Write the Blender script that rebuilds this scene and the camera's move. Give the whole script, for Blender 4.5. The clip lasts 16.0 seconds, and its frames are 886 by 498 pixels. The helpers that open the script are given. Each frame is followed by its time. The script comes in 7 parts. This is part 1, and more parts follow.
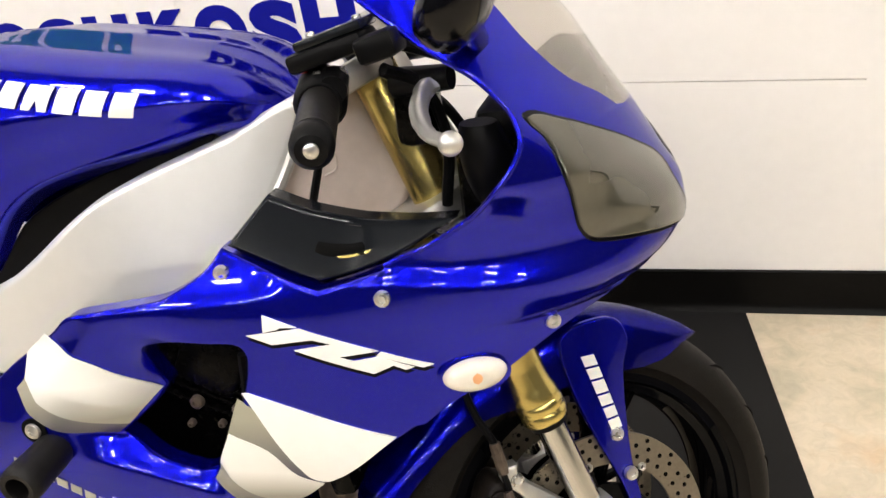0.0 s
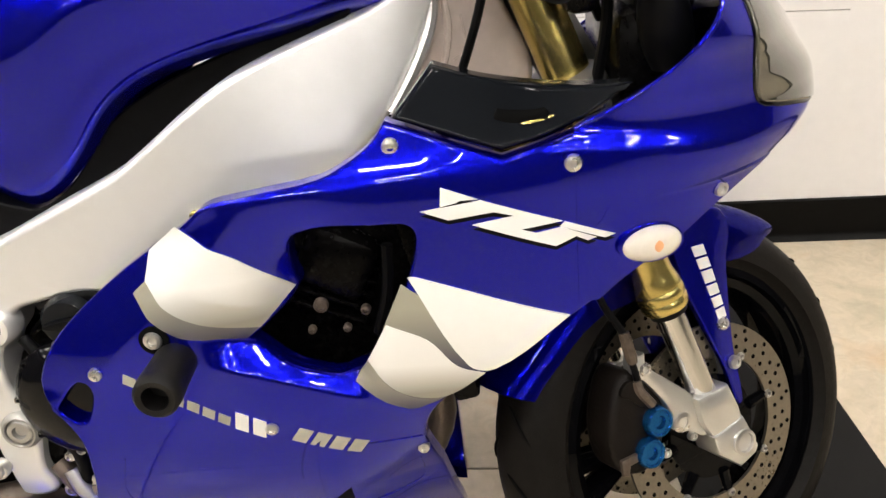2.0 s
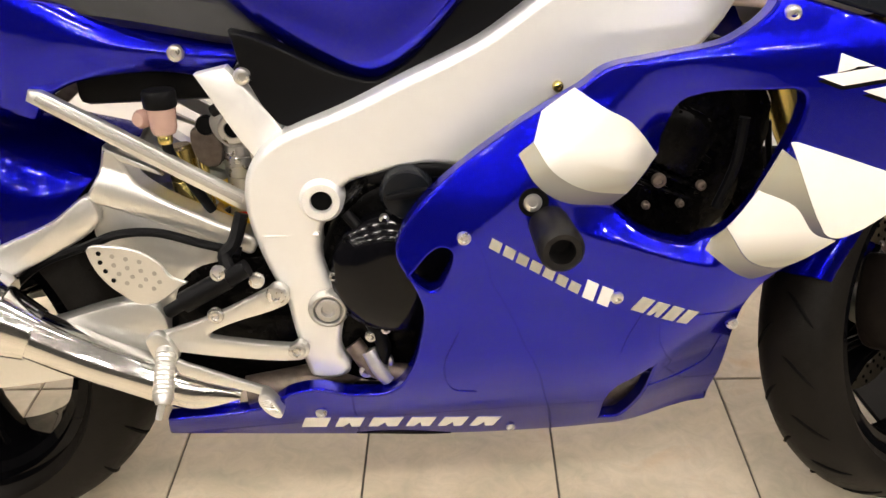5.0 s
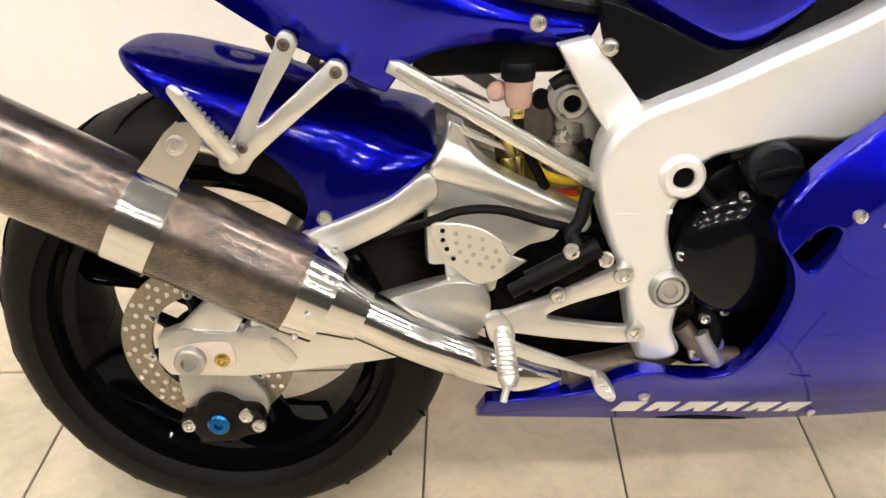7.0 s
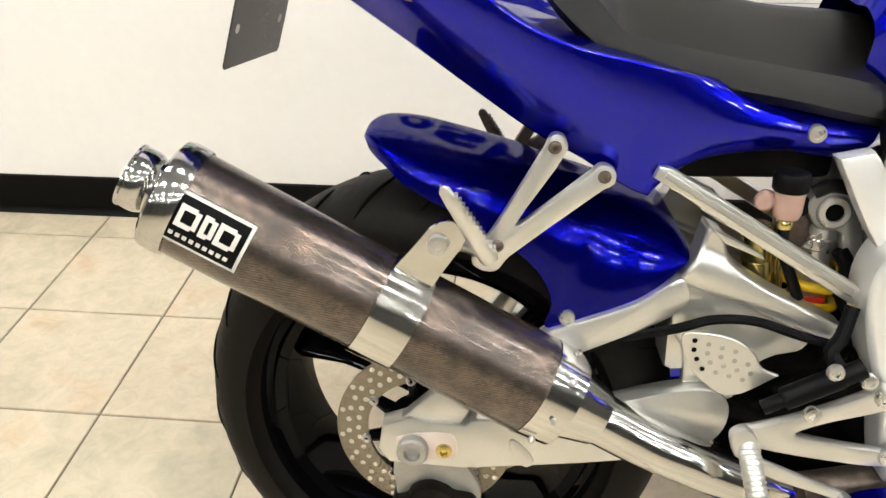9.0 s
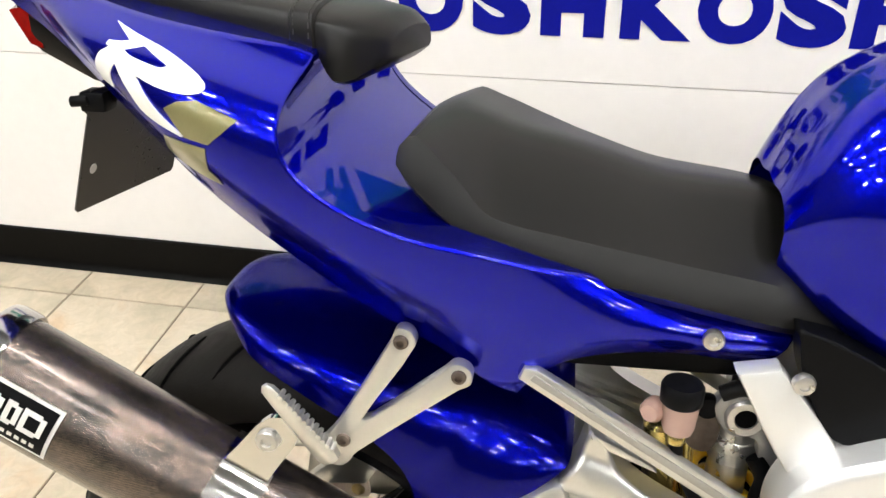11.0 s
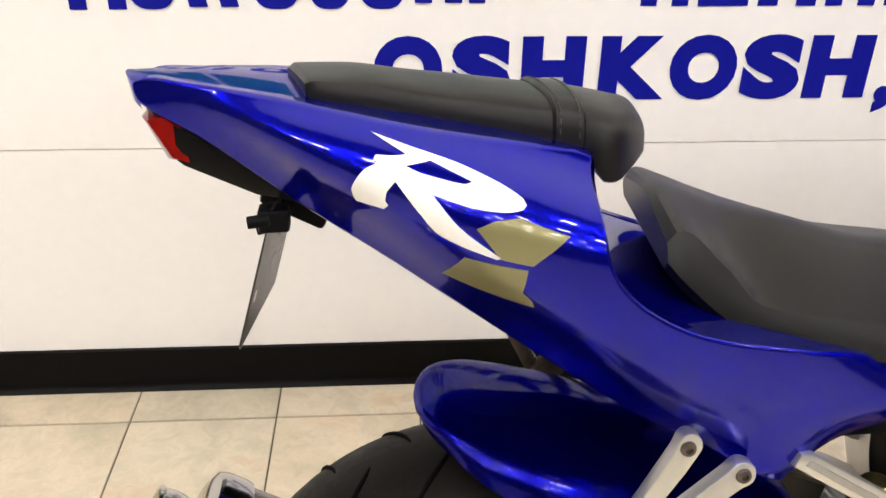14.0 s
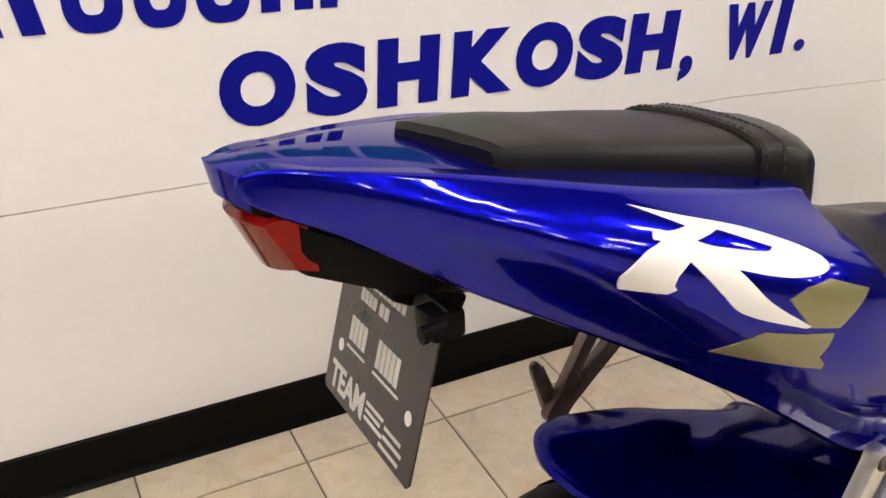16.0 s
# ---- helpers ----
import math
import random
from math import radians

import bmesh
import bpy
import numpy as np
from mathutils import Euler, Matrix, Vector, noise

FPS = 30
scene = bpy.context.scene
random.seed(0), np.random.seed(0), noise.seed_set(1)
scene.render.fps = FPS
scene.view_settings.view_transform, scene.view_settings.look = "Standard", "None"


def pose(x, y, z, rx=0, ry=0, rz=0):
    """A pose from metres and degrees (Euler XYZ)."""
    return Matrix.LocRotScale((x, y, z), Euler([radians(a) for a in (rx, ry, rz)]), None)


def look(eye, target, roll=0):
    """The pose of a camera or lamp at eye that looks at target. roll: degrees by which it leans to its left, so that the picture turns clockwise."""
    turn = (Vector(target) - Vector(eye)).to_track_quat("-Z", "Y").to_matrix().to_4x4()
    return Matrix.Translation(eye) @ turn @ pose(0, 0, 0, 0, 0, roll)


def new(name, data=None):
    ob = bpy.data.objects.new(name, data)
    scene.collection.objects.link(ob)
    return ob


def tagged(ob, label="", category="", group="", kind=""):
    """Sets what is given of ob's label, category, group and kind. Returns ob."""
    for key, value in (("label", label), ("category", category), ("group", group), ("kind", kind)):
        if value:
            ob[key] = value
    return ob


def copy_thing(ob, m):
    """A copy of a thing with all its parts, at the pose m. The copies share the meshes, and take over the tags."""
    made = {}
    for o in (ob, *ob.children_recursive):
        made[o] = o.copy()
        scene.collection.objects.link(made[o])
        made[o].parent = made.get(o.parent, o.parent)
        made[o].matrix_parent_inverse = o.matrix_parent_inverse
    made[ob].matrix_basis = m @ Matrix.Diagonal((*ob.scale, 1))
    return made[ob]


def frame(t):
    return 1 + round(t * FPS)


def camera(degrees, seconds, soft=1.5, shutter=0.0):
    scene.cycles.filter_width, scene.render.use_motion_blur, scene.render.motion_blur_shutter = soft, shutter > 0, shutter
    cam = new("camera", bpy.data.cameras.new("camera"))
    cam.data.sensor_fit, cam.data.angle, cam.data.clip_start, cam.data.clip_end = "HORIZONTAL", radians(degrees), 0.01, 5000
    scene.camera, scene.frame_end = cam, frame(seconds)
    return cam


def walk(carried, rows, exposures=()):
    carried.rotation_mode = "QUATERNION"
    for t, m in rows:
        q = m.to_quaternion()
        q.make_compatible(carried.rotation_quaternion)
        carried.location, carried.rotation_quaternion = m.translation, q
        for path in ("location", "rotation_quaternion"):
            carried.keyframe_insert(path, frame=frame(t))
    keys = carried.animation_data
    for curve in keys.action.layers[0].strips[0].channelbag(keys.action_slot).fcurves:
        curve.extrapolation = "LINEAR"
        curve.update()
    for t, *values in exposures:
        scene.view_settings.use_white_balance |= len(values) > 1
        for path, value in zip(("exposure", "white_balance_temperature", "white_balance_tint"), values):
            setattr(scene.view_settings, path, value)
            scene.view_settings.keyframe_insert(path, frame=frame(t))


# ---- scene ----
from mathutils import geometry

cam = camera(54.7, 16.0)
PATH = [
    (0, (1.463, -0.7, 1.133), (0.907, 0.949, 0.148), -9.3),
    (0.5, (1.343, -0.739, 1.127), (0.948, 0.945, 0.124), -8.7),
    (1, (1.272, -0.758, 1.103), (0.938, 0.935, 0.092), -8.0),
    (1.5, (1.218, -0.77, 1.079), (0.947, 0.927, 0.056), -6.7),
    (2, (1.164, -0.782, 1.051), (0.929, 0.916, 0.021), -6.1),
    (2.5, (1.123, -0.796, 1.029), (0.903, 0.895, -0.016), -5.9),
    (3, (1.09, -0.816, 0.998), (0.849, 0.862, -0.064), -5.9),
    (3.2, (1.072, -0.824, 0.99), (0.813, 0.85, -0.074), -5.7),
    (5.3, (0.658, -0.892, 0.99), (0.624, 0.799, -0.078), -1.7),
    (5.5, (0.627, -0.89, 0.988), (0.568, 0.785, -0.103), -1.9),
    (6, (0.545, -0.894, 0.984), (0.428, 0.765, -0.127), -2.0),
    (6.5, (0.437, -0.891, 0.976), (0.341, 0.778, -0.123), -1.8),
    (7, (0.333, -0.875, 0.976), (0.271, 0.799, -0.116), -1.8),
    (7.5, (0.242, -0.866, 0.979), (0.193, 0.808, -0.114), -0.9),
    (8, (0.16, -0.853, 0.984), (0.057, 0.819, -0.109), -0.9),
    (8.5, (0.121, -0.84, 1.002), (-0.035, 0.839, -0.073), -1.3),
    (9, (0.129, -0.816, 1.044), (-0.075, 0.868, -0.016), -1.2),
    (9.5, (0.205, -0.768, 1.077), (0.019, 0.919, 0.019), -0.7),
    (9.7, (0.242, -0.742, 1.09), (0.04, 0.93, 0.01), -1.1),
    (11.8, (0.317, -0.561, 1.137), (-0.107, 1.098, 0.102), -1.0),
    (12, (0.275, -0.559, 1.138), (-0.126, 1.109, 0.111), -1.6),
    (12.5, (0.153, -0.567, 1.151), (-0.132, 1.133, 0.137), -1.0),
    (13, (0.053, -0.562, 1.157), (-0.071, 1.165, 0.156), -0.7),
    (13.5, (-0.03, -0.571, 1.157), (0.023, 1.175, 0.182), -0.3),
    (14, (-0.086, -0.556, 1.15), (0.036, 1.192, 0.186), 0.8),
    (14.5, (-0.161, -0.51, 1.15), (0.129, 1.223, 0.195), 1.5),
    (15, (-0.246, -0.446, 1.153), (0.235, 1.227, 0.168), 1.0),
    (15.5, (-0.306, -0.393, 1.152), (0.309, 1.245, 0.183), 1.8),
    (16, (-0.417, -0.319, 1.149), (0.441, 1.194, 0.161), 3.1),
]
EXPOSURES = [
    (0, 0.50, 6450, 10), (1, 0.46, 6450, 10), (3, 0.36, 6500, 10), (5.5, 0.68, 6750, 12), (6.5, 0.64, 6700, 11), (7.5, 0.58, 6500, 9), (9, 0.52, 6250, 5),
    (12, 0.72, 6050, 8), (12.5, 0.78, 6050, 8), (13.5, 0.56, 6250, 9), (14.5, 0.32, 6450, 12), (16, 0.10, 6600, 13),
]
walk(cam, [(t, look(eye, target, roll)) for t, eye, target, roll in PATH], EXPOSURES)


# ---- world and light ----
world = bpy.data.worlds.new("world")
scene.world = world
world.use_nodes = True
world.node_tree.nodes["Background"].inputs[0].default_value = (0.9, 0.95, 1.0, 1)
world.node_tree.nodes["Background"].inputs[1].default_value = 0.02
LAMP_POWER = 84.0
WALL_Y = 0.945
ROOM = (-5.0, 6.5, -8.0, 3.3)  # x from, x to, y from, ceiling height


# ---- materials ----
def mat(name, base, rough=0.5, metal=0.0, coat=0.0, coat_rough=0.05, spot=0.0, scale=60.0, bump=0.0, bump_scale=250.0, rvar=0.0, obj_var=0.0,
        coarse=6.0, emit=None, transmission=0.0, ior=1.45, alpha=1.0, spec=0.5, detail=None):
    """A principled material whose colour and gloss vary at a coarse and a fine scale, with fine relief."""
    m = bpy.data.materials.new(name)
    m.use_nodes = True
    nt = m.node_tree
    b = nt.nodes["Principled BSDF"]
    b.inputs["Base Color"].default_value = (*base, 1)
    b.inputs["Roughness"].default_value = rough
    b.inputs["Metallic"].default_value = metal
    b.inputs["Coat Weight"].default_value = coat
    b.inputs["Coat Roughness"].default_value = coat_rough
    b.inputs["Transmission Weight"].default_value = transmission
    b.inputs["IOR"].default_value = ior
    b.inputs["Alpha"].default_value = alpha
    b.inputs["Specular IOR Level"].default_value = spec
    if emit:
        b.inputs["Emission Color"].default_value = (*emit[:3], 1)
        b.inputs["Emission Strength"].default_value = emit[3]
    tc = nt.nodes.new("ShaderNodeTexCoord")
    if spot or rvar:
        n1 = nt.nodes.new("ShaderNodeTexNoise")
        n1.inputs["Scale"].default_value = coarse
        n1.inputs["Detail"].default_value = detail or 6
        n2 = nt.nodes.new("ShaderNodeTexNoise")
        n2.inputs["Scale"].default_value = scale
        n2.inputs["Detail"].default_value = detail or 4
        add = nt.nodes.new("ShaderNodeMath")
        add.operation = "ADD"
        nt.links.new(tc.outputs["Object"], n1.inputs["Vector"])
        nt.links.new(tc.outputs["Object"], n2.inputs["Vector"])
        nt.links.new(n1.outputs["Fac"], add.inputs[0])
        nt.links.new(n2.outputs["Fac"], add.inputs[1])
        fac = nt.nodes.new("ShaderNodeMapRange")
        fac.inputs["From Min"].default_value, fac.inputs["From Max"].default_value = 0.6, 1.4
        nt.links.new(add.outputs[0], fac.inputs["Value"])
        if spot:
            mix = nt.nodes.new("ShaderNodeMix")
            mix.data_type = "RGBA"
            mix.inputs["A"].default_value = (*[c * (1 - spot) for c in base], 1)
            mix.inputs["B"].default_value = (*[min(1, c * (1 + spot)) for c in base], 1)
            nt.links.new(fac.outputs["Result"], mix.inputs["Factor"])
            out = mix.outputs["Result"]
            if obj_var:
                oi = nt.nodes.new("ShaderNodeObjectInfo")
                hs = nt.nodes.new("ShaderNodeHueSaturation")
                mr = nt.nodes.new("ShaderNodeMapRange")
                mr.inputs["To Min"].default_value, mr.inputs["To Max"].default_value = 1 - obj_var, 1 + obj_var
                nt.links.new(oi.outputs["Random"], mr.inputs["Value"])
                nt.links.new(mr.outputs["Result"], hs.inputs["Value"])
                nt.links.new(out, hs.inputs["Color"])
                out = hs.outputs["Color"]
            nt.links.new(out, b.inputs["Base Color"])
        if rvar:
            rr = nt.nodes.new("ShaderNodeMapRange")
            rr.inputs["To Min"].default_value, rr.inputs["To Max"].default_value = max(0.02, rough - rvar), min(1, rough + rvar)
            nt.links.new(fac.outputs["Result"], rr.inputs["Value"])
            nt.links.new(rr.outputs["Result"], b.inputs["Roughness"])
    if bump:
        n3 = nt.nodes.new("ShaderNodeTexNoise")
        n3.inputs["Scale"].default_value = bump_scale
        n3.inputs["Detail"].default_value = 3
        nt.links.new(tc.outputs["Object"], n3.inputs["Vector"])
        bp = nt.nodes.new("ShaderNodeBump")
        bp.inputs["Strength"].default_value = bump
        bp.inputs["Distance"].default_value = 0.002
        nt.links.new(n3.outputs["Fac"], bp.inputs["Height"])
        nt.links.new(bp.outputs["Normal"], b.inputs["Normal"])
    return m


BLUE = mat("blue_pearl_paint", (0.003, 0.004, 0.37), 0.245, 0.88, coat=0.66, coat_rough=0.010, spot=0.05, scale=900, coarse=3, spec=0.0)
BLUE.node_tree.nodes["Principled BSDF"].inputs["Specular Tint"].default_value = (0.03, 0.03, 0.5, 1)
WHITE = mat("white_decal", (0.78, 0.77, 0.74), 0.35, coat=0.6, spot=0.03)


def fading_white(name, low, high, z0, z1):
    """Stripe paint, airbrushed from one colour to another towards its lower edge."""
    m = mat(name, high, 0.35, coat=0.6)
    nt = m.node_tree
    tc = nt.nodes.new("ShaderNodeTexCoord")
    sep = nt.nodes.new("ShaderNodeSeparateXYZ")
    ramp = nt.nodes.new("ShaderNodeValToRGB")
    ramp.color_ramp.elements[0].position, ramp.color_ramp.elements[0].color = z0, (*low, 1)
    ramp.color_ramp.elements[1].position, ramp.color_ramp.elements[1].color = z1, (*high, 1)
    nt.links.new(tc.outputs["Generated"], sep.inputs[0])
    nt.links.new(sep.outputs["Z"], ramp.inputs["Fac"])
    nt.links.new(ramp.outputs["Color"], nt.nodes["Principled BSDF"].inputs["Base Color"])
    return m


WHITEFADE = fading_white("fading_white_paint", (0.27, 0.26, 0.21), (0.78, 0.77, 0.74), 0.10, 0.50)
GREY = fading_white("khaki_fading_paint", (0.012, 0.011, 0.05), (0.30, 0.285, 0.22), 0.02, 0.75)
GOLDGREY = mat("khaki_decal", (0.22, 0.20, 0.09), 0.3, 0.3, coat=0.8, spot=0.06, scale=700)
SILVER = mat("silver_frame_paint", (0.76, 0.755, 0.745), 0.37, 0.58, spot=0.02, scale=60, rvar=0.02)
ALU = mat("brushed_aluminium", (0.66, 0.65, 0.62), 0.33, 0.88, spot=0.03, scale=300, coarse=2)
CAST = mat("cast_aluminium", (0.42, 0.41, 0.39), 0.45, 0.8, spot=0.08, scale=200, coarse=3)
CHROME = mat("polished_chrome", (0.62, 0.61, 0.59), 0.12, 1.0, spot=0.03, scale=90)
SATIN = mat("satin_chrome", (0.50, 0.49, 0.475), 0.14, 1.0, spot=0.05, scale=120)
STEEL = mat("bolt_steel", (0.60, 0.585, 0.56), 0.28, 0.92, spot=0.03, scale=60, rvar=0.03)
GOLD = mat("gold_anodised", (0.58, 0.46, 0.16), 0.24, 0.95, spot=0.04, scale=40)
BLACKP = mat("black_plastic", (0.0035, 0.0035, 0.004), 0.40, spot=0.25, scale=300, rvar=0.08, bump=0.05, bump_scale=900, spec=0.09)
GLOSSB = mat("black_gloss", (0.002, 0.002, 0.003), 0.16, coat=0.20, spot=0.2, scale=200, spec=0.12)
DARKGREY = mat("charcoal_panel", (0.006, 0.007, 0.009), 0.14, spot=0.15, scale=500, bump=0.04, bump_scale=1200, spec=0.18)
ENGINE = mat("engine_black", (0.0022, 0.0020, 0.0020), 0.24, 0.05, spot=0.5, scale=120, rvar=0.10, bump=0.10, bump_scale=300, spec=0.08)
# oil-browned metal; its dark tone also stands for shade on the far pillion bracket
OILY_SHADED = mat("oily_and_shaded_metal", (0.14, 0.11, 0.09), 0.45, 0.7, spot=0.4, scale=120, rvar=0.15, bump=0.2)
RUBBER = mat("tyre_rubber", (0.0072, 0.0061, 0.0052), 0.50, spot=0.4, scale=90, rvar=0.14, bump=0.2, bump_scale=420, spec=0.10)
SOFT = mat("rubber_grip", (0.005, 0.0045, 0.0045), 0.45, spot=0.2, scale=300, bump=0.25, bump_scale=900, spec=0.25)
VINYL = mat("seat_vinyl", (0.0058, 0.0054, 0.0049), 0.35, spot=0.12, scale=400, rvar=0.04, bump=0.07, bump_scale=1200, spec=0.30)
THREAD = mat("dark_thread", (0.045, 0.043, 0.040), 0.7)
RIM = mat("black_wheel_paint", (0.002, 0.002, 0.0025), 0.3, coat=0.22, coat_rough=0.02, spot=0.2, scale=200, spec=0.0)
ROTOR = mat("brake_rotor", (0.25, 0.22, 0.175), 0.33, 0.9, spot=0.2, scale=200, rvar=0.1, bump=0.06, bump_scale=900)
# near-black that stands for the shade inside holes, slots and grooves
HOLE = mat("hole_shade_black", (0.003, 0.003, 0.003), 0.8, spec=0.05)
BLUEBOLT = mat("blue_anodised", (0.012, 0.11, 0.32), 0.25, 0.85, spot=0.1)
CALIPER = mat("browned_caliper", (0.0085, 0.0064, 0.0052), 0.45, 0.2, spot=0.5, scale=70, rvar=0.12, bump=0.3, bump_scale=160, spec=0.15)
PALEGREY = mat("pale_grey_print", (0.38, 0.37, 0.30), 0.35, coat=0.5, spot=0.05)
YELLOW = mat("yellow_spring", (0.80, 0.50, 0.01), 0.35, coat=0.4, spot=0.06)
REDTAG = mat("red_tag", (0.65, 0.04, 0.02), 0.4, spot=0.05)
AMBERLENS = mat("clear_signal_lens", (0.66, 0.61, 0.53), 0.10, coat=0.8, spot=0.06, scale=160)
BULB = mat("amber_bulb", (0.68, 0.33, 0.15), 0.3, spot=0.06)
TAILRED = mat("red_tail_lens", (0.20, 0.006, 0.004), 0.12, coat=0.25, spot=0.25, scale=100, spec=0.2)
LENS = mat("smoked_headlight_lens", (0.050, 0.047, 0.034), 0.05, coat=1.0, coat_rough=0.01, spot=0.3, scale=20)
SCREEN = mat("windscreen_plastic", (0.55, 0.50, 0.42), 0.06, transmission=0.75, coat=0.5, ior=1.3, spot=0.03)
PALECAST = mat("bare_pinkish_casting", (0.66, 0.56, 0.50), 0.5, 0.2, spot=0.10, scale=60, rvar=0.05, bump=0.08)
RESERV = mat("fluid_reservoir", (0.55, 0.36, 0.30), 0.25, transmission=0.35, spot=0.1)
SIGNBLUE = mat("sign_vinyl_blue", (0.005, 0.007, 0.24), 0.5, spot=0.06, scale=200, spec=0.12)
SIGNGREEN = mat("sign_vinyl_green", (0.01, 0.22, 0.16), 0.45, spot=0.06, scale=200)
WALLP = mat("white_wall_panel", (0.81, 0.78, 0.755), 0.55, spot=0.025, scale=40, coarse=1.5, bump=0.05, bump_scale=300)
JOINT = mat("panel_joint", (0.22, 0.19, 0.17), 0.8, spot=0.2)
BASEB = mat("black_vinyl_baseboard", (0.0035, 0.0032, 0.003), 0.35, spot=0.25, scale=120, rvar=0.06, spec=0.09)


def stone_tile():
    """Glazed stone-look tile: beige clouded with warm ochre and greenish grey, with faint pale veins."""
    m = mat("beige_stone_tile", (0.56, 0.475, 0.365), 0.26)
    nt = m.node_tree
    b = nt.nodes["Principled BSDF"]
    tc = nt.nodes.new("ShaderNodeTexCoord")
    oi = nt.nodes.new("ShaderNodeObjectInfo")
    shift = nt.nodes.new("ShaderNodeVectorMath")
    shift.operation = "MULTIPLY_ADD"
    shift.inputs[1].default_value = (7.3, 5.1, 3.7)
    nt.links.new(oi.outputs["Random"], shift.inputs[0])
    nt.links.new(tc.outputs["Object"], shift.inputs[2])

    def cloud(scale, detail, rough, distortion):
        n = nt.nodes.new("ShaderNodeTexNoise")
        n.inputs["Scale"].default_value, n.inputs["Detail"].default_value = scale, detail
        n.inputs["Roughness"].default_value, n.inputs["Distortion"].default_value = rough, distortion
        nt.links.new(shift.outputs["Vector"], n.inputs["Vector"])
        return n.outputs["Fac"]

    def ramp(fac, *stops):
        r = nt.nodes.new("ShaderNodeValToRGB")
        e = r.color_ramp.elements
        e[0].position, e[0].color = stops[0][0], (*stops[0][1], 1)
        e[1].position, e[1].color = stops[-1][0], (*stops[-1][1], 1)
        for p, c in stops[1:-1]:
            e.new(p).color = (*c, 1)
        nt.links.new(fac, r.inputs["Fac"])
        return r.outputs["Color"]

    def blend(mode, fac, a, c):
        x = nt.nodes.new("ShaderNodeMix")
        x.data_type, x.blend_type = "RGBA", mode
        x.inputs["Factor"].default_value = fac
        nt.links.new(a, x.inputs["A"])
        nt.links.new(c, x.inputs["B"])
        return x.outputs["Result"]

    base = ramp(cloud(5.5, 4, 0.55, 0.6), (0.30, (0.46, 0.41, 0.315)), (0.45, (0.55, 0.475, 0.365)), (0.58, (0.60, 0.52, 0.41)), (0.72, (0.57, 0.44, 0.31)))
    base = blend("MULTIPLY", 1.0, base, ramp(cloud(26, 5, 0.65, 1.2), (0.28, (0.86, 0.87, 0.86)), (0.62, (1.03, 1.02, 1.0))))
    base = blend("MULTIPLY", 1.0, base, ramp(oi.outputs["Random"], (0.0, (0.94, 0.955, 0.95)), (1.0, (1.05, 1.03, 1.0))))
    nt.links.new(base, b.inputs["Base Color"])
    return m


TILE = stone_tile()
GROUT = mat("dark_grout", (0.10, 0.085, 0.065), 0.9, spot=0.2, scale=300)
MATB = mat("black_rubber_mat", (0.008, 0.0076, 0.0078), 0.6, spot=0.2, scale=500, bump=0.3, bump_scale=600, spec=0.18)
CEIL = mat("ceiling_board", (0.10, 0.10, 0.10), 0.9, spot=0.05)
FARWALL = mat("dark_unseen_wall", (0.06, 0.058, 0.056), 0.8, spot=0.08, scale=20, coarse=1.0)
LAMP = mat("lamp_diffuser", (0.9, 0.9, 0.9), 0.5, emit=(1.0, 0.95, 0.88, LAMP_POWER))
PLATE = mat("plate_brown_black", (0.028, 0.023, 0.021), 0.30, spot=0.15, scale=200, rvar=0.06)
PLATEW = mat("plate_print", (0.62, 0.60, 0.57), 0.4, spot=0.08, scale=300)


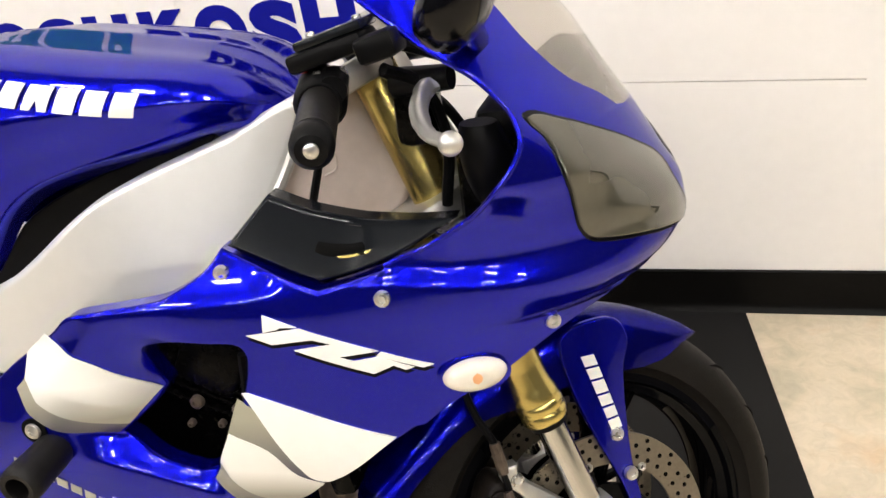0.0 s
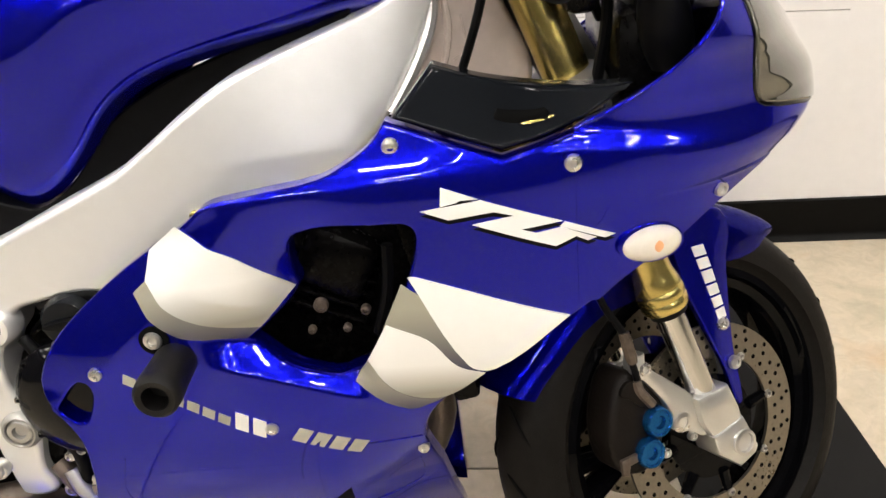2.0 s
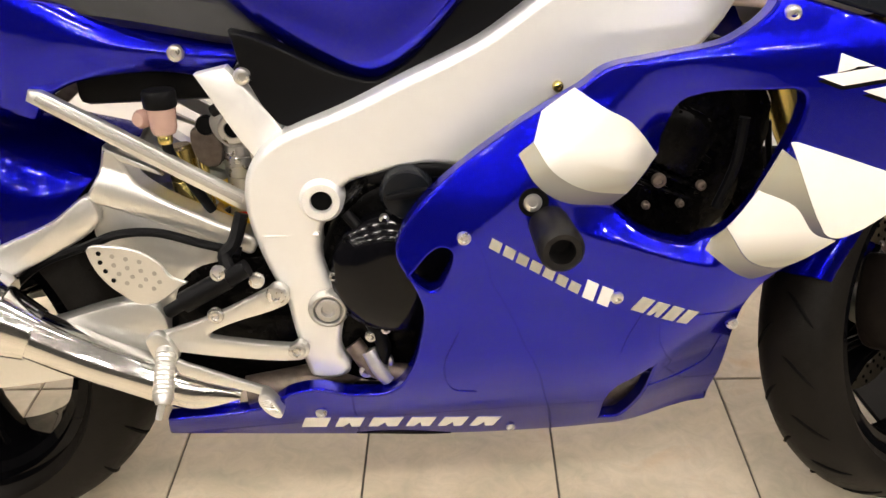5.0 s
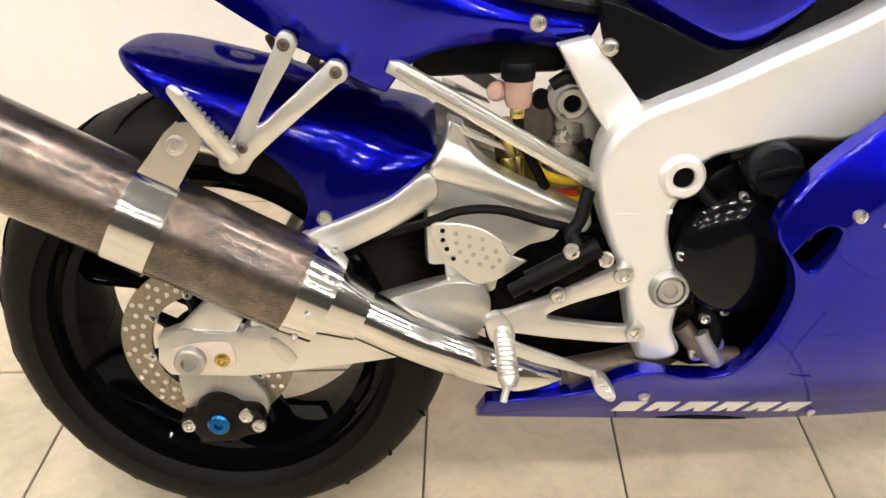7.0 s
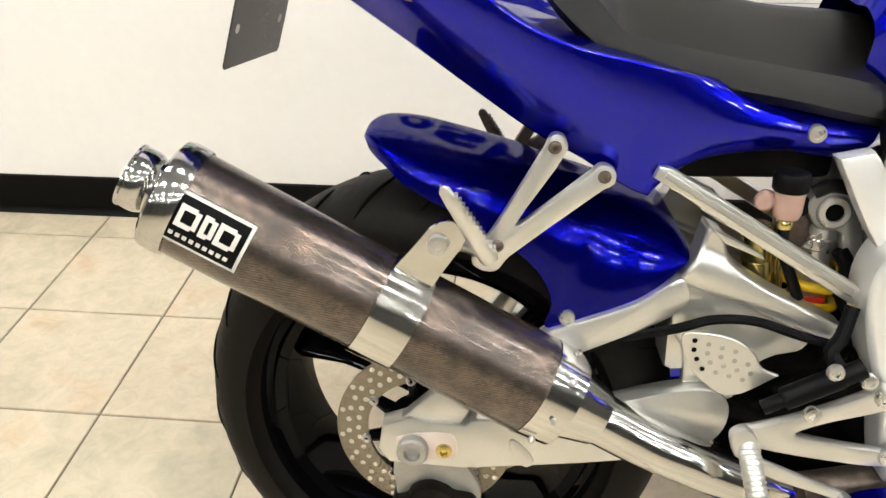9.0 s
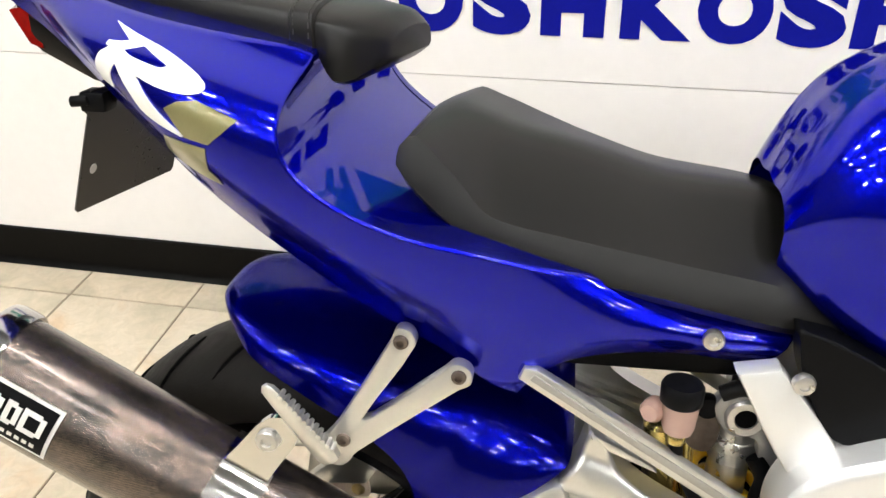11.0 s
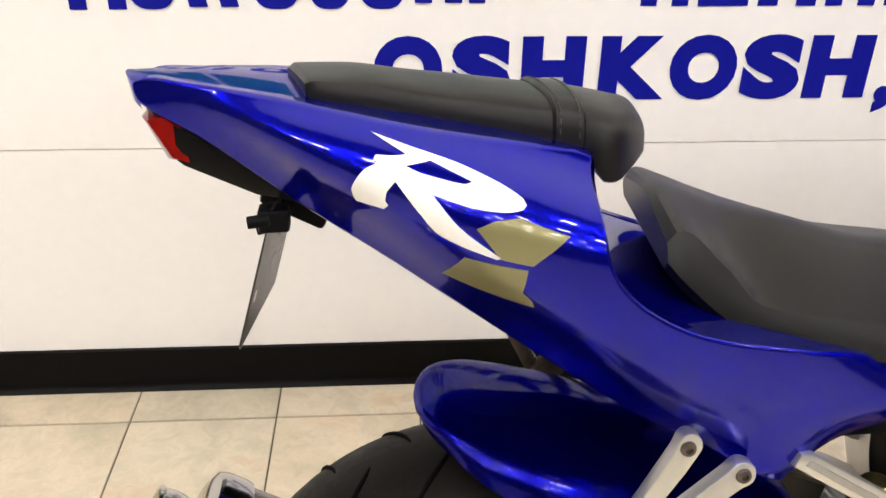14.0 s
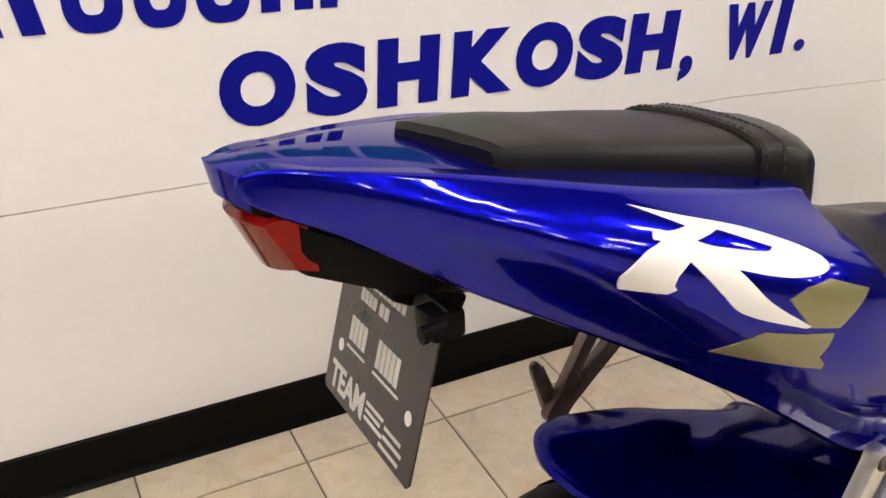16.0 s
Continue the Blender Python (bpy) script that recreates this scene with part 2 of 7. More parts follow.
def carbon():
    """Weathered woven sleeve of the silencer: a fine twill with brown and silvery worn patches."""
    m = mat("worn_carbon_sleeve", (0.13, 0.10, 0.085), 0.26, 0.80, coat=0.45, coat_rough=0.14, bump=0.14, bump_scale=700)
    nt = m.node_tree
    b = nt.nodes["Principled BSDF"]
    tc = nt.nodes.new("ShaderNodeTexCoord")
    mp = nt.nodes.new("ShaderNodeMapping")
    mp.inputs["Rotation"].default_value = (0, radians(33), 0)
    nt.links.new(tc.outputs["Object"], mp.inputs["Vector"])
    ch = nt.nodes.new("ShaderNodeTexWave")
    ch.inputs["Scale"].default_value = 170
    ch.bands_direction = "DIAGONAL"
    ch.inputs["Distortion"].default_value = 1.0
    no = nt.nodes.new("ShaderNodeTexNoise")
    no.inputs["Scale"].default_value = 26
    no.inputs["Detail"].default_value = 9
    no.inputs["Roughness"].default_value = 0.72
    fine = nt.nodes.new("ShaderNodeTexNoise")
    fine.inputs["Scale"].default_value = 260
    fine.inputs["Detail"].default_value = 5
    for n in (ch, no, fine):
        nt.links.new(mp.outputs["Vector"], n.inputs["Vector"])
    ramp = nt.nodes.new("ShaderNodeValToRGB")
    e = ramp.color_ramp.elements
    e[0].position, e[0].color = 0.36, (0.016, 0.017, 0.017, 1)
    e[1].position, e[1].color = 0.77, (0.23, 0.172, 0.142, 1)
    mid = e.new(0.55)
    mid.color = (0.078, 0.066, 0.058, 1)
    mixn = nt.nodes.new("ShaderNodeMath")
    mixn.operation = "MULTIPLY_ADD"
    mixn.inputs[1].default_value = 0.34
    nt.links.new(fine.outputs["Fac"], mixn.inputs[0])
    sc = nt.nodes.new("ShaderNodeMath")
    sc.operation = "MULTIPLY_ADD"
    sc.inputs[1].default_value, sc.inputs[2].default_value = 0.13, 0.03
    nt.links.new(ch.outputs["Fac"], sc.inputs[0])
    s2 = nt.nodes.new("ShaderNodeMath")
    s2.operation = "MULTIPLY_ADD"
    s2.inputs[1].default_value = 0.68
    nt.links.new(no.outputs["Fac"], s2.inputs[0])
    nt.links.new(sc.outputs[0], s2.inputs[2])
    nt.links.new(s2.outputs[0], mixn.inputs[2])
    nt.links.new(mixn.outputs[0], ramp.inputs["Fac"])
    nt.links.new(ramp.outputs["Color"], b.inputs["Base Color"])
    return m


CARBON = carbon()


# ---- shape helpers ----
def thing(name, label, category, group="", kind="", at=None):
    ob = new(name)
    if at is not None:
        ob.matrix_world = at
    return tagged(ob, label, category, group, kind)


def finish(name, me, material, parent, label="", smooth=True, angle=40):
    if smooth:
        me.shade_smooth()
        if angle:
            me.set_sharp_from_angle(angle=radians(angle))
    me.materials.append(material)
    ob = new(name, me)
    ob.parent = parent
    if label:
        ob["label"] = label
    return ob


def part(name, bm, material, parent, label="", smooth=True, angle=40):
    bmesh.ops.recalc_face_normals(bm, faces=bm.faces)
    me = bpy.data.meshes.new(name)
    bm.to_mesh(me)
    bm.free()
    return finish(name, me, material, parent, label, smooth, angle)


def interp(pts):
    """A smooth curve through the given (u, value) pairs that doesn't overshoot."""
    u = np.array([p[0] for p in pts], float)
    v = np.array([p[1] for p in pts], float)
    h, d = np.diff(u), np.diff(v) / np.diff(u)
    g = np.zeros(len(u))
    for i in range(1, len(u) - 1):
        if d[i - 1] * d[i] > 0:
            g[i] = 2 * d[i - 1] * d[i] / (d[i - 1] + d[i])
    g[0], g[-1] = d[0], d[-1]

    def at(x):
        x = min(max(x, u[0]), u[-1])
        i = min(int(np.searchsorted(u, x, side="right")) - 1, len(h) - 1)
        s = (x - u[i]) / h[i]
        return float(v[i] * (1 + 2 * s) * (1 - s) ** 2 + g[i] * h[i] * s * (1 - s) ** 2 + v[i + 1] * s * s * (3 - 2 * s) + g[i + 1] * h[i] * s * s * (s - 1))

    return at


def soft(pts, width):
    """Like interp, with its bends eased over width."""
    f = interp(pts)
    lo, hi = pts[0][0], pts[-1][0]
    xs = np.linspace(lo - 3 * width, hi + 3 * width, 900)
    a0, a1 = (f(lo + 1e-3) - f(lo)) / 1e-3, (f(hi) - f(hi - 1e-3)) / 1e-3
    raw = np.array([f(x) if lo <= x <= hi else (f(lo) + a0 * (x - lo) if x < lo else f(hi) + a1 * (x - hi)) for x in xs])
    step = xs[1] - xs[0]
    n = int(3 * width / step)
    k = np.exp(-0.5 * (np.arange(-n, n + 1) * step / width) ** 2)
    pad_l, pad_r = raw[0] + (raw[1] - raw[0]) * np.arange(-n, 0), raw[-1] + (raw[-1] - raw[-2]) * np.arange(1, n + 1)
    out = np.convolve(np.concatenate([pad_l, raw, pad_r]), k / k.sum(), "valid")
    return lambda x: float(np.interp(min(max(x, lo), hi), xs, out))


def spline(pts, closed=True, steps=5, even=False):
    """Points on a smooth line through pts; a point with a third value 1 is a sharp corner."""
    n = len(pts)
    out = []
    p = [Vector(q[:2]) for q in pts]
    sharp = [len(q) > 2 and q[2] == 1 for q in pts]
    for i in range(n if closed else n - 1):
        a, b = p[i], p[(i + 1) % n]
        before = p[i - 1] if (i > 0 or closed) and not sharp[i] else a - (b - a) * 0.0
        after = p[(i + 2) % n] if (i + 2 < n or closed) and not sharp[(i + 1) % n] else b
        ln = (b - a).length
        k = steps if even or ln > 0.012 else 2
        ta = (b - before)
        tb = (after - a)
        ta = ta.normalized() * ln if ta.length else b - a
        tb = tb.normalized() * ln if tb.length else b - a
        for j in range(k):
            s = j / k
            out.append(a * (1 + 2 * s) * (1 - s) ** 2 + ta * s * (1 - s) ** 2 + b * s * s * (3 - 2 * s) + tb * s * s * (s - 1))
    if not closed:
        out.append(p[-1])
    return out


def area2(p):
    return sum(p[i - 1].x * p[i].y - p[i].x * p[i - 1].y for i in range(len(p))) / 2


def inset(p, d):
    """The closed line p (counter-clockwise) moved inwards by d."""
    out = []
    for i in range(len(p)):
        e1, e2 = (p[i] - p[i - 1]), (p[(i + 1) % len(p)] - p[i])
        n1 = Vector((-e1.y, e1.x)).normalized() if e1.length else Vector((0, 0))
        n2 = Vector((-e2.y, e2.x)).normalized() if e2.length else Vector((0, 0))
        n = n1 + n2
        out.append(p[i] + n / max(n.length_squared, 0.8) * 2 * d if n.length else p[i].copy())
    return out


def shell(name, outline, f, material, parent, side=-1, holes=(), thick=0.012, roll=0.003, grid=0.02, label="", steps=5):
    """A curved panel over an outline in the bike's side view. f(x, z) is its distance from the middle plane; the rim is rolled inwards."""
    loops = [spline(outline, True, steps)] + [spline(h, True, steps) for h in holes]
    for k, lp in enumerate(loops):
        if (area2(lp) > 0) != (k == 0):
            lp.reverse()
    inner = [inset(lp, roll) for lp in loops]
    flat = [v for lp in inner for v in lp]
    tris = geometry.tessellate_polygon([[Vector((v.x, v.y, 0)) for v in lp] for lp in inner])
    bm = bmesh.new()
    vs = [bm.verts.new((v.x, 0, v.y)) for v in flat]
    for t in tris:
        try:
            bm.faces.new([vs[i] for i in t])
        except ValueError:
            pass
    xs, zs = [v.x for v in flat], [v.y for v in flat]
    for axis, lo, hi in ((0, min(xs), max(xs)), (2, min(zs), max(zs))):
        for k in range(1, int((hi - lo) / grid) + 1):
            co, no = [0, 0, 0], [0, 0, 0]
            co[axis], no[axis] = lo + k * grid, 1
            bmesh.ops.bisect_plane(bm, geom=bm.verts[:] + bm.edges[:] + bm.faces[:], plane_co=co, plane_no=no, dist=1e-6)
    bm.verts.index_update()

    def nrm(x, z):
        h = 0.004
        return Vector(((f(x + h, z) - f(x - h, z)) / (2 * h), 1, (f(x, z + h) - f(x, z - h)) / (2 * h)))

    verts, normals, faces = [], [], []
    for v in bm.verts:
        x, z = v.co.x, v.co.z
        n = nrm(x, z)
        verts.append((x, side * f(x, z), z))
        normals.append(Vector((-n.x, side, -n.z)).normalized())
    for fc in bm.faces:
        faces.append([v.index for v in fc.verts])
    bm.free()
    for lp, inn in zip(loops, inner):
        m = len(lp)
        base = len(verts)
        for a, b in zip(lp, inn):
            y0, y1 = f(b.x, b.y), f(a.x, a.y) - roll
            d = (a - b)
            d = d.normalized() if d.length else Vector((0, 0))
            n = nrm(b.x, b.y)
            n0 = Vector((-n.x, side, -n.z)).normalized()
            out = Vector((d.x, 0, d.y))
            verts += [(b.x, side * y0, b.y), (a.x, side * y1, a.y), (a.x, side * y1, a.y), (a.x, side * (y1 - thick), a.y)]
            normals += [n0, (n0 * 0.45 + out).normalized(), out, out]
        for i in range(m):
            j = (i + 1) % m
            for q in ((0, 1), (2, 3)):
                faces.append([base + 4 * i + q[0], base + 4 * i + q[1], base + 4 * j + q[1], base + 4 * j + q[0]])
    me = bpy.data.meshes.new(name)
    me.from_pydata(verts, [], faces)
    me.validate()
    # turn each face to the side its normals point to
    bm = bmesh.new()
    bm.from_mesh(me)
    bm.faces.ensure_lookup_table()
    bm.normal_update()
    flip = [fc for fc in bm.faces if sum((normals[v.index] for v in fc.verts), Vector()).dot(fc.normal) < 0]
    bmesh.ops.reverse_faces(bm, faces=flip)
    bm.to_mesh(me)
    bm.free()
    me.shade_smooth()
    me.normals_split_custom_set_from_vertices([tuple(n) if n.length else (0, side, 0) for n in normals])
    me.materials.append(material)
    ob = new(name, me)
    ob.parent = parent
    if label:
        ob["label"] = label
    return ob


def rings(bm, loops, closed=True, cap=True):
    """Joins rings of points into a skin."""
    rows = [[bm.verts.new(p) for p in lp] for lp in loops]
    n = len(rows[0])
    for a, b in zip(rows, rows[1:]):
        for i in range(n if closed else n - 1):
            j = (i + 1) % n
            try:
                bm.faces.new((a[i], a[j], b[j], b[i]))
            except ValueError:
                pass
    if cap and closed:
        for r in (rows[0], rows[-1]):
            bm.faces.new(r)
    return rows


def tube(bm, pts, radius, n=12, cap=True, squash=1.0):
    """A bar along pts; radius is one number or one for each point."""
    p = [Vector(q) for q in pts]
    rad = list(radius) if isinstance(radius, (list, tuple)) else [radius] * len(p)
    rad += [rad[-1]] * (len(p) - len(rad))
    up = Vector((0, 1, 0)) if abs((p[-1] - p[0]).normalized().y) < 0.9 else Vector((1, 0, 0))
    loops = []
    for i, q in enumerate(p):
        d = (p[min(i + 1, len(p) - 1)] - p[max(i - 1, 0)]).normalized()
        s = d.cross(up).normalized()
        u = s.cross(d)
        loops.append([q + (s * math.cos(k * math.tau / n) * squash + u * math.sin(k * math.tau / n)) * rad[i] for k in range(n)])
    rings(bm, loops, True, cap)
    return bm


def smooth3(pts, steps=6):
    """A smooth line through points in space."""
    p = [Vector(q) for q in pts]
    out = []
    for i in range(len(p) - 1):
        a, b = p[i], p[i + 1]
        ta = (b - (p[i - 1] if i else a)) / (2 if i else 1)
        tb = ((p[i + 2] if i + 2 < len(p) else b) - a) / (2 if i + 2 < len(p) else 1)
        for j in range(steps):
            s = j / steps
            out.append(a * (1 + 2 * s) * (1 - s) ** 2 + ta * s * (1 - s) ** 2 + b * s * s * (3 - 2 * s) + tb * s * s * (s - 1))
    return out + [p[-1]]


def turned(bm, profile, centre, axis=(0, -1, 0), n=32, closed=False):
    """A turned body: profile of (radius, distance along the axis), round centre."""
    ax = Vector(axis).normalized()
    s = ax.cross(Vector((0, 0, 1)) if abs(ax.z) < 0.9 else Vector((1, 0, 0))).normalized()
    u = s.cross(ax)
    c = Vector(centre)
    loops = [[c + ax * d + (s * math.cos(k * math.tau / n) + u * math.sin(k * math.tau / n)) * max(r, 1e-4) for k in range(n)] for r, d in profile]
    if closed:
        loops.append(loops[0])
    rings(bm, loops, True, not closed)
    if closed:
        bmesh.ops.remove_doubles(bm, verts=bm.verts, dist=1e-6)
    return bm


def slab(bm, outline, y0, y1, bevel=0.003, steps=4, segments=2, sharp=False):
    """A plate of the outline in the side view, from y0 to y1, with rounded edges."""
    p = [Vector(q[:2]) for q in outline] if sharp else spline(outline, True, steps)
    a = [bm.verts.new((v.x, y0, v.y)) for v in p]
    face = bm.faces.new(a)
    got = bmesh.ops.extrude_face_region(bm, geom=[face])
    vs = [g for g in got["geom"] if isinstance(g, bmesh.types.BMVert)]
    bmesh.ops.translate(bm, verts=vs, vec=(0, y1 - y0, 0))
    if bevel:
        mine = set(a) | set(vs)
        es = [e for e in bm.edges if e.verts[0] in mine and e.verts[1] in mine and abs(e.verts[0].co.y - e.verts[1].co.y) < 1e-6 and len(e.link_faces) == 2]
        bmesh.ops.bevel(bm, geom=es, offset=bevel, segments=segments, affect="EDGES", profile=0.5, clamp_overlap=True)
    return bm


def block(bm, lo, hi, bevel=0.003, m=None):
    """A box with rounded edges."""
    got = bmesh.ops.create_cube(bm, size=1)
    vs = got["verts"]
    for v in vs:
        v.co = Vector([(a + b) / 2 + c * (b - a) for a, b, c in zip(lo, hi, v.co)])
        if m is not None:
            v.co = m @ v.co
    if bevel:
        es = list({e for v in vs for e in v.link_edges})
        bmesh.ops.bevel(bm, geom=es, offset=bevel, segments=2, affect="EDGES", profile=0.5, clamp_overlap=True)
    return bm


def screw(name, x, y, z, r, parent, material=None, axis=(0, -1, 0), cup=True, label=""):
    """A dome-headed screw with a socket."""
    bm = bmesh.new()
    prof = [(r, -0.004), (r, 0.001), (r * 0.88, 0.003), (r * 0.5, 0.0038)]
    prof += [(r * 0.48, 0.0005), (0, 0.0005)] if cup else [(0, 0.004)]
    turned(bm, prof, (x, y, z), axis, 14)
    return part(name, bm, material or STEEL, parent, label, angle=35)


# ---- the room ----
def box_object(name, lo, hi, material, label, kind="structure", category="", bevel=0.0, parent=None):
    bm = bmesh.new()
    block(bm, lo, hi, bevel)
    ob = part(name, bm, material, parent, label, smooth=False)
    if parent is None:
        tagged(ob, label, category or name.split("_")[0], kind=kind)
    return ob


SEAM_Z = 0.546
X0, X1, Y0, ZC = ROOM
floor = box_object("floor", (X0 - 0.1, Y0 - 0.1, -0.12), (X1 + 0.1, WALL_Y + 0.12, -0.0035), GROUT, "showroom floor of square beige tiles with dark joints", category="floor")
wall_sign_side = box_object("wall_north", (X0, WALL_Y + 0.006, -0.01), (X1, WALL_Y + 0.10, ZC), JOINT, "white panelled wall behind the motorcycle", category="wall")
XJ = 1.773  # where the joint between the panels ends
SEAM = [(X0, SEAM_Z), (1.0, SEAM_Z), (1.33, 0.5340), (XJ, 0.5175)]  # the joint sinks a little towards its end
for outline in ([(X0, 0.09), (XJ, 0.09)] + [(x, z - 0.0024) for x, z in reversed(SEAM)], SEAM + [(XJ, ZC), (X0, ZC)]):
    bm = bmesh.new()
    front = [bm.verts.new((x, WALL_Y, z)) for x, z in outline]
    face = bm.faces.new(front)
    back = bmesh.ops.extrude_face_region(bm, geom=[face])["geom"]
    bmesh.ops.translate(bm, verts=[v for v in back if isinstance(v, bmesh.types.BMVert)], vec=(0, 0.008, 0))
    bmesh.ops.recalc_face_normals(bm, faces=bm.faces)
    part("wall_panel", bm, WALLP, wall_sign_side, smooth=False)
box_object("wall_panel", (XJ, WALL_Y, 0.09), (X1, WALL_Y + 0.008, ZC), WALLP, "", parent=wall_sign_side)
# unseen walls and ceiling added to enclose the room, dark to deepen paint reflections
box_object("wall_south", (X0, Y0 - 0.1, -0.01), (X1, Y0, ZC), FARWALL, "plain dark grey wall added out of view", category="wall")
box_object("wall_west", (X0 - 0.1, Y0, -0.01), (X0, WALL_Y, ZC), FARWALL, "plain dark grey wall added out of view", category="wall")
box_object("wall_east", (X1, Y0, -0.01), (X1 + 0.1, WALL_Y, ZC), FARWALL, "plain dark grey wall added out of view", category="wall")
box_object("ceiling", (X0, Y0, ZC), (X1, WALL_Y + 0.1, ZC + 0.1), CEIL, "plain dark grey ceiling added out of view", category="ceiling")


def baseboard():
    """Black vinyl cove base: a flat strip with a rounded top and a small toe."""
    bm = bmesh.new()
    prof = [(0.0, 0.101), (0.003, 0.101), (0.0055, 0.098), (0.006, 0.022), (0.009, 0.010), (0.016, 0.003), (0.018, 0.0), (0.0, 0.0)]
    rings(bm, [[(x, WALL_Y - d, z) for d, z in prof] for x in (X0, X1)])
    ob = part("baseboard", bm, BASEB, None, "", angle=35)
    return tagged(ob, "black vinyl cove baseboard along the white wall", "baseboard", kind="structure")


baseboard()


def ceiling_lights():
    first = None
    spots = [(-4.0 + 1.15 * i, y) for y in (-5.4, -3.6, -1.8, -0.25) for i in range(9)]
    for x, y in spots:
        if first is None:
            first = thing("ceiling_light", "short white ceiling light with a glowing diffuser", "ceiling light", "ceiling lights", at=pose(x, y, ZC))
            bm = bmesh.new()
            block(bm, (-0.20, -0.11, -0.05), (0.20, 0.11, 0), 0.006)
            part("frame", bm, CEIL, first)
            bm = bmesh.new()
            block(bm, (-0.17, -0.07, -0.075), (0.17, 0.07, -0.0505), 0.01)
            part("diffuser", bm, LAMP, first)
        else:
            copy_thing(first, pose(x, y, ZC))


ceiling_lights()


# the wall's lettering: the town in letters, the makers' names as plain shapes
def lettering():
    sign = thing("wall_sign", "blue and green vinyl lettering stuck on the white wall", "sign", kind="structure", at=pose(0, WALL_Y - 0.001, 0))
    z0, h = 0.632, 0.118
    spans = [("O", -0.110, 0.013), ("S", 0.030, 0.138), ("H", 0.156, 0.271), ("K", 0.299, 0.423), ("O", 0.429, 0.554), ("S", 0.565, 0.676), ("H", 0.687, 0.806),
             (",", 0.828, 0.862), ("W", 0.934, 1.058), ("I", 1.084, 1.120), (".", 1.155, 1.186)]
    for ch, a, b in spans:
        cu = bpy.data.curves.new("letter", "FONT")
        cu.body, cu.size, cu.extrude, cu.offset = ch, 1.0, 0.01, 0.066
        cu.resolution_u = 5
        tmp = bpy.data.objects.new("letter", cu)
        me = bpy.data.meshes.new_from_object(tmp)
        bpy.data.objects.remove(tmp)
        co = np.array([v.co for v in me.vertices])
        lo, hi = co.min(0), co.max(0)
        low, high = {",": (z0 - 0.030, z0 + 0.022), ".": (z0, z0 + 0.026)}.get(ch, (z0 - (0.002 if ch in "OS" else 0), z0 + h + (0.002 if ch in "OS" else 0)))
        for v in me.vertices:
            u = (v.co.x - lo[0]) / (hi[0] - lo[0])
            w = (v.co.y - lo[1]) / (hi[1] - lo[1])
            v.co = (a + u * (b - a), -0.0012 if v.co.z > 0 else 0.0002, low + w * (high - low))
        finish("letter", me, SIGNBLUE, sign, smooth=False)
    # makers' names: slanted blocks, one for each letter
    def blocks(x, z, widths, height, slant, material, name):
        for k, w in enumerate(widths):
            bm = bmesh.new()
            t, nh = 0.34 * w, 0.34 * height
            q = [(x, z), (x + t, z), (x + t, z + nh), (x + w - t, z + nh), (x + w - t, z), (x + w, z), (x + w + slant, z + height), (x + slant, z + height)]
            if w < 0.04 or k % 3 == 1:
                q = [(x, z), (x + w, z), (x + w + slant, z + height), (x + slant, z + height)]
            tops = [bm.verts.new((u, -0.0012, v)) for u, v in q]
            lows = [bm.verts.new((u, 0.0002, v)) for u, v in q]
            bm.faces.new(tops)
            for i in range(len(q)):
                bm.faces.new((tops[i], tops[i - 1], lows[i - 1], lows[i]))
            part(name, bm, material, sign, smooth=False)
            x += w + 0.018
    # the maker's name above the town: feet of slanted bars and round closed shapes
    def feet(spans, z, height, lean):
        for a, b in spans:
            bm = bmesh.new()
            q = [(a, z), (b, z), (b + lean, z + height), (a + lean, z + height)]
            rings(bm, [[(u, y, v) for u, v in q] for y in (-0.0012, 0.0002)])
            part("word_shape", bm, SIGNBLUE, sign, smooth=False)

    def loop_shape(a, b, z, height):
        bm = bmesh.new()
        n, cx, cz = 28, (a + b) / 2, z + height / 2
        rim = [[], [], [], []]
        for k in range(n):
            c, d = math.cos(math.tau * k / n), math.sin(math.tau * k / n)
            c, d = math.copysign(abs(c) ** 0.72, c), math.copysign(abs(d) ** 0.72, d)
            for ring, f, g, y in zip(rim, (1, 1, 0.40, 0.40), (1, 1, 0.50, 0.50), (0.0002, -0.0012, -0.0012, 0.0002)):
                ring.append((cx + f * c * (b - a) / 2, y, cz + g * d * height / 2))
        rings(bm, rim, cap=False)
        part("word_shape", bm, SIGNBLUE, sign, smooth=False)

    feet(((-0.619, -0.590), (-0.554, -0.524)), 0.799, 0.15, 0.0)
    feet(((-0.419, -0.388), (-0.366, -0.336)), 0.803, 0.11, -0.020)
    feet(((-0.036, -0.006), (0.016, 0.046), (0.058, 0.086)), 0.809, 0.13, 0.0)
    for a, b in ((-0.520, -0.440), (-0.312, -0.232), (-0.218, -0.145), (-0.132, -0.052)):
        loop_shape(a, b, 0.799, 0.10)
    blocks(0.36, 0.803, (0.085, 0.09, 0.105, 0.09, 0.09, 0.09), 0.12, 0.0, SIGNBLUE, "word_shape")
    blocks(-0.55, 1.02, (0.15, 0.15, 0.15, 0.15, 0.15, 0.06), 0.17, 0.02, SIGNGREEN, "word_shape")
    blocks(0.60, 1.02, (0.12, 0.12, 0.12, 0.12, 0.12), 0.15, 0.02, SIGNBLUE, "word_shape")


lettering()


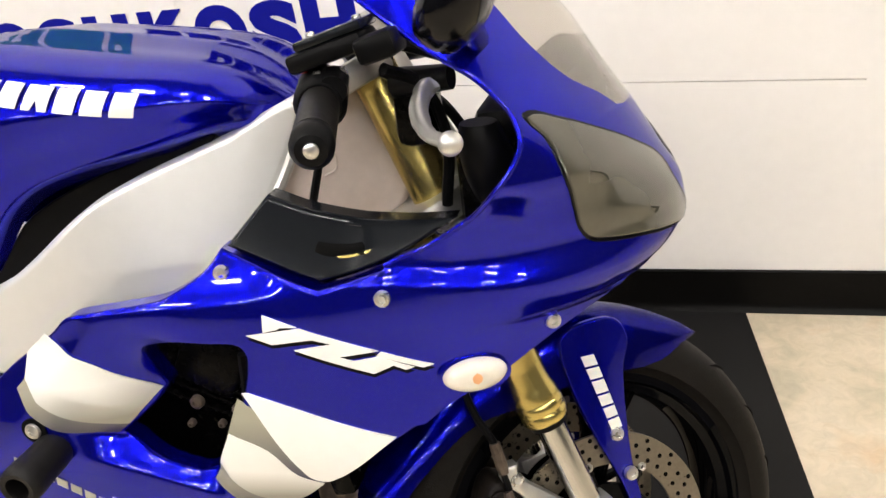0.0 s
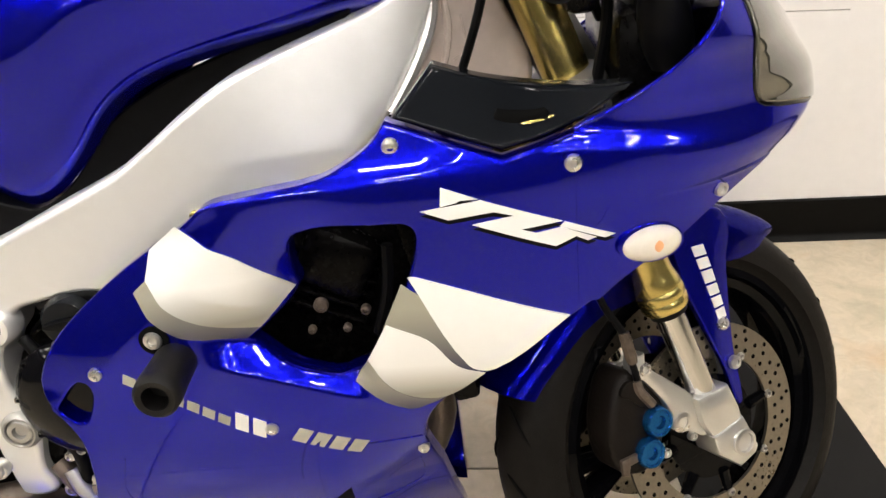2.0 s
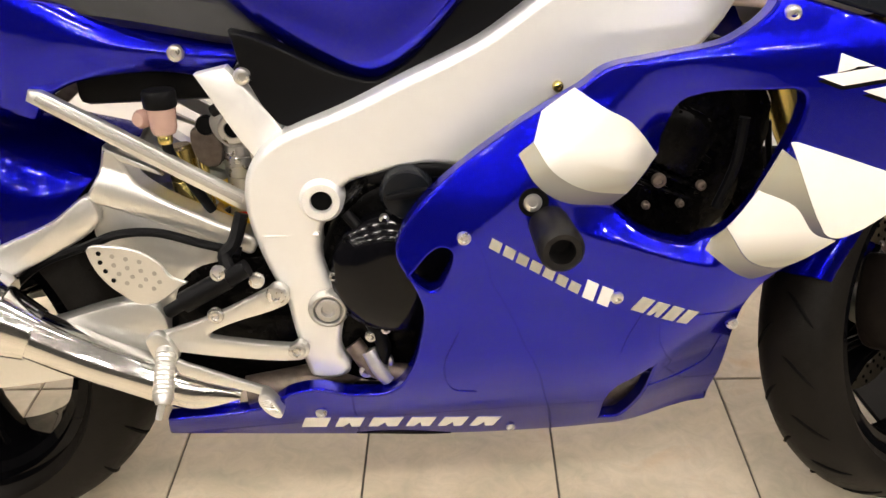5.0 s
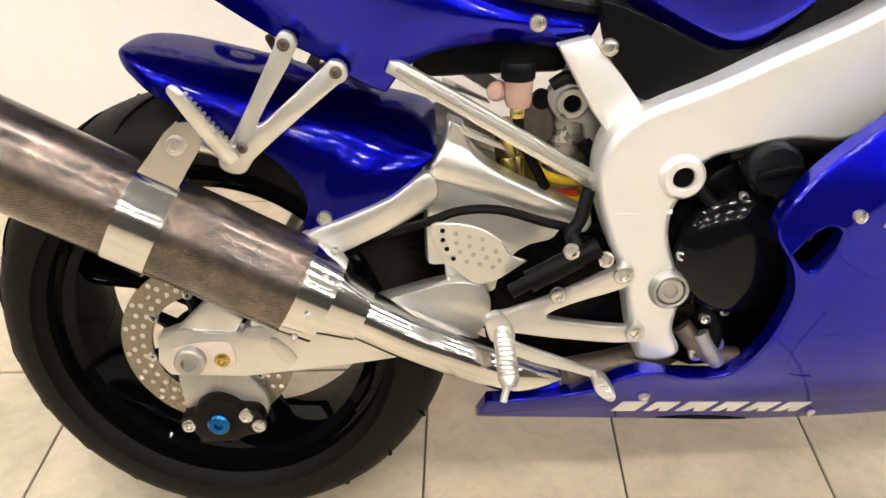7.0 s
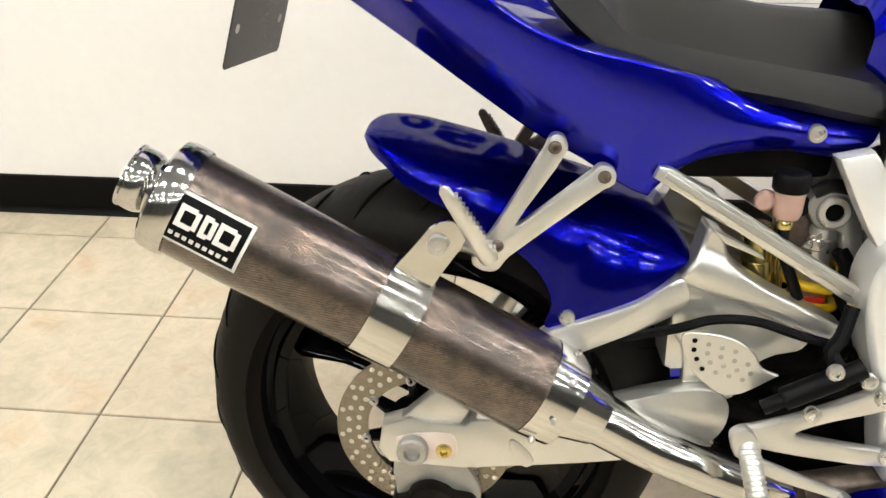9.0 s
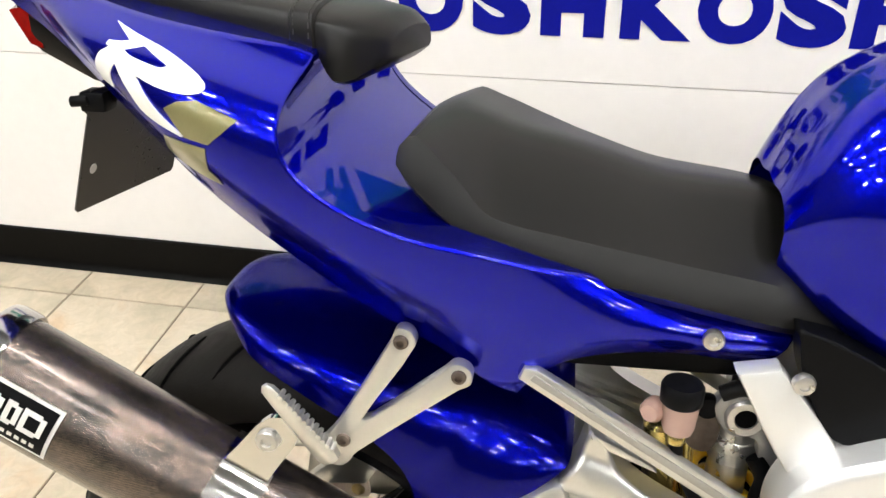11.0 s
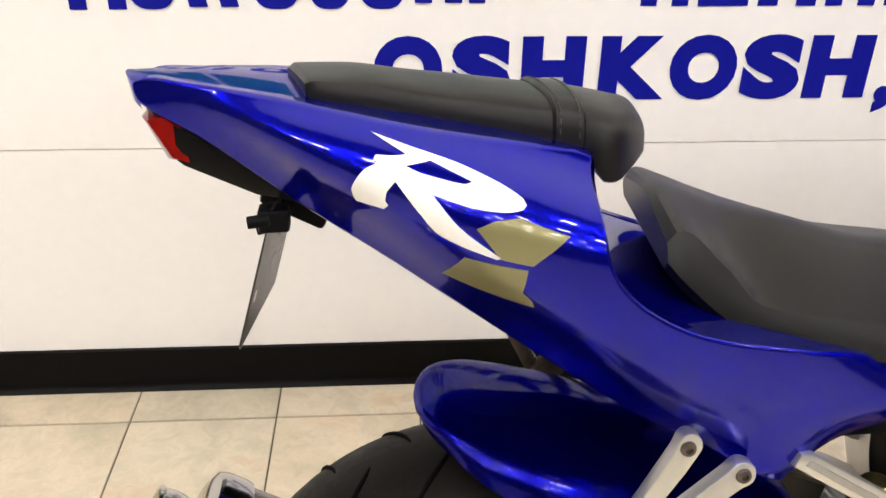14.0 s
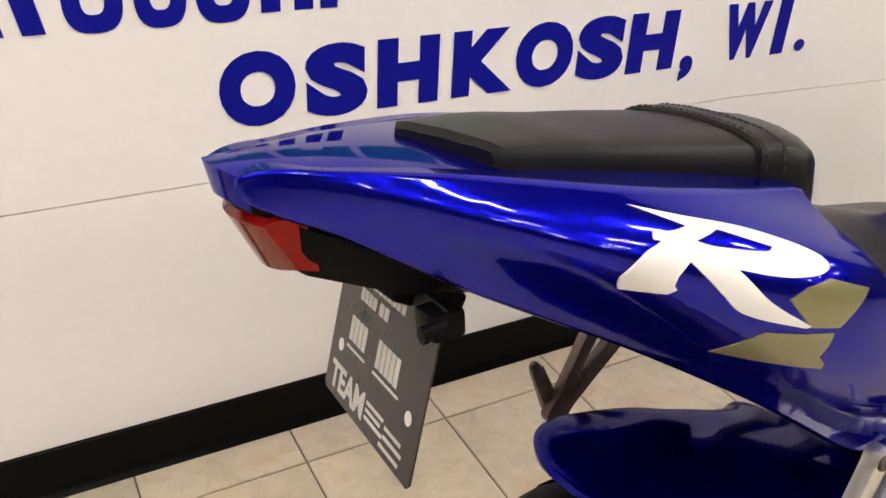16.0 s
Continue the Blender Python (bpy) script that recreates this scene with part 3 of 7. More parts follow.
def rubber_mat():
    bm = bmesh.new()
    q = [(1.27, 0.925), (1.578, 0.925), (1.765, -0.30), (1.43, -0.30)]
    lo = [bm.verts.new((x, y, 0.0006)) for x, y in q]
    hi = [bm.verts.new((x, y, 0.005)) for x, y in q]
    bm.faces.new(hi)
    for i in range(4):
        bm.faces.new((lo[i - 1], lo[i], hi[i], hi[i - 1]))
    es = [e for e in bm.edges if all(v in hi for v in e.verts)]
    bmesh.ops.bevel(bm, geom=es, offset=0.002, segments=2, affect="EDGES")
    ob = part("floor_mat", bm, MATB, None)
    tagged(ob, "flat black rubber mat lying on the tiles", "mat")


rubber_mat()


# ---- the motorcycle: x runs forward from the rear axle, y to its left, z up its middle plane ----
BIKE_POSE = Matrix.Translation((0, -0.03, 0)) @ pose(0, 0, 0, 0, 0, 3.5) @ pose(0, 0, 0, -9.0, 0, 0)
bike = thing("motorcycle", "blue and white sport motorcycle with silver frame, leaning on its stand", "motorcycle", at=BIKE_POSE)

REAR, FRONT = (0.0, 0.0, 0.300), (1.392, 0.0, 0.296)


# -- wheels --
def wheel(name, centre, radius, width, rim_r, parent, label, spoke_y):
    cx, cy, cz = centre
    bm = bmesh.new()
    hw = width / 2
    # tyre crown from bead to bead
    prof = [(rim_r - 0.004, -hw * 0.72), (rim_r + 0.012, -hw * 0.86)]
    for k in range(15):
        a = math.pi * (k / 14) - math.pi / 2
        s, c = math.sin(a), math.cos(a)
        prof.append((rim_r + 0.018 + (radius - rim_r - 0.018) * abs(c) ** 0.80, hw * s))
    prof += [(rim_r + 0.012, hw * 0.86), (rim_r - 0.004, hw * 0.72)]
    root = bmesh.new()
    turned(root, [(0.030, -0.05), (0.034, -0.045), (0.034, 0.045), (0.030, 0.05)], centre, n=24)
    w = part(name, root, RIM, parent, label)
    turned(bm, prof, centre, n=112, closed=True)
    tyre = part("tyre", bm, RUBBER, w, "black worn road tyre")
    bm = bmesh.new()
    # rim: lips, wells and inner face
    rp = [(rim_r + 0.006, -hw * 0.80), (rim_r + 0.004, -hw * 0.84), (rim_r - 0.006, -hw * 0.84), (rim_r - 0.010, -hw * 0.70), (rim_r - 0.022, -hw * 0.62),
          (rim_r - 0.030, -hw * 0.2), (rim_r - 0.030, hw * 0.2), (rim_r - 0.022, hw * 0.62), (rim_r - 0.010, hw * 0.70), (rim_r - 0.006, hw * 0.84), (rim_r + 0.006, hw * 0.80)]
    turned(bm, rp, centre, n=96, closed=True)
    part("rim", bm, RIM, w)
    for k in range(3):
        a = math.radians(spoke_y + 120 * k)
        for off in (-0.16, 0.16):
            bm = bmesh.new()
            loops = []
            for r, half, th in ((0.03, 0.016, 0.034), (0.07, 0.013, 0.028), (rim_r * 0.6, 0.012, 0.022), (rim_r - 0.024, 0.019, 0.026)):
                b = a + off * (r / rim_r) ** 0.7
                d, t = Vector((math.cos(b), 0, math.sin(b))), Vector((-math.sin(b), 0, math.cos(b)))
                c = Vector(centre) + d * r
                loops.append([c + t * half * math.cos(q) + Vector((0, th * math.sin(q), 0)) for q in [math.tau * i / 12 for i in range(12)]])
            rings(bm, loops)
            part("spoke", bm, RIM, w)
    return w, tyre


def rotor(centre, r_out, r_in, y, parent, count, carrier, bore):
    """A drilled brake disc with its carrier and buttons."""
    cx, _, cz = centre
    bm = bmesh.new()
    turned(bm, [(r_in, -0.0025), (r_out, -0.0025), (r_out, 0.0025), (r_in, 0.0025)], (cx, y, cz), n=80, closed=True)
    disc = part("brake_disc", bm, ROTOR, parent, "drilled steel brake disc", angle=30)
    for k in range(count):
        for row, rr in enumerate((0.30, 0.62, 0.86)):
            if row == 2 and k % 2:
                continue
            a = math.tau * (k + 0.33 * row) / count
            r = r_in + (r_out - r_in) * rr
            # no real hole: a flat disc coloured by bore
            bm = bmesh.new()
            turned(bm, [(0.0034, 0.0), (0.0034, 0.0008), (0, 0.0008)], (cx + r * math.cos(a), y - 0.0021, cz + r * math.sin(a)), n=8)
            part("drill_hole", bm, bore, disc)
    bm = bmesh.new()
    turned(bm, [(0.035, -0.004), (r_in * 0.72, -0.003), (r_in * 0.72, 0.003), (0.035, 0.004)], (cx, y + 0.004, cz), n=40, closed=True)
    part("disc_carrier", bm, carrier, disc)
    for k in range(8):
        a = math.tau * k / 8 + 0.2
        bm = bmesh.new()
        slab_dir = Vector((math.cos(a), 0, math.sin(a)))
        p0, p1 = Vector((cx, y + 0.003, cz)) + slab_dir * r_in * 0.68, Vector((cx, y + 0.003, cz)) + slab_dir * (r_in + 0.006)
        tube(bm, [p0, p1], [0.010, 0.007], 8, squash=0.9)
        part("carrier_arm", bm, carrier, disc)
        q = Vector((cx, y, cz)) + slab_dir * (r_in + 0.003)
        screw("disc_button", q.x, q.y - 0.003, q.z, 0.0062, disc)
    return disc


front_wheel, front_tyre = wheel("front_wheel", FRONT, 0.299, 0.124, 0.222, bike, "gloss black cast wheel with a drilled brake disc", 75)
rear_wheel, rear_tyre = wheel("rear_wheel", REAR, 0.297, 0.186, 0.212, bike, "gloss black cast wheel with a wide worn tyre", 35)
rotor(FRONT, 0.149, 0.104, -0.074, front_wheel, 40, RIM, HOLE)
rotor(FRONT, 0.149, 0.104, 0.074, front_wheel, 40, RIM, HOLE)
# bright steel discs put the light seen at these holes into colour
rotor(REAR, 0.108, 0.070, -0.105, rear_wheel, 36, RIM, STEEL)


def tread(tyre, centre, radius, hw, rim_r, count, reach):
    """Grooves: shallow dark strips that follow the crown of the tyre."""
    for k in range(count):
        for sgn in (-1, 1):
            a0 = math.tau * (k + (0.5 if sgn > 0 else 0)) / count
            pts = []
            for i in range(7):
                s = 0.12 + reach * i / 6
                ang = a0 + 0.16 * (i / 6) ** 1.3
                r = rim_r + 0.018 + (radius - rim_r - 0.018) * max(0.0, 1 - s * s) ** 0.40 + 0.0002
                pts.append((centre[0] + r * math.cos(ang), sgn * hw * s, centre[2] + r * math.sin(ang)))
            bm = bmesh.new()
            tube(bm, pts, [0.0008, 0.0022, 0.0026, 0.0028, 0.0026, 0.0022, 0.0008], 6)
            part("tread_groove", bm, HOLE, tyre)


tread(rear_tyre, REAR, 0.297, 0.093, 0.212, 22, 0.70)
tread(front_tyre, FRONT, 0.299, 0.062, 0.222, 20, 0.62)

# the steering is turned to the left, about the line of the right fork leg
STEER_BARS = Matrix.Translation((1.372, -0.101, 0.315)) @ Matrix.Rotation(radians(25), 4, Vector((-0.415, 0, 0.910)).normalized()) @ Matrix.Translation((-1.372, 0.101, -0.315))
STEER = Matrix.Translation((1.336, 0.002, 0.257)) @ Matrix.Rotation(radians(32), 4, Vector((-0.415, 0, 0.910)).normalized()) @ Matrix.Scale(0.886, 4) @ Matrix.Translation((-1.392, 0, -0.296))
front_wheel.matrix_local = STEER
rear_wheel.matrix_local = Matrix.Translation((0.020, 0.022, 0)) @ Matrix.Rotation(radians(-6), 4, "Z")

# -- bodywork surfaces: distance from the middle plane --
W_SIDE = interp([(0.08, 0.01), (0.142, 0.074), (0.20, 0.122), (0.25, 0.160), (0.35, 0.211), (0.45, 0.237), (0.55, 0.250), (0.66, 0.250), (0.75, 0.226), (0.85, 0.19), (1.0, 0.12), (1.1, 0.05)])
X_NOSE = interp([(0.40, 1.40), (0.60, 1.415), (0.645, 1.437), (0.665, 1.455), (0.69, 1.466), (0.715, 1.463), (0.75, 1.443), (0.80, 1.414), (0.85, 1.381), (0.90, 1.35), (0.95, 1.31), (1.05, 1.21)])
X_MID = 1.10


K_NOSE = interp([(0.5, 0), (0.705, 0.0), (0.735, 0.12), (0.758, 0.25), (0.783, 0.42), (0.834, 0.53), (0.88, 0.48), (0.95, 0.35), (1.05, 0.15)])


def ridge(x, z):
    """A crease that runs forward from the cockpit corner, a ledge that widens under the headlamp."""
    d = z - (0.703 - 0.19 * min(0.13, max(0.0, x - 1.19)))
    front = min(1, max(0, (x - 1.27) / 0.09))
    h = (0.0055 + 0.0045 * front) * min(1, max(0, (x - 1.10) / 0.08))
    return h * math.exp(d / 0.035 if d < 0 else -d / (0.0045 + 0.011 * front))


def girth(u, z):
    """How wide the nose still is at the part u of its length: flat cheeks above, rounded below."""
    a = min(1, max(0, (u - 0.1) / 0.6))
    b = max(0, u - 0.8) / 0.2
    return math.sqrt(max(0.0, 1 - u * u)) * (1 + K_NOSE(z) * a * a * (3 - 2 * a) * (1 - 0.5 * b * b))


def ease(t):
    t = min(1.0, max(0.0, t))
    return t * t * (3 - 2 * t)


def f_fair(x, z):
    w = W_SIDE(z) + ridge(x, z)
    if x > X_MID:
        w *= girth(min(0.995, (x - X_MID) / (X_NOSE(z) - X_MID)), z)
    t = min(1, max(0, (x - 0.9) / 0.15)) * min(1, max(0, (0.5 - z) / 0.2))
    w -= 0.050 * t * t * (3 - 2 * t) * min(1, W_SIDE(z) / 0.10)
    # the rear edge is a narrow facet that turns inwards
    q = 0.687 * (x - 0.62) - 0.727 * (z - 0.48)
    e = max(0.0, 0.048 - q)
    w -= 0.40 * e * e / (e + 0.002) * min(1, max(0, (z - 0.43) / 0.05)) * min(1, max(0, (0.69 - z) / 0.05))
    # above the crease that runs to the cockpit the panel leans inwards
    e = max(0.0, z - 0.668 - 0.10 * (x - 0.88))
    w -= (0.30 * e * e / (e + 0.003) + 2.6 * e * e) * min(1, max(0, (x - 0.86) / 0.05)) * min(1, max(0, (1.10 - x) / 0.05))
    # the lower border of the window faces upwards
    e = max(0.0, z - (0.489 - 0.36 * (x - 0.86)))
    w -= 0.75 * min(0.03, e) * ease((x - 0.795) / 0.065) * min(1, max(0, (0.99 - x) / 0.03)) * max(0.0, 1 - max(0.0, e - 0.03) / 0.05)
    # the panel folds inwards behind the window
    w -= 0.055 * math.exp(-(((x - 0.925) / 0.045) ** 2 + ((z - 0.56) / 0.06) ** 2))
    return w


def nose(s, z, sgn=-1):
    """A point of the nose: s grows from the side (0) to the middle (half a turn in units of 0.3)."""
    th = s / 0.3
    x = X_MID + (X_NOSE(z) - X_MID) * math.sin(th)
    return Vector((x, sgn * ((W_SIDE(z) + ridge(x, z)) * girth(math.sin(th), z) + 0.0006), z))


def s_of(x, z):
    return 0.3 * math.asin(min(1, max(-0.95, (x - X_MID) / (X_NOSE(z) - X_MID))))


def patch(name, outline, pos, material, parent, sgn=-1, off=0.002, thick=0.006, roll=0.002, grid=0.02, label=""):
    """A panel over an outline (s, z) on the surface pos, lying off metres proud of it."""
    lp = spline(outline, True, 5)
    if area2(lp) < 0:
        lp.reverse()
    inn = inset(lp, roll)
    tris = geometry.tessellate_polygon([[Vector((v.x, v.y, 0)) for v in inn]])
    bm = bmesh.new()
    vs = [bm.verts.new((v.x, v.y, 0)) for v in inn]
    for t in tris:
        bm.faces.new([vs[i] for i in t])
    for axis in (0, 1):
        vals = [(v.x, v.y)[axis] for v in inn]
        for k in range(1, int((max(vals) - min(vals)) / grid) + 1):
            co, no = [0, 0, 0], [0, 0, 0]
            co[axis], no[axis] = min(vals) + k * grid, 1
            bmesh.ops.bisect_plane(bm, geom=bm.verts[:] + bm.edges[:] + bm.faces[:], plane_co=co, plane_no=no, dist=1e-6)
    bm.verts.index_update()

    def place(a, b, o):
        h = 0.001
        n = (pos(a + h, b, sgn) - pos(a - h, b, sgn)).cross(pos(a, b + h, sgn) - pos(a, b - h, sgn)).normalized() * -sgn
        return pos(a, b, sgn) + n * o, n

    verts, normals, faces = [], [], []
    for v in bm.verts:
        p, n = place(v.co.x, v.co.y, off)
        verts.append(p)
        normals.append(n)
    faces += [[v.index for v in fc.verts] for fc in bm.faces]
    bm.free()
    base = len(verts)
    for a, b in zip(lp, inn):
        p0, n0 = place(b.x, b.y, off)
        p1, _ = place(a.x, a.y, off - roll)
        p2, _ = place(a.x, a.y, off - roll - thick)
        out = (p1 - p0).normalized()
        verts += [p0, p1, p2]
        normals += [n0, (n0 + out).normalized(), out]
    m = len(lp)
    for i in range(m):
        j = (i + 1) % m
        for q in (0, 1):
            faces.append([base + 3 * i + q, base + 3 * i + q + 1, base + 3 * j + q + 1, base + 3 * j + q])
    me = bpy.data.meshes.new(name)
    me.from_pydata([tuple(v) for v in verts], [], faces)
    bm = bmesh.new()
    bm.from_mesh(me)
    bm.faces.ensure_lookup_table()
    bm.normal_update()
    bmesh.ops.reverse_faces(bm, faces=[fc for fc in bm.faces if sum((normals[v.index] for v in fc.verts), Vector()).dot(fc.normal) < 0])
    bm.to_mesh(me)
    bm.free()
    me.shade_smooth()
    me.normals_split_custom_set_from_vertices([tuple(n) for n in normals])
    me.materials.append(material)
    ob = new(name, me)
    ob.parent = parent
    if label:
        ob["label"] = label
    return ob


SIDE = [(0.334, 0.207, 1), (0.346, 0.250, 1), (0.406, 0.253), (0.469, 0.266), (0.499, 0.290), (0.533, 0.297), (0.572, 0.283), (0.619, 0.285), (0.645, 0.327), (0.659, 0.383),
        (0.661, 0.416), (0.651, 0.449), (0.637, 0.474), (0.637, 0.493), (0.657, 0.527), (0.691, 0.561), (0.754, 0.608), (0.822, 0.650), (0.848, 0.669), (0.885, 0.676),
        (0.954, 0.686), (0.985, 0.699), (1.006, 0.713), (1.019, 0.729, 1), (1.124, 0.694, 1), (1.20, 0.713, 1), (1.20, 0.545, 1), (1.098, 0.479), (1.056, 0.444),
        (1.032, 0.412), (1.024, 0.371), (1.036, 0.290), (1.050, 0.156, 1), (0.907, 0.156), (0.83, 0.148), (0.707, 0.150), (0.562, 0.170)]
WINDOW = [(0.928, 0.634), (1.018, 0.641), (1.036, 0.637), (1.040, 0.622), (1.027, 0.580), (1.002, 0.524), (0.976, 0.488), (0.954, 0.475), (0.931, 0.477), (0.898, 0.490), (0.862, 0.521, 1),
          (0.878, 0.533), (0.902, 0.552), (0.915, 0.568, 1), (0.914, 0.597)]
VENT = [(0.650, 0.459, 1), (0.679, 0.489), (0.694, 0.484), (0.681, 0.446), (0.669, 0.440)]
VENT_LOW = [(0.886, 0.182, 1), (0.886, 0.255), (0.930, 0.303, 1), (0.926, 0.242), (0.911, 0.186)]

side_r = shell("side_fairing", SIDE, f_fair, BLUE, bike, -1, (WINDOW, VENT, VENT_LOW), thick=0.02, roll=0.0035, grid=0.008, label="blue side fairing with white and grey stripes")
shell("side_fairing", SIDE, f_fair, BLUE, bike, 1, (WINDOW,), thick=0.02, roll=0.0035, grid=0.04)


def decal(name, outline, material, off=0.0012, parent=None, f=f_fair, label="", side=-1):
    return shell(name, outline, lambda x, z: f(x, z) + off, material, parent or side_r, side, thick=0.0014, roll=0.0002, grid=0.010, label=label)


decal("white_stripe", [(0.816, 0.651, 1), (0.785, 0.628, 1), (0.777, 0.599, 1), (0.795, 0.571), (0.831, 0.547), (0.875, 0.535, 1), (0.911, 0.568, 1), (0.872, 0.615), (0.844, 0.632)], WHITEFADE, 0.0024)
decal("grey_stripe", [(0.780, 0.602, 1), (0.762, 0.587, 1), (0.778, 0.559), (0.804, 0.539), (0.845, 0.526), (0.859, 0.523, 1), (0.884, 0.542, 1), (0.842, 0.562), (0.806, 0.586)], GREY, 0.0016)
decal("white_stripe", [(1.029, 0.589, 1), (1.036, 0.589), (1.179, 0.536, 1), (1.104, 0.482), (1.079, 0.488)], WHITE, 0.0016)
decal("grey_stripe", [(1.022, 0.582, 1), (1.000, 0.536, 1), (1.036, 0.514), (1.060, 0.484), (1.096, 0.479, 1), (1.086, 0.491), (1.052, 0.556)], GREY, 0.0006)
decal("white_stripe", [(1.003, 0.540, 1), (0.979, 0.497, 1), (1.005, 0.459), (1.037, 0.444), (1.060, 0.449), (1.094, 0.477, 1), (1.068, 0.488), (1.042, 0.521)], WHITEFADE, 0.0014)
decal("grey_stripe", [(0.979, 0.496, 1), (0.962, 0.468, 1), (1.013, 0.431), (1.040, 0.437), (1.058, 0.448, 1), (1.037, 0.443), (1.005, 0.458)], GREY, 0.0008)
# model mark on the upper side, as slanted plain shapes with a dark edge
for o, m, q in ((0.0010, BLACKP, -0.0042), (0.0018, WHITE, 0.0)):
    for pts in ([(1.067, 0.674), (1.100, 0.661), (1.083, 0.661), (1.080, 0.659), (1.065, 0.656)],
                [(1.047, 0.653), (1.102, 0.660), (1.175, 0.633), (1.137, 0.629), (1.150, 0.624), (1.174, 0.627), (1.206, 0.612), (1.198, 0.610), (1.187, 0.616), (1.168, 0.609),
                 (1.093, 0.637), (1.131, 0.643), (1.113, 0.648), (1.072, 0.643)],
                [(1.177, 0.632), (1.224, 0.612), (1.214, 0.610), (1.172, 0.628)]):
        decal("name_mark", [(x, z + q, 1) for x, z in pts], m, o)


def glyph_row(name, start, end, height, widths, gaps, material, f, parent, lean=0.25, off=0.0012, notch=()):
    """A printed word as plain slanted bars between two points of the side view."""
    a, b = Vector(start), Vector(end)
    d = (b - a).normalized()
    n = Vector((-d.y, d.x))
    total = sum(widths) + gaps * (len(widths) - 1)
    k = (b - a).length / total
    u = 0.0
    for i, w in enumerate(widths):
        p = [a + d * (u * k), a + d * ((u + w) * k), a + d * ((u + w) * k) + n * height + d * lean * height, a + d * (u * k) + n * height + d * lean * height]
        if i in notch:
            mid = (p[0] + p[1]) / 2 + n * height * 0.45 + d * lean * height * 0.4
            q = [p[0], p[0] * 0.66 + p[1] * 0.34, mid, p[0] * 0.34 + p[1] * 0.66, p[1], p[2], p[3]]
        else:
            q = p
        decal(name, [(v.x, v.y, 1) for v in q], material, off, parent, f)
        u += w + gaps


glyph_row("name_mark", (0.731, 0.491), (0.826, 0.427), 0.0115, (1, 1, 1, 1, 1, 1, 1), 0.3, PALEGREY, f_fair, side_r, -0.3)
glyph_row("name_mark", (0.831, 0.423), (0.860, 0.407), 0.022, (1, 1), 0.35, WHITE, f_fair, side_r, -0.3)
glyph_row("name_mark", (0.886, 0.402), (0.954, 0.372), 0.020, (1, 1, 1, 1), 0.3, PALEGREY, f_fair, side_r, 0.2, notch=(1,))
glyph_row("name_mark", (0.500, 0.207), (0.745, 0.175), 0.029, (1, 1, 1.2, 1, 1, 1), 0.35, WHITE, f_fair, side_r, 0.2, notch=(1, 2, 3, 4, 5))

# the slot is a flat dark patch in place of its inner shade
decal("belly_slot", [(0.566, 0.1745, 1), (0.600, 0.1765), (0.650, 0.168), (0.690, 0.1545, 1), (0.650, 0.158), (0.600, 0.168)], HOLE)
for pts in ([(0.90, 0.395), (0.888, 0.36), (0.884, 0.335)], [(0.93, 0.262), (0.98, 0.268), (1.01, 0.285), (1.012, 0.33)], [(0.70, 0.385), (0.682, 0.33), (0.690, 0.285), (0.72, 0.275)], [(0.905, 0.395), (0.95, 0.385), (1.02, 0.378)]):
    bm = bmesh.new()
    tube(bm, [(p.x, -f_fair(p.x, p.z) - 0.0002, p.z) for p in smooth3([(x, 0, z) for x, z in pts])], 0.0009, 6)
    part("panel_crease", bm, BLUE, side_r)
for x, z, r in ((1.186, 0.686, 0.0082), (1.024, 0.710, 0.0080), (0.706, 0.503, 0.0072), (0.869, 0.420, 0.0072), (1.018, 0.353, 0.0070), (0.531, 0.248, 0.0070), (0.769, 0.168, 0.006), (0.775, 0.540, 0.0095)):
    screw("screw", x, -f_fair(x, z) - 0.001, z, r, side_r, label="dome-headed steel screw")
# flat black disc for the shade round the sunken screw
bm = bmesh.new()
turned(bm, [(0.0150, -0.002), (0.0150, 0.0006), (0, 0.0006)], (0.776, -f_fair(0.776, 0.540) - 0.0008, 0.540), n=22)
part("screw_recess", bm, HOLE, side_r)
_p = nose(s_of(1.333, 0.630), 0.630)
screw("screw", _p.x, _p.y - 0.001, _p.z, 0.0080, side_r, axis=(0.5, -1, -0.1))

# nose cowl with the rim of the cockpit
XS = interp([(0.52, 1.188), (0.712, 1.188), (0.7265, 1.224), (0.7405, 1.2505), (0.7586, 1.277), (0.781, 1.2975), (0.799, 1.3128), (0.816, 1.3195), (0.8354, 1.314), (0.856, 1.298), (0.8736, 1.280), (0.890, 1.256), (0.908, 1.229), (0.925, 1.203), (0.96, 1.15), (1.03, 1.04)])
XE = interp([(0.545, 1.205), (0.565, 1.233), (0.591, 1.289), (0.607, 1.317), (0.630, 1.365), (0.644, 1.405)])
X_SCR = interp([(0.80, 1.409), (0.827, 1.384), (0.853, 1.354), (0.891, 1.32), (0.928, 1.29), (0.97, 1.25), (1.03, 1.19)])


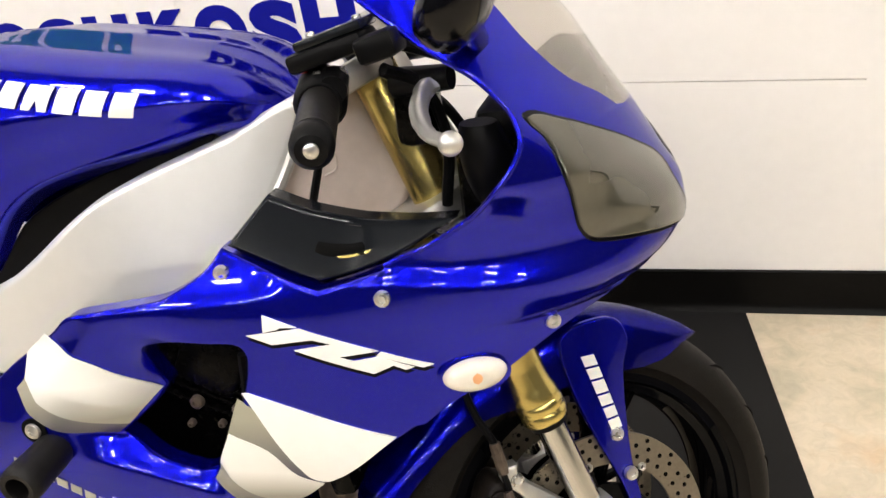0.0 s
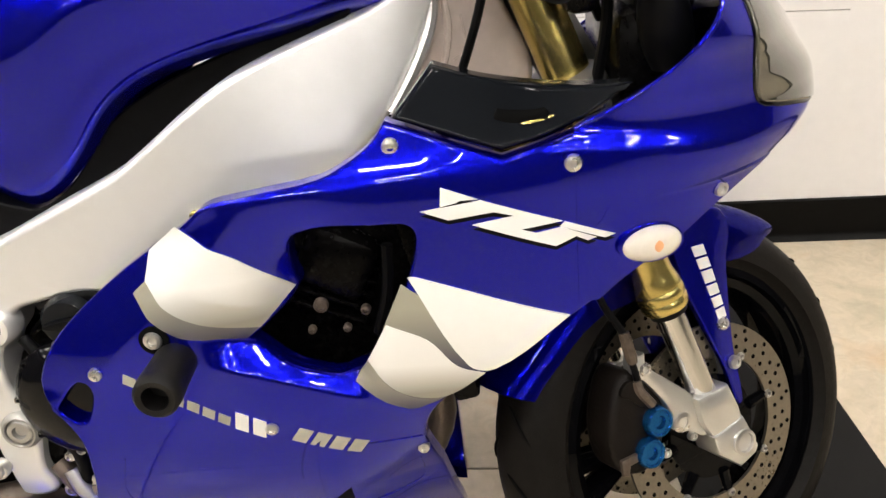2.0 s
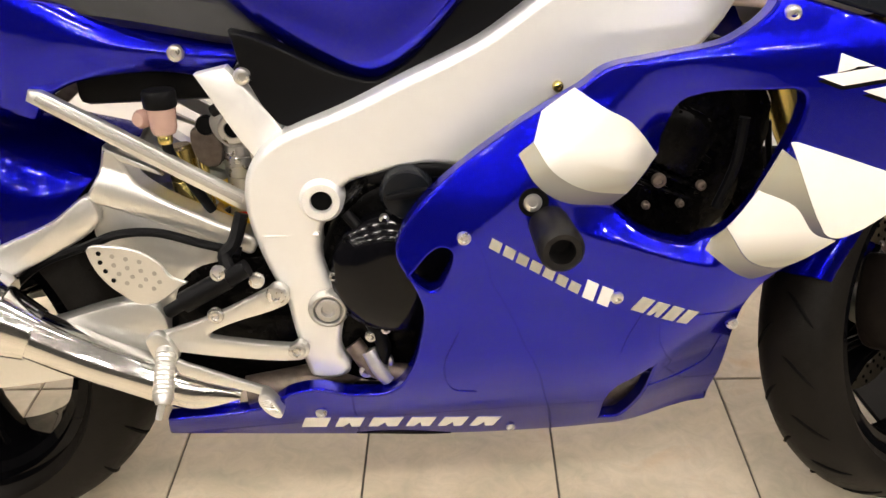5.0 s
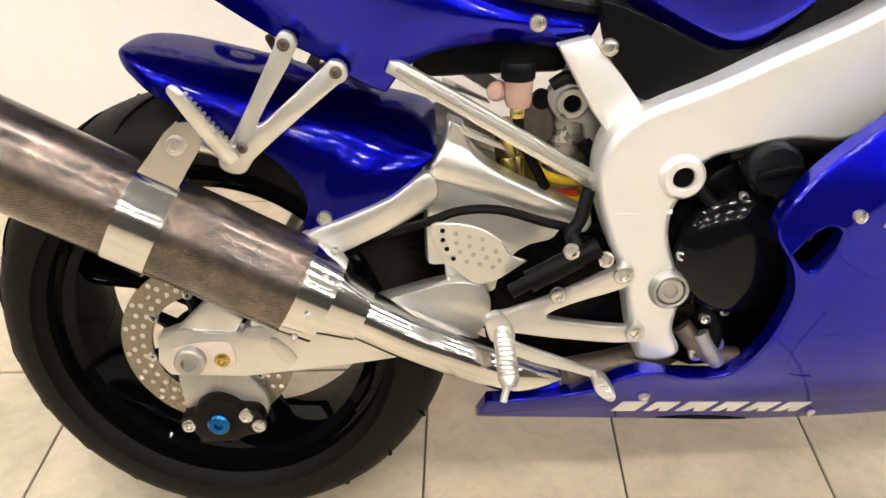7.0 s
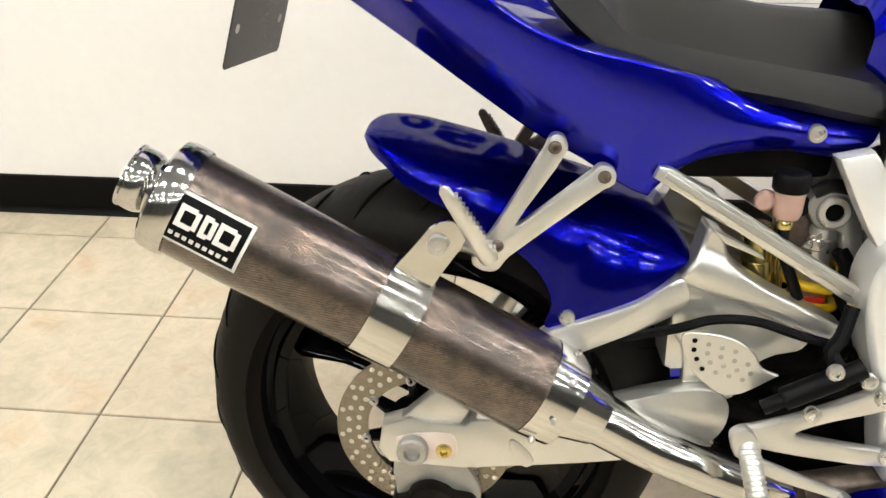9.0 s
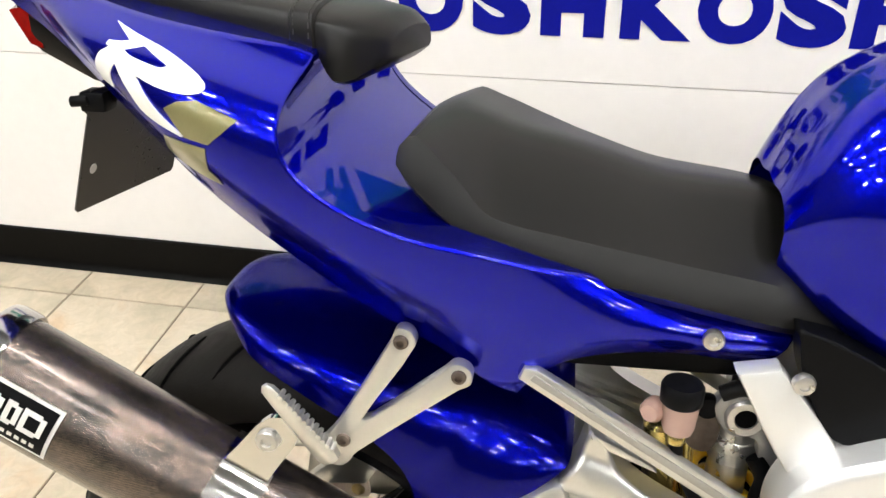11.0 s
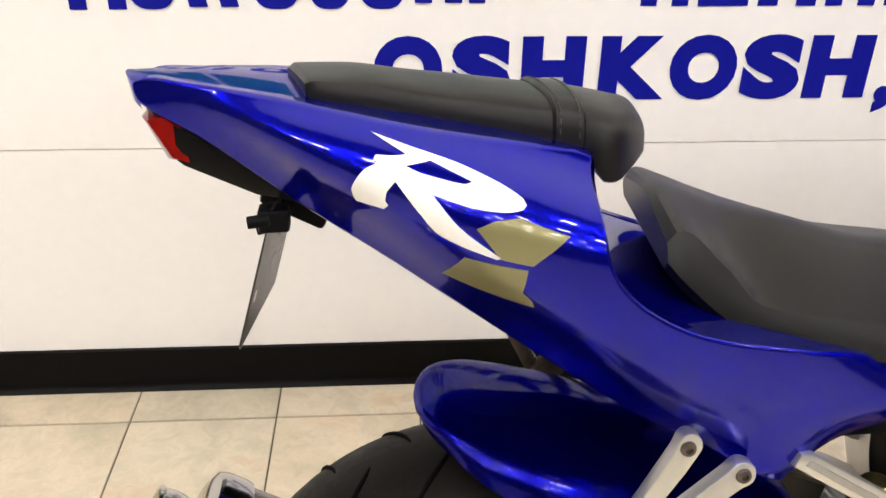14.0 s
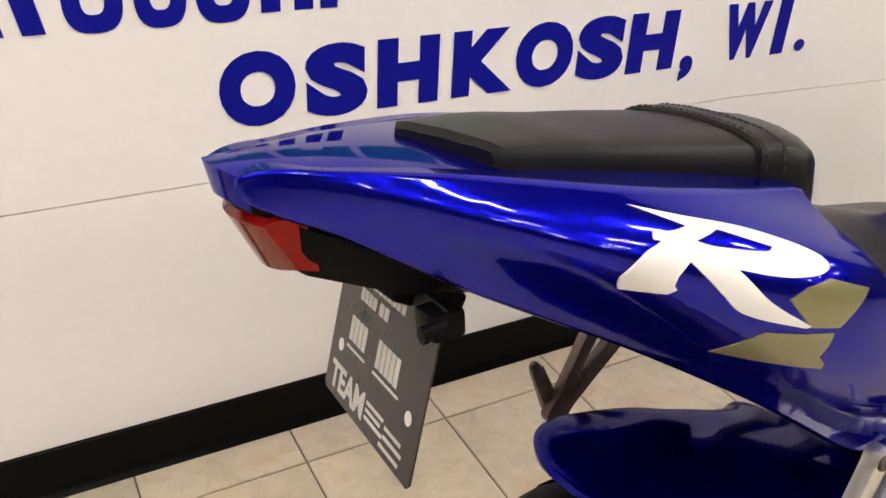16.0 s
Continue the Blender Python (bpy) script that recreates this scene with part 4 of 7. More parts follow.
def nose_half(sgn, parent):
    bm = bmesh.new()
    rows = []
    zs = [0.547 + 0.0045 * k for k in range(110)]
    for z in zs:
        xe = XE(z) if z < 0.644 else (X_SCR(z) if z > 0.812 else None)
        s0 = s_of(XS(z), z)
        s1 = s_of(xe, z) if xe else 0.3 * math.pi / 2
        rows.append([nose(s0 + (s1 - s0) * k / 22, z, sgn) for k in range(23)])
    rings(bm, rows, closed=False)
    # turned-in lip along the rim
    lip = [r[0] for r in rows if r[0].z > 0.713]
    rings(bm, [lip, [p + Vector((-0.002, -sgn * 0.003, 0)) for p in lip], [p + Vector((0.004, -sgn * 0.02, 0)) for p in lip]], closed=False)
    # rolled edge of the rim
    tube(bm, [p + Vector((0, -sgn * 0.0012, 0)) for p in lip], 0.0026, 8)
    bmesh.ops.remove_doubles(bm, verts=bm.verts, dist=1e-5)
    return part("nose_cowl", bm, BLUE, parent, "blue nose cowl round the headlamps", angle=50)


nose_half(-1, bike)
nose_half(1, bike)
for sgn in (-1, 1):
    bm = bmesh.new()
    rows = []
    for k in range(34):
        z = 0.806 + 0.0068 * k
        a, b = s_of(X_SCR(max(z, 0.812)) if z > 0.812 else X_NOSE(z) - 0.002, z), 0.3 * math.pi / 2
        rows.append([nose(a + (b - a) * i / 12, z, sgn) for i in range(13)])
    rings(bm, rows, closed=False)
    ws = part("windscreen", bm, SCREEN, bike, "smoke-tinted clear windscreen")
    ws.visible_shadow = False
HL = [(1.3245, 0.834), (1.354, 0.822), (1.382, 0.8035), (1.413, 0.778), (1.4375, 0.750), (1.452, 0.725), (1.4608, 0.699), (1.459, 0.6835, 1), (1.4436, 0.690), (1.4103, 0.699), (1.386, 0.7042), (1.3705, 0.7105), (1.3630, 0.725), (1.3600, 0.745), (1.3580, 0.762), (1.3525, 0.785), (1.341, 0.812)]
for sgn in (-1, 1):
    rim = patch("headlight_rim", [(s_of(x, z), z) for x, z, *_ in [((x - 1.39) * 1.06 + 1.39, (z - 0.765) * 1.06 + 0.765) for x, z, *_ in HL]], nose, GLOSSB, bike, sgn, 0.0012, 0.004, 0.001)
    patch("headlight_lens", [(s_of(x, z), z, *r) for x, z, *r in HL], nose, LENS, rim, sgn, 0.0035, 0.003, 0.002, label="smoked grey headlamp lens")
# black panel inside the cockpit rim and the dark ducts behind it
panel = shell("cockpit_panel", [(1.064, 0.772, 1), (1.026, 0.731, 1), (1.124, 0.699, 1), (1.200, 0.718), (1.250, 0.741, 1), (1.200, 0.744), (1.112, 0.758)],
              lambda x, z: 0.236 - 0.75 * max(0, z - 0.705) - 0.25 * max(0, x - 1.16), DARKGREY, bike, -1, thick=0.02, roll=0.005, grid=0.02, label="charcoal inner cockpit panel")
bm = bmesh.new()
tube(bm, smooth3([(1.108, -0.207, 0.7275), (1.135, -0.214, 0.722), (1.165, -0.212, 0.722), (1.195, -0.200, 0.727)]), [0.004] * 3 + [0.010] * 10 + [0.004] * 6, 12)
part("panel_slot", bm, HOLE, panel)
bm = bmesh.new()
tube(bm, smooth3([(1.125, -0.219, 0.719), (1.155, -0.222, 0.7205), (1.19, -0.208, 0.7255)]), 0.0028, 8)
part("panel_wire", bm, GOLD, panel)

# turn signals
for sgn in (-1, 1):
    c = nose(s_of(1.258, 0.595), 0.595, sgn)
    ax = Vector((0.42, sgn, 0.05)).normalized()
    base = Matrix.Translation(c) @ ax.to_track_quat("Z", "Y").to_matrix().to_4x4()
    bm = bmesh.new()
    turned(bm, [(0.019, -0.006), (0.0195, 0.003), (0.0175, 0.004)], (0, 0, 0), (0, 0, 1), 28)
    bmesh.ops.scale(bm, vec=(1.86, 1, 1), verts=bm.verts)
    bmesh.ops.rotate(bm, verts=bm.verts, cent=(0, 0, 0), matrix=Matrix.Rotation(radians(6 * sgn), 3, "Z"))
    bm.transform(base)
    sig = part("turn_signal", bm, BLUE, bike, "oval flush turn signal with a clear lens")
    bm = bmesh.new()
    turned(bm, [(0.0172, 0.002), (0.0170, 0.006), (0.0150, 0.011), (0.0105, 0.0145), (0.005, 0.016), (0, 0.0162)], (0, 0, 0), (0, 0, 1), 28)
    bmesh.ops.scale(bm, vec=(1.86, 1, 1), verts=bm.verts)
    bm.transform(base)
    part("signal_lens", bm, AMBERLENS, sig, "clear ribbed lens")
    bm = bmesh.new()
    turned(bm, [(0.0075, 0.0), (0.0070, 0.0024), (0.0035, 0.0036), (0, 0.0038)], (0, 0, 0.0130), (0, 0, 1), 14)
    bm.transform(base)
    part("bulb", bm, BULB, sig, "amber bulb")

# -- front fork, bars and cockpit --
AXIS = Vector((-0.415, 0, 0.910)).normalized()  # up along the steering stem
LOWER, UPPER = Vector((-0.335, 0, 0.942)).normalized(), Vector((-0.345, 0, 0.939)).normalized()
for sgn in (-1, 1):
    y = sgn * 0.101
    foot = Vector((1.374, y, 0.310))
    bm = bmesh.new()
    turned(bm, [(0.0, 0), (0.0200, 0), (0.0200, 0.26), (0, 0.26)], foot, LOWER, 24)
    leg = part("fork_leg", bm, CHROME, bike, "upside-down fork leg, gold upper and chrome lower tube")
    leg.matrix_local = STEER
    bm = bmesh.new()
    turned(bm, [(0.0215, 0.196), (0.0300, 0.196), (0.0318, 0.200), (0.0322, 0.209), (0.0312, 0.2105), (0.0312, 0.2125), (0.0322, 0.214), (0.0320, 0.224), (0.0308, 0.2255), (0.0308, 0.2275), (0.0312, 0.229), (0.0282, 0.243), (0.0265, 0.252), (0.0265, 0.285)], foot, LOWER, 36)
    turned(bm, [(0.0268, 0.0), (0.0275, 0.02), (0.0290, 0.03), (0.0290, 0.42), (0.0275, 0.428), (0.012, 0.430), (0.0, 0.430)], foot + LOWER * 0.275, UPPER, 32)
    part("fork_tube", bm, GOLD, leg, "gold anodised fork tube")
    bm = bmesh.new()
    turned(bm, [(0.0203, 0.186), (0.0255, 0.187), (0.0270, 0.197), (0.02, 0.198)], foot, LOWER, 28)
    part("dust_seal", bm, BLACKP, leg)
    bm = bmesh.new()
    slab(bm, [(1.326, 0.366, 1), (1.381, 0.374, 1), (1.397, 0.338, 1), (1.401, 0.318, 1), (1.350, 0.304, 1), (1.334, 0.330)], y - 0.025, y + 0.020, 0.005, segments=2)
    clamp = part("fork_foot", bm, ALU, leg, "cast aluminium axle clamp", angle=35)
    bm = bmesh.new()
    slab(bm, [(1.400, 0.324, 1), (1.423, 0.276, 1), (1.417, 0.266, 1), (1.390, 0.254, 1), (1.353, 0.281, 1), (1.346, 0.308, 1)], y - 0.028, y + 0.020, 0.004, segments=2)
    part("axle_block", bm, ALU, clamp, angle=35)
    bm = bmesh.new()
    slab(bm, [(1.238, 0.444, 1), (1.257, 0.446, 1), (1.259, 0.428), (1.300, 0.394), (1.336, 0.362), (1.352, 0.335), (1.350, 0.308), (1.318, 0.321), (1.294, 0.331), (1.290, 0.357), (1.255, 0.405), (1.237, 0.422)], y - 0.014, y + 0.010, 0.004)
    part("caliper_arm", bm, ALU, leg)
    bm = bmesh.new()
    slab(bm, [(1.205, 0.300), (1.196, 0.345), (1.205, 0.390), (1.225, 0.425), (1.248, 0.420), (1.280, 0.385), (1.288, 0.350), (1.275, 0.305), (1.255, 0.285), (1.225, 0.285)], y - sgn * 0.055, y + sgn * 0.008, 0.012, segments=3)
    cal = part("brake_caliper", bm, CALIPER, leg, "dark brake caliper with blue piston plugs")
    for pts, m in (([(1.205, 0.313, 1), (1.242, 0.318, 1), (1.243, 0.306, 1), (1.218, 0.303, 1), (1.215, 0.290, 1), (1.206, 0.292, 1)], OILY_SHADED), ([(1.214, 0.400), (1.232, 0.414), (1.262, 0.385), (1.250, 0.374), (1.228, 0.390)], CALIPER)):
        bm = bmesh.new()
        slab(bm, pts, y + sgn * 0.006, y + sgn * 0.013, 0.0015)
        part("caliper_lug", bm, m, cal)
    for bx, bz in ((1.267, 0.350), (1.250, 0.312)):
        bm = bmesh.new()
        turned(bm, [(0.0215, -0.010), (0.0210, -0.003), (0.0205, 0.004), (0.0185, 0.0085), (0.0165, 0.0085), (0.0150, 0.006), (0.009, 0.006), (0.007, 0.002), (0, 0.002)], (bx, y + sgn * 0.012, bz), (0, sgn, 0), 24)
        part("piston_plug", bm, BLUEBOLT, cal, "blue anodised plug")
    for bx, bz, r in ((1.307, 0.338, 0.0150), (1.2545, 0.424, 0.0100), (1.323, 0.313, 0.0065), (1.277, 0.303, 0.007)):
        screw("bolt", bx, y + sgn * 0.012, bz, r, leg, axis=(0, sgn, 0))
    bm = bmesh.new()
    turned(bm, [(0.0185, -0.002), (0.0185, 0.003), (0.0140, 0.004), (0.0125, -0.004), (0, -0.004)], (1.396, y + sgn * 0.0285, 0.288), (0, sgn, 0), 24)
    part("axle_end", bm, STEEL, leg)
    # brake hose
    bm = bmesh.new()
    tube(bm, smooth3([(1.246, y - 0.010, 0.398), (1.240, y - 0.010, 0.43), (1.232, y - 0.006, 0.475), (1.210, y * 0.95, 0.525), (1.190, y * 0.8, 0.62)]), 0.0052, 8)
    part("brake_hose", bm, BLACKP, leg)
    bm = bmesh.new()
    tube(bm, [(1.239, y - 0.010, 0.436), (1.237, y - 0.010, 0.446), (1.231, y - 0.008, 0.478)], [0.0065, 0.0085, 0.0075], 8)
    tube(bm, smooth3([(1.240, y - 0.012, 0.412), (1.243, y - 0.014, 0.398), (1.252, y - 0.014, 0.386), (1.260, y - 0.014, 0.376)]), 0.0068, 8)
    part("hose_fitting", bm, OILY_SHADED, leg)
# yokes and steering stem
bm = bmesh.new()
slab(bm, [(-0.125, -0.020), (-0.10, -0.042), (0.10, -0.042), (0.125, -0.020), (0.12, 0.03), (0.05, 0.055), (-0.05, 0.055), (-0.12, 0.03)], -0.014, 0.014, 0.005)
bm2 = bm.copy()
M_Y = Matrix.Translation(Vector((1.205, 0, 0.715))) @ Vector(AXIS).to_track_quat("Y", "Z").to_matrix().to_4x4()
bm.transform(M_Y)
part("lower_yoke", bm, CAST, bike, "cast aluminium lower fork yoke").matrix_local = STEER_BARS
bm2.transform(Matrix.Translation(AXIS * 0.165) @ M_Y)
part("upper_yoke", bm2, CAST, bike, "cast aluminium upper fork yoke").matrix_local = STEER_BARS
for k, (bx, by, bz) in enumerate(((1.232, -0.105, 0.703), (1.220, -0.128, 0.712), (1.240, -0.09, 0.712))):
    screw("yoke_bolt", bx, by, bz, 0.009, bike, label="steel pinch bolt")
bm = bmesh.new()
tube(bm, [(1.225, 0, 0.69), (1.115, 0, 0.91)], [0.035, 0.03], 20)
part("steering_stem", bm, CAST, bike)

for sgn in (-1, 1):
    k = abs(sgn)
    root, end = Vector((1.118, sgn * 0.118, 0.868)), Vector((1.168, sgn * 0.318, 0.845))
    if sgn < 0:
        end = Vector((1.172, -0.315, 0.850))
    d = (end - root).normalized()
    bm = bmesh.new()
    tube(bm, [root, end], 0.011, 16)
    bar = part("handlebar", bm, BLACKP, bike, "black clip-on handlebar with rubber grip")
    bm = bmesh.new()
    tube(bm, [root + d * (0.085 + 0.008 * i) for i in range(14)], [0.0172 + (0.0009 if i % 2 else 0) for i in range(14)], 18)
    part("grip", bm, SOFT, bar, "ribbed black rubber grip")
    bm = bmesh.new()
    turned(bm, [(0.0160, -0.020), (0.0182, -0.014), (0.0182, 0.004), (0.0130, 0.012), (0.0072, 0.0135), (0.0070, 0.010), (0, 0.010)], end, d, 22)
    part("bar_end", bm, BLACKP, bar)
    bm = bmesh.new()
    turned(bm, [(0.0062, 0.0), (0.0062, 0.0135), (0.0046, 0.0148), (0, 0.0148)], end, d, 16)
    part("bar_end_screw", bm, STEEL, bar)
    bm = bmesh.new()
    tube(bm, [root + d * 0.030, root + d * 0.036, root + d * 0.088, root + d * 0.094], [0.020, 0.0245, 0.0245, 0.020], 18)
    tube(bm, [root + d * 0.05 + Vector((0.015, 0, 0.012)), root + d * 0.09 + Vector((0.014, 0, 0.012))], 0.013, 12)
    sw = part("switch_housing", bm, BLACKP, bar)
    if sgn < 0:
        bm = bmesh.new()
        c = root + d * 0.05 + Vector((-0.014, 0, 0.025))
        block(bm, c - Vector((0.007, 0.012, 0.004)), c + Vector((0.007, 0.012, 0.009)), 0.002)
        part("kill_switch", bm, REDTAG, sw, "red engine stop switch")
        for q in (Vector((0.02, 0.005, 0.020)), Vector((0.002, -0.012, 0.020))):
            screw("switch_screw", *(root + d * 0.06 + q), 0.006, sw, axis=(-0.3, -0.2, 1))
        tilt = Matrix.Translation((1.15, -0.17, 0.905)) @ Matrix.Rotation(radians(-14), 4, "Y") @ Matrix.Translation((-1.15, 0.17, -0.905))
        bm = bmesh.new()
        block(bm, (1.108, -0.193, 0.894), (1.185, -0.137, 0.912), 0.005, tilt)
        res = part("brake_reservoir", bm, BLACKP, bar, "black brake fluid reservoir")
        bm = bmesh.new()
        block(bm, (1.120, -0.190, 0.912), (1.188, -0.134, 0.921), 0.003, tilt)
        part("reservoir_lid", bm, DARKGREY, res)
        for q in ((1.130, -0.162, 0.9215), (1.178, -0.162, 0.9215)):
            p = tilt @ Vector(q)
            screw("lid_screw", p.x, p.y, p.z, 0.0045, res, axis=(-0.24, 0, 0.97))
        bm = bmesh.new()
        block(bm, (1.180, -0.212, 0.882), (1.218, -0.168, 0.906), 0.006, tilt)
        part("master_cylinder", bm, BLACKP, res)
        # control cables and a dark duct beside the fork
        for pts, r in (([(1.122, -0.150, 0.850), (1.108, -0.138, 0.80), (1.080, -0.125, 0.725)], 0.0045),
                       ([(1.20, -0.19, 0.885), (1.225, -0.15, 0.86), (1.235, -0.12, 0.80), (1.225, -0.11, 0.73)], 0.006)):
            bm = bmesh.new()
            tube(bm, smooth3(pts), r, 8)
            part("control_cable", bm, BLACKP, bar)
        bm = bmesh.new()
        block(bm, (1.190, -0.150, 0.800), (1.226, -0.075, 0.868), 0.012)
        part("switch_box", bm, ENGINE, bar)
    bm = bmesh.new()
    tip = Vector((1.273, sgn * 0.277, 0.836)) if sgn < 0 else Vector((1.27, 0.29, 0.836))
    piv = Vector((1.241, sgn * 0.155, 0.868))
    tube(bm, smooth3([piv, (1.230, sgn * 0.165, 0.860), (1.229, sgn * 0.195, 0.847), (1.245, sgn * 0.235, 0.835), tip]), [0.0105] * 8 + [0.009] * 8 + [0.0075] * 9, 10, squash=0.75)
    bmesh.ops.create_uvsphere(bm, u_segments=14, v_segments=10, radius=0.0105, matrix=Matrix.Translation(tip))
    part("control_lever", bm, ALU, bar, "polished aluminium lever with a ball end")
    bm = bmesh.new()
    tube(bm, [piv - Vector((0.045, sgn * 0.01, 0.004)), piv + Vector((0.012, 0, 0.0))], [0.015, 0.012], 12)
    part("lever_perch", bm, BLACKP, bar)
    # mirror
    bm = bmesh.new()
    c = Vector((1.285, sgn * 0.285, 0.945))
    loops = []
    for i in range(9):
        t = i / 8
        r = 0.042 * math.sin(math.pi * (0.12 + 0.76 * t)) ** 0.6
        loops.append([c + Vector((-0.020 + 0.055 * t + 0.006 * math.sin(a), sgn * 1.25 * r * math.cos(a), r * math.sin(a) + 0.01 * t)) for a in [math.tau * q / 18 for q in range(18)]])
    rings(bm, loops)
    tube(bm, smooth3([c, c + Vector((0.0, -sgn * 0.06, -0.025)), c + Vector((-0.01, -sgn * 0.17, -0.06))]), 0.013, 10)
    part("mirror", bm, GLOSSB, bike, "black plastic mirror housing")
# cockpit bulk: instrument pod, ducts and wiring behind the nose
bm = bmesh.new()
block(bm, (1.258, -0.11, 0.775), (1.325, 0.11, 0.826), 0.015)
pod = part("instrument_pod", bm, BLACKP, bike, "black instrument pod")
bm = bmesh.new()
block(bm, (1.24, -0.13, 0.62), (1.36, 0.13, 0.80), 0.02)
part("headlight_bulk", bm, ENGINE, bike)
bm = bmesh.new()
loops = []
for i in range(8):
    t = i / 7
    c = Vector((1.288 - 0.012 * t, -0.155 - 0.012 * t, 0.745 + 0.082 * t))
    r = 0.026 * math.sin(math.pi * (0.15 + 0.7 * t)) ** 0.5
    loops.append([c + Vector((r * math.cos(a), 1.1 * r * math.sin(a), 0)) for a in [math.tau * q / 14 for q in range(14)]])
rings(bm, loops)
part("signal_relay_cover", bm, BLACKP, bike)
for pts, r in (([(1.17, -0.10, 0.87), (1.215, -0.06, 0.83), (1.24, -0.03, 0.78)], 0.006),
               ([(1.15, -0.06, 0.90), (1.22, -0.03, 0.87), (1.26, 0.0, 0.84)], 0.008), ([(1.12, -0.04, 0.88), (1.15, 0.0, 0.80), (1.16, 0.02, 0.72)], 0.006)):
    bm = bmesh.new()
    tube(bm, smooth3(pts), r, 8)
    part("cable", bm, BLACKP, bike)

# -- front fender --
R_F = 0.316


def fender():
    bm = bmesh.new()
    rows = []
    low = interp([(51, 0.318), (58, 0.288), (63, 0.258), (75, 0.236), (100, 0.228), (118, 0.238), (131, 0.264), (147, 0.286), (158, 0.304)])
    wid = interp([(51, 0.014), (55, 0.040), (63, 0.060), (78, 0.072), (120, 0.078), (145, 0.080), (158, 0.076)])
    for k in range(45):
        ang = 51 + 107 * k / 44
        a, w, rl = radians(ang), wid(ang), low(ang)
        d = Vector((math.cos(a), 0, math.sin(a)))
        row = []
        for i in range(25):
            ph = math.pi * i / 24
            c, s = math.cos(ph), math.sin(ph)
            y = -w * math.copysign(abs(c) ** 0.55, c)
            r = rl + (R_F + 0.030 * max(0.0, (ang - 135) / 23) ** 2 - rl) * abs(s) ** 0.66
            row.append(Vector(FRONT) + d * r + Vector((0, y, 0)))
        rows.append(row)
    rings(bm, rows, closed=False)
    bmesh.ops.solidify(bm, geom=bm.faces[:], thickness=0.003)
    f = part("front_fender", bm, BLUE, bike, "blue front mudguard over the tyre")
    f.matrix_local = STEER
    for sgn in (-1, 1):
        def f_skirt(x, z):
            return 0.080 + 0.010 * math.exp(-((x - 1.40) / 0.035) ** 2)
        shell("fender_skirt", [(1.345, 0.580), (1.366, 0.602), (1.424, 0.606), (1.446, 0.575), (1.436, 0.535), (1.433, 0.47), (1.436, 0.40), (1.447, 0.325), (1.437, 0.318), (1.414, 0.375), (1.384, 0.440), (1.358, 0.510)], f_skirt, BLUE, f, sgn, thick=0.006, roll=0.003, grid=0.03)
        if sgn < 0:
            glyph_row("name_mark", (1.372, 0.560), (1.405, 0.452), 0.017, (1, 1, 1.2, 1, 1, 1), 0.25, WHITE, f_skirt, f, 0.2)
        for x, z in ((1.412, 0.445), (1.428, 0.385)):
            screw("screw", x, sgn * 0.0905, z, 0.010, f, axis=(0, sgn, 0))


fender()

# -- frame --
F_FRAME = interp([(0.46, 0.148), (0.56, 0.156), (0.70, 0.166), (0.85, 0.170), (0.96, 0.150), (1.04, 0.112), (1.10, 0.070)])


def f_frame(x, z):
    # the upper front of the spar leans inwards
    return F_FRAME(x) - 0.16 * max(0.0, z - 0.69) * min(1, max(0, (x - 0.80) / 0.12)) * min(1, max(0, (1.07 - x) / 0.07))


SPAR = [(0.476, 0.472), (0.470, 0.513), (0.474, 0.545), (0.488, 0.570), (0.519, 0.592), (0.586, 0.618), (0.652, 0.648), (0.728, 0.682), (0.765, 0.705), (0.822, 0.745), (0.866, 0.771), (0.922, 0.793),
        (0.996, 0.818), (1.044, 0.839), (1.064, 0.845), (1.074, 0.838), (1.070, 0.815), (1.042, 0.757), (1.013, 0.713), (0.983, 0.679), (0.956, 0.660), (0.890, 0.640), (0.800, 0.615), (0.731, 0.556),
        (0.670, 0.555), (0.620, 0.546), (0.583, 0.534), (0.571, 0.507), (0.552, 0.482), (0.549, 0.448), (0.558, 0.415), (0.573, 0.388), (0.566, 0.360), (0.562, 0.330), (0.571, 0.303), (0.560, 0.291),
        (0.527, 0.290), (0.519, 0.305), (0.509, 0.356), (0.502, 0.401), (0.491, 0.425)]
frame_r = shell("frame_spar", SPAR, f_frame, SILVER, bike, -1, thick=0.05, roll=0.009, grid=0.022, label="broad silver aluminium frame spar and pivot plate")
shell("frame_spar", SPAR, f_frame, SILVER, bike, 1, thick=0.05, roll=0.009, grid=0.04)
bm = bmesh.new()
tube(bm, [(0.488, -0.1480, 0.478), (0.549, -0.1520, 0.479)], 0.0028, 8)
part("weld_bead", bm, SILVER, frame_r)
# head casting between the spars and the weld in front of it
bm = bmesh.new()
tube(bm, smooth3([(1.066, -0.083, 0.842), (1.063, -0.090, 0.80), (1.044, -0.104, 0.757), (1.017, -0.120, 0.715)]), 0.006, 8)
part("weld_bead", bm, ALU, frame_r)
shell("head_gusset", [(1.062, 0.835, 1), (1.110, 0.850), (1.140, 0.80), (1.165, 0.725), (1.125, 0.690), (1.010, 0.700, 1)], lambda x, z: 0.098 - 0.45 * max(0, x - 1.02), PALECAST, bike, -1, thick=0.03, roll=0.006, grid=0.03, label="bare alloy steering-head casting")
shell("head_gusset", [(1.062, 0.835, 1), (1.110, 0.850), (1.140, 0.80), (1.165, 0.725), (1.125, 0.690), (1.010, 0.700, 1)], lambda x, z: 0.098 - 0.45 * max(0, x - 1.02), OILY_SHADED, bike, 1, thick=0.03, roll=0.006, grid=0.05)
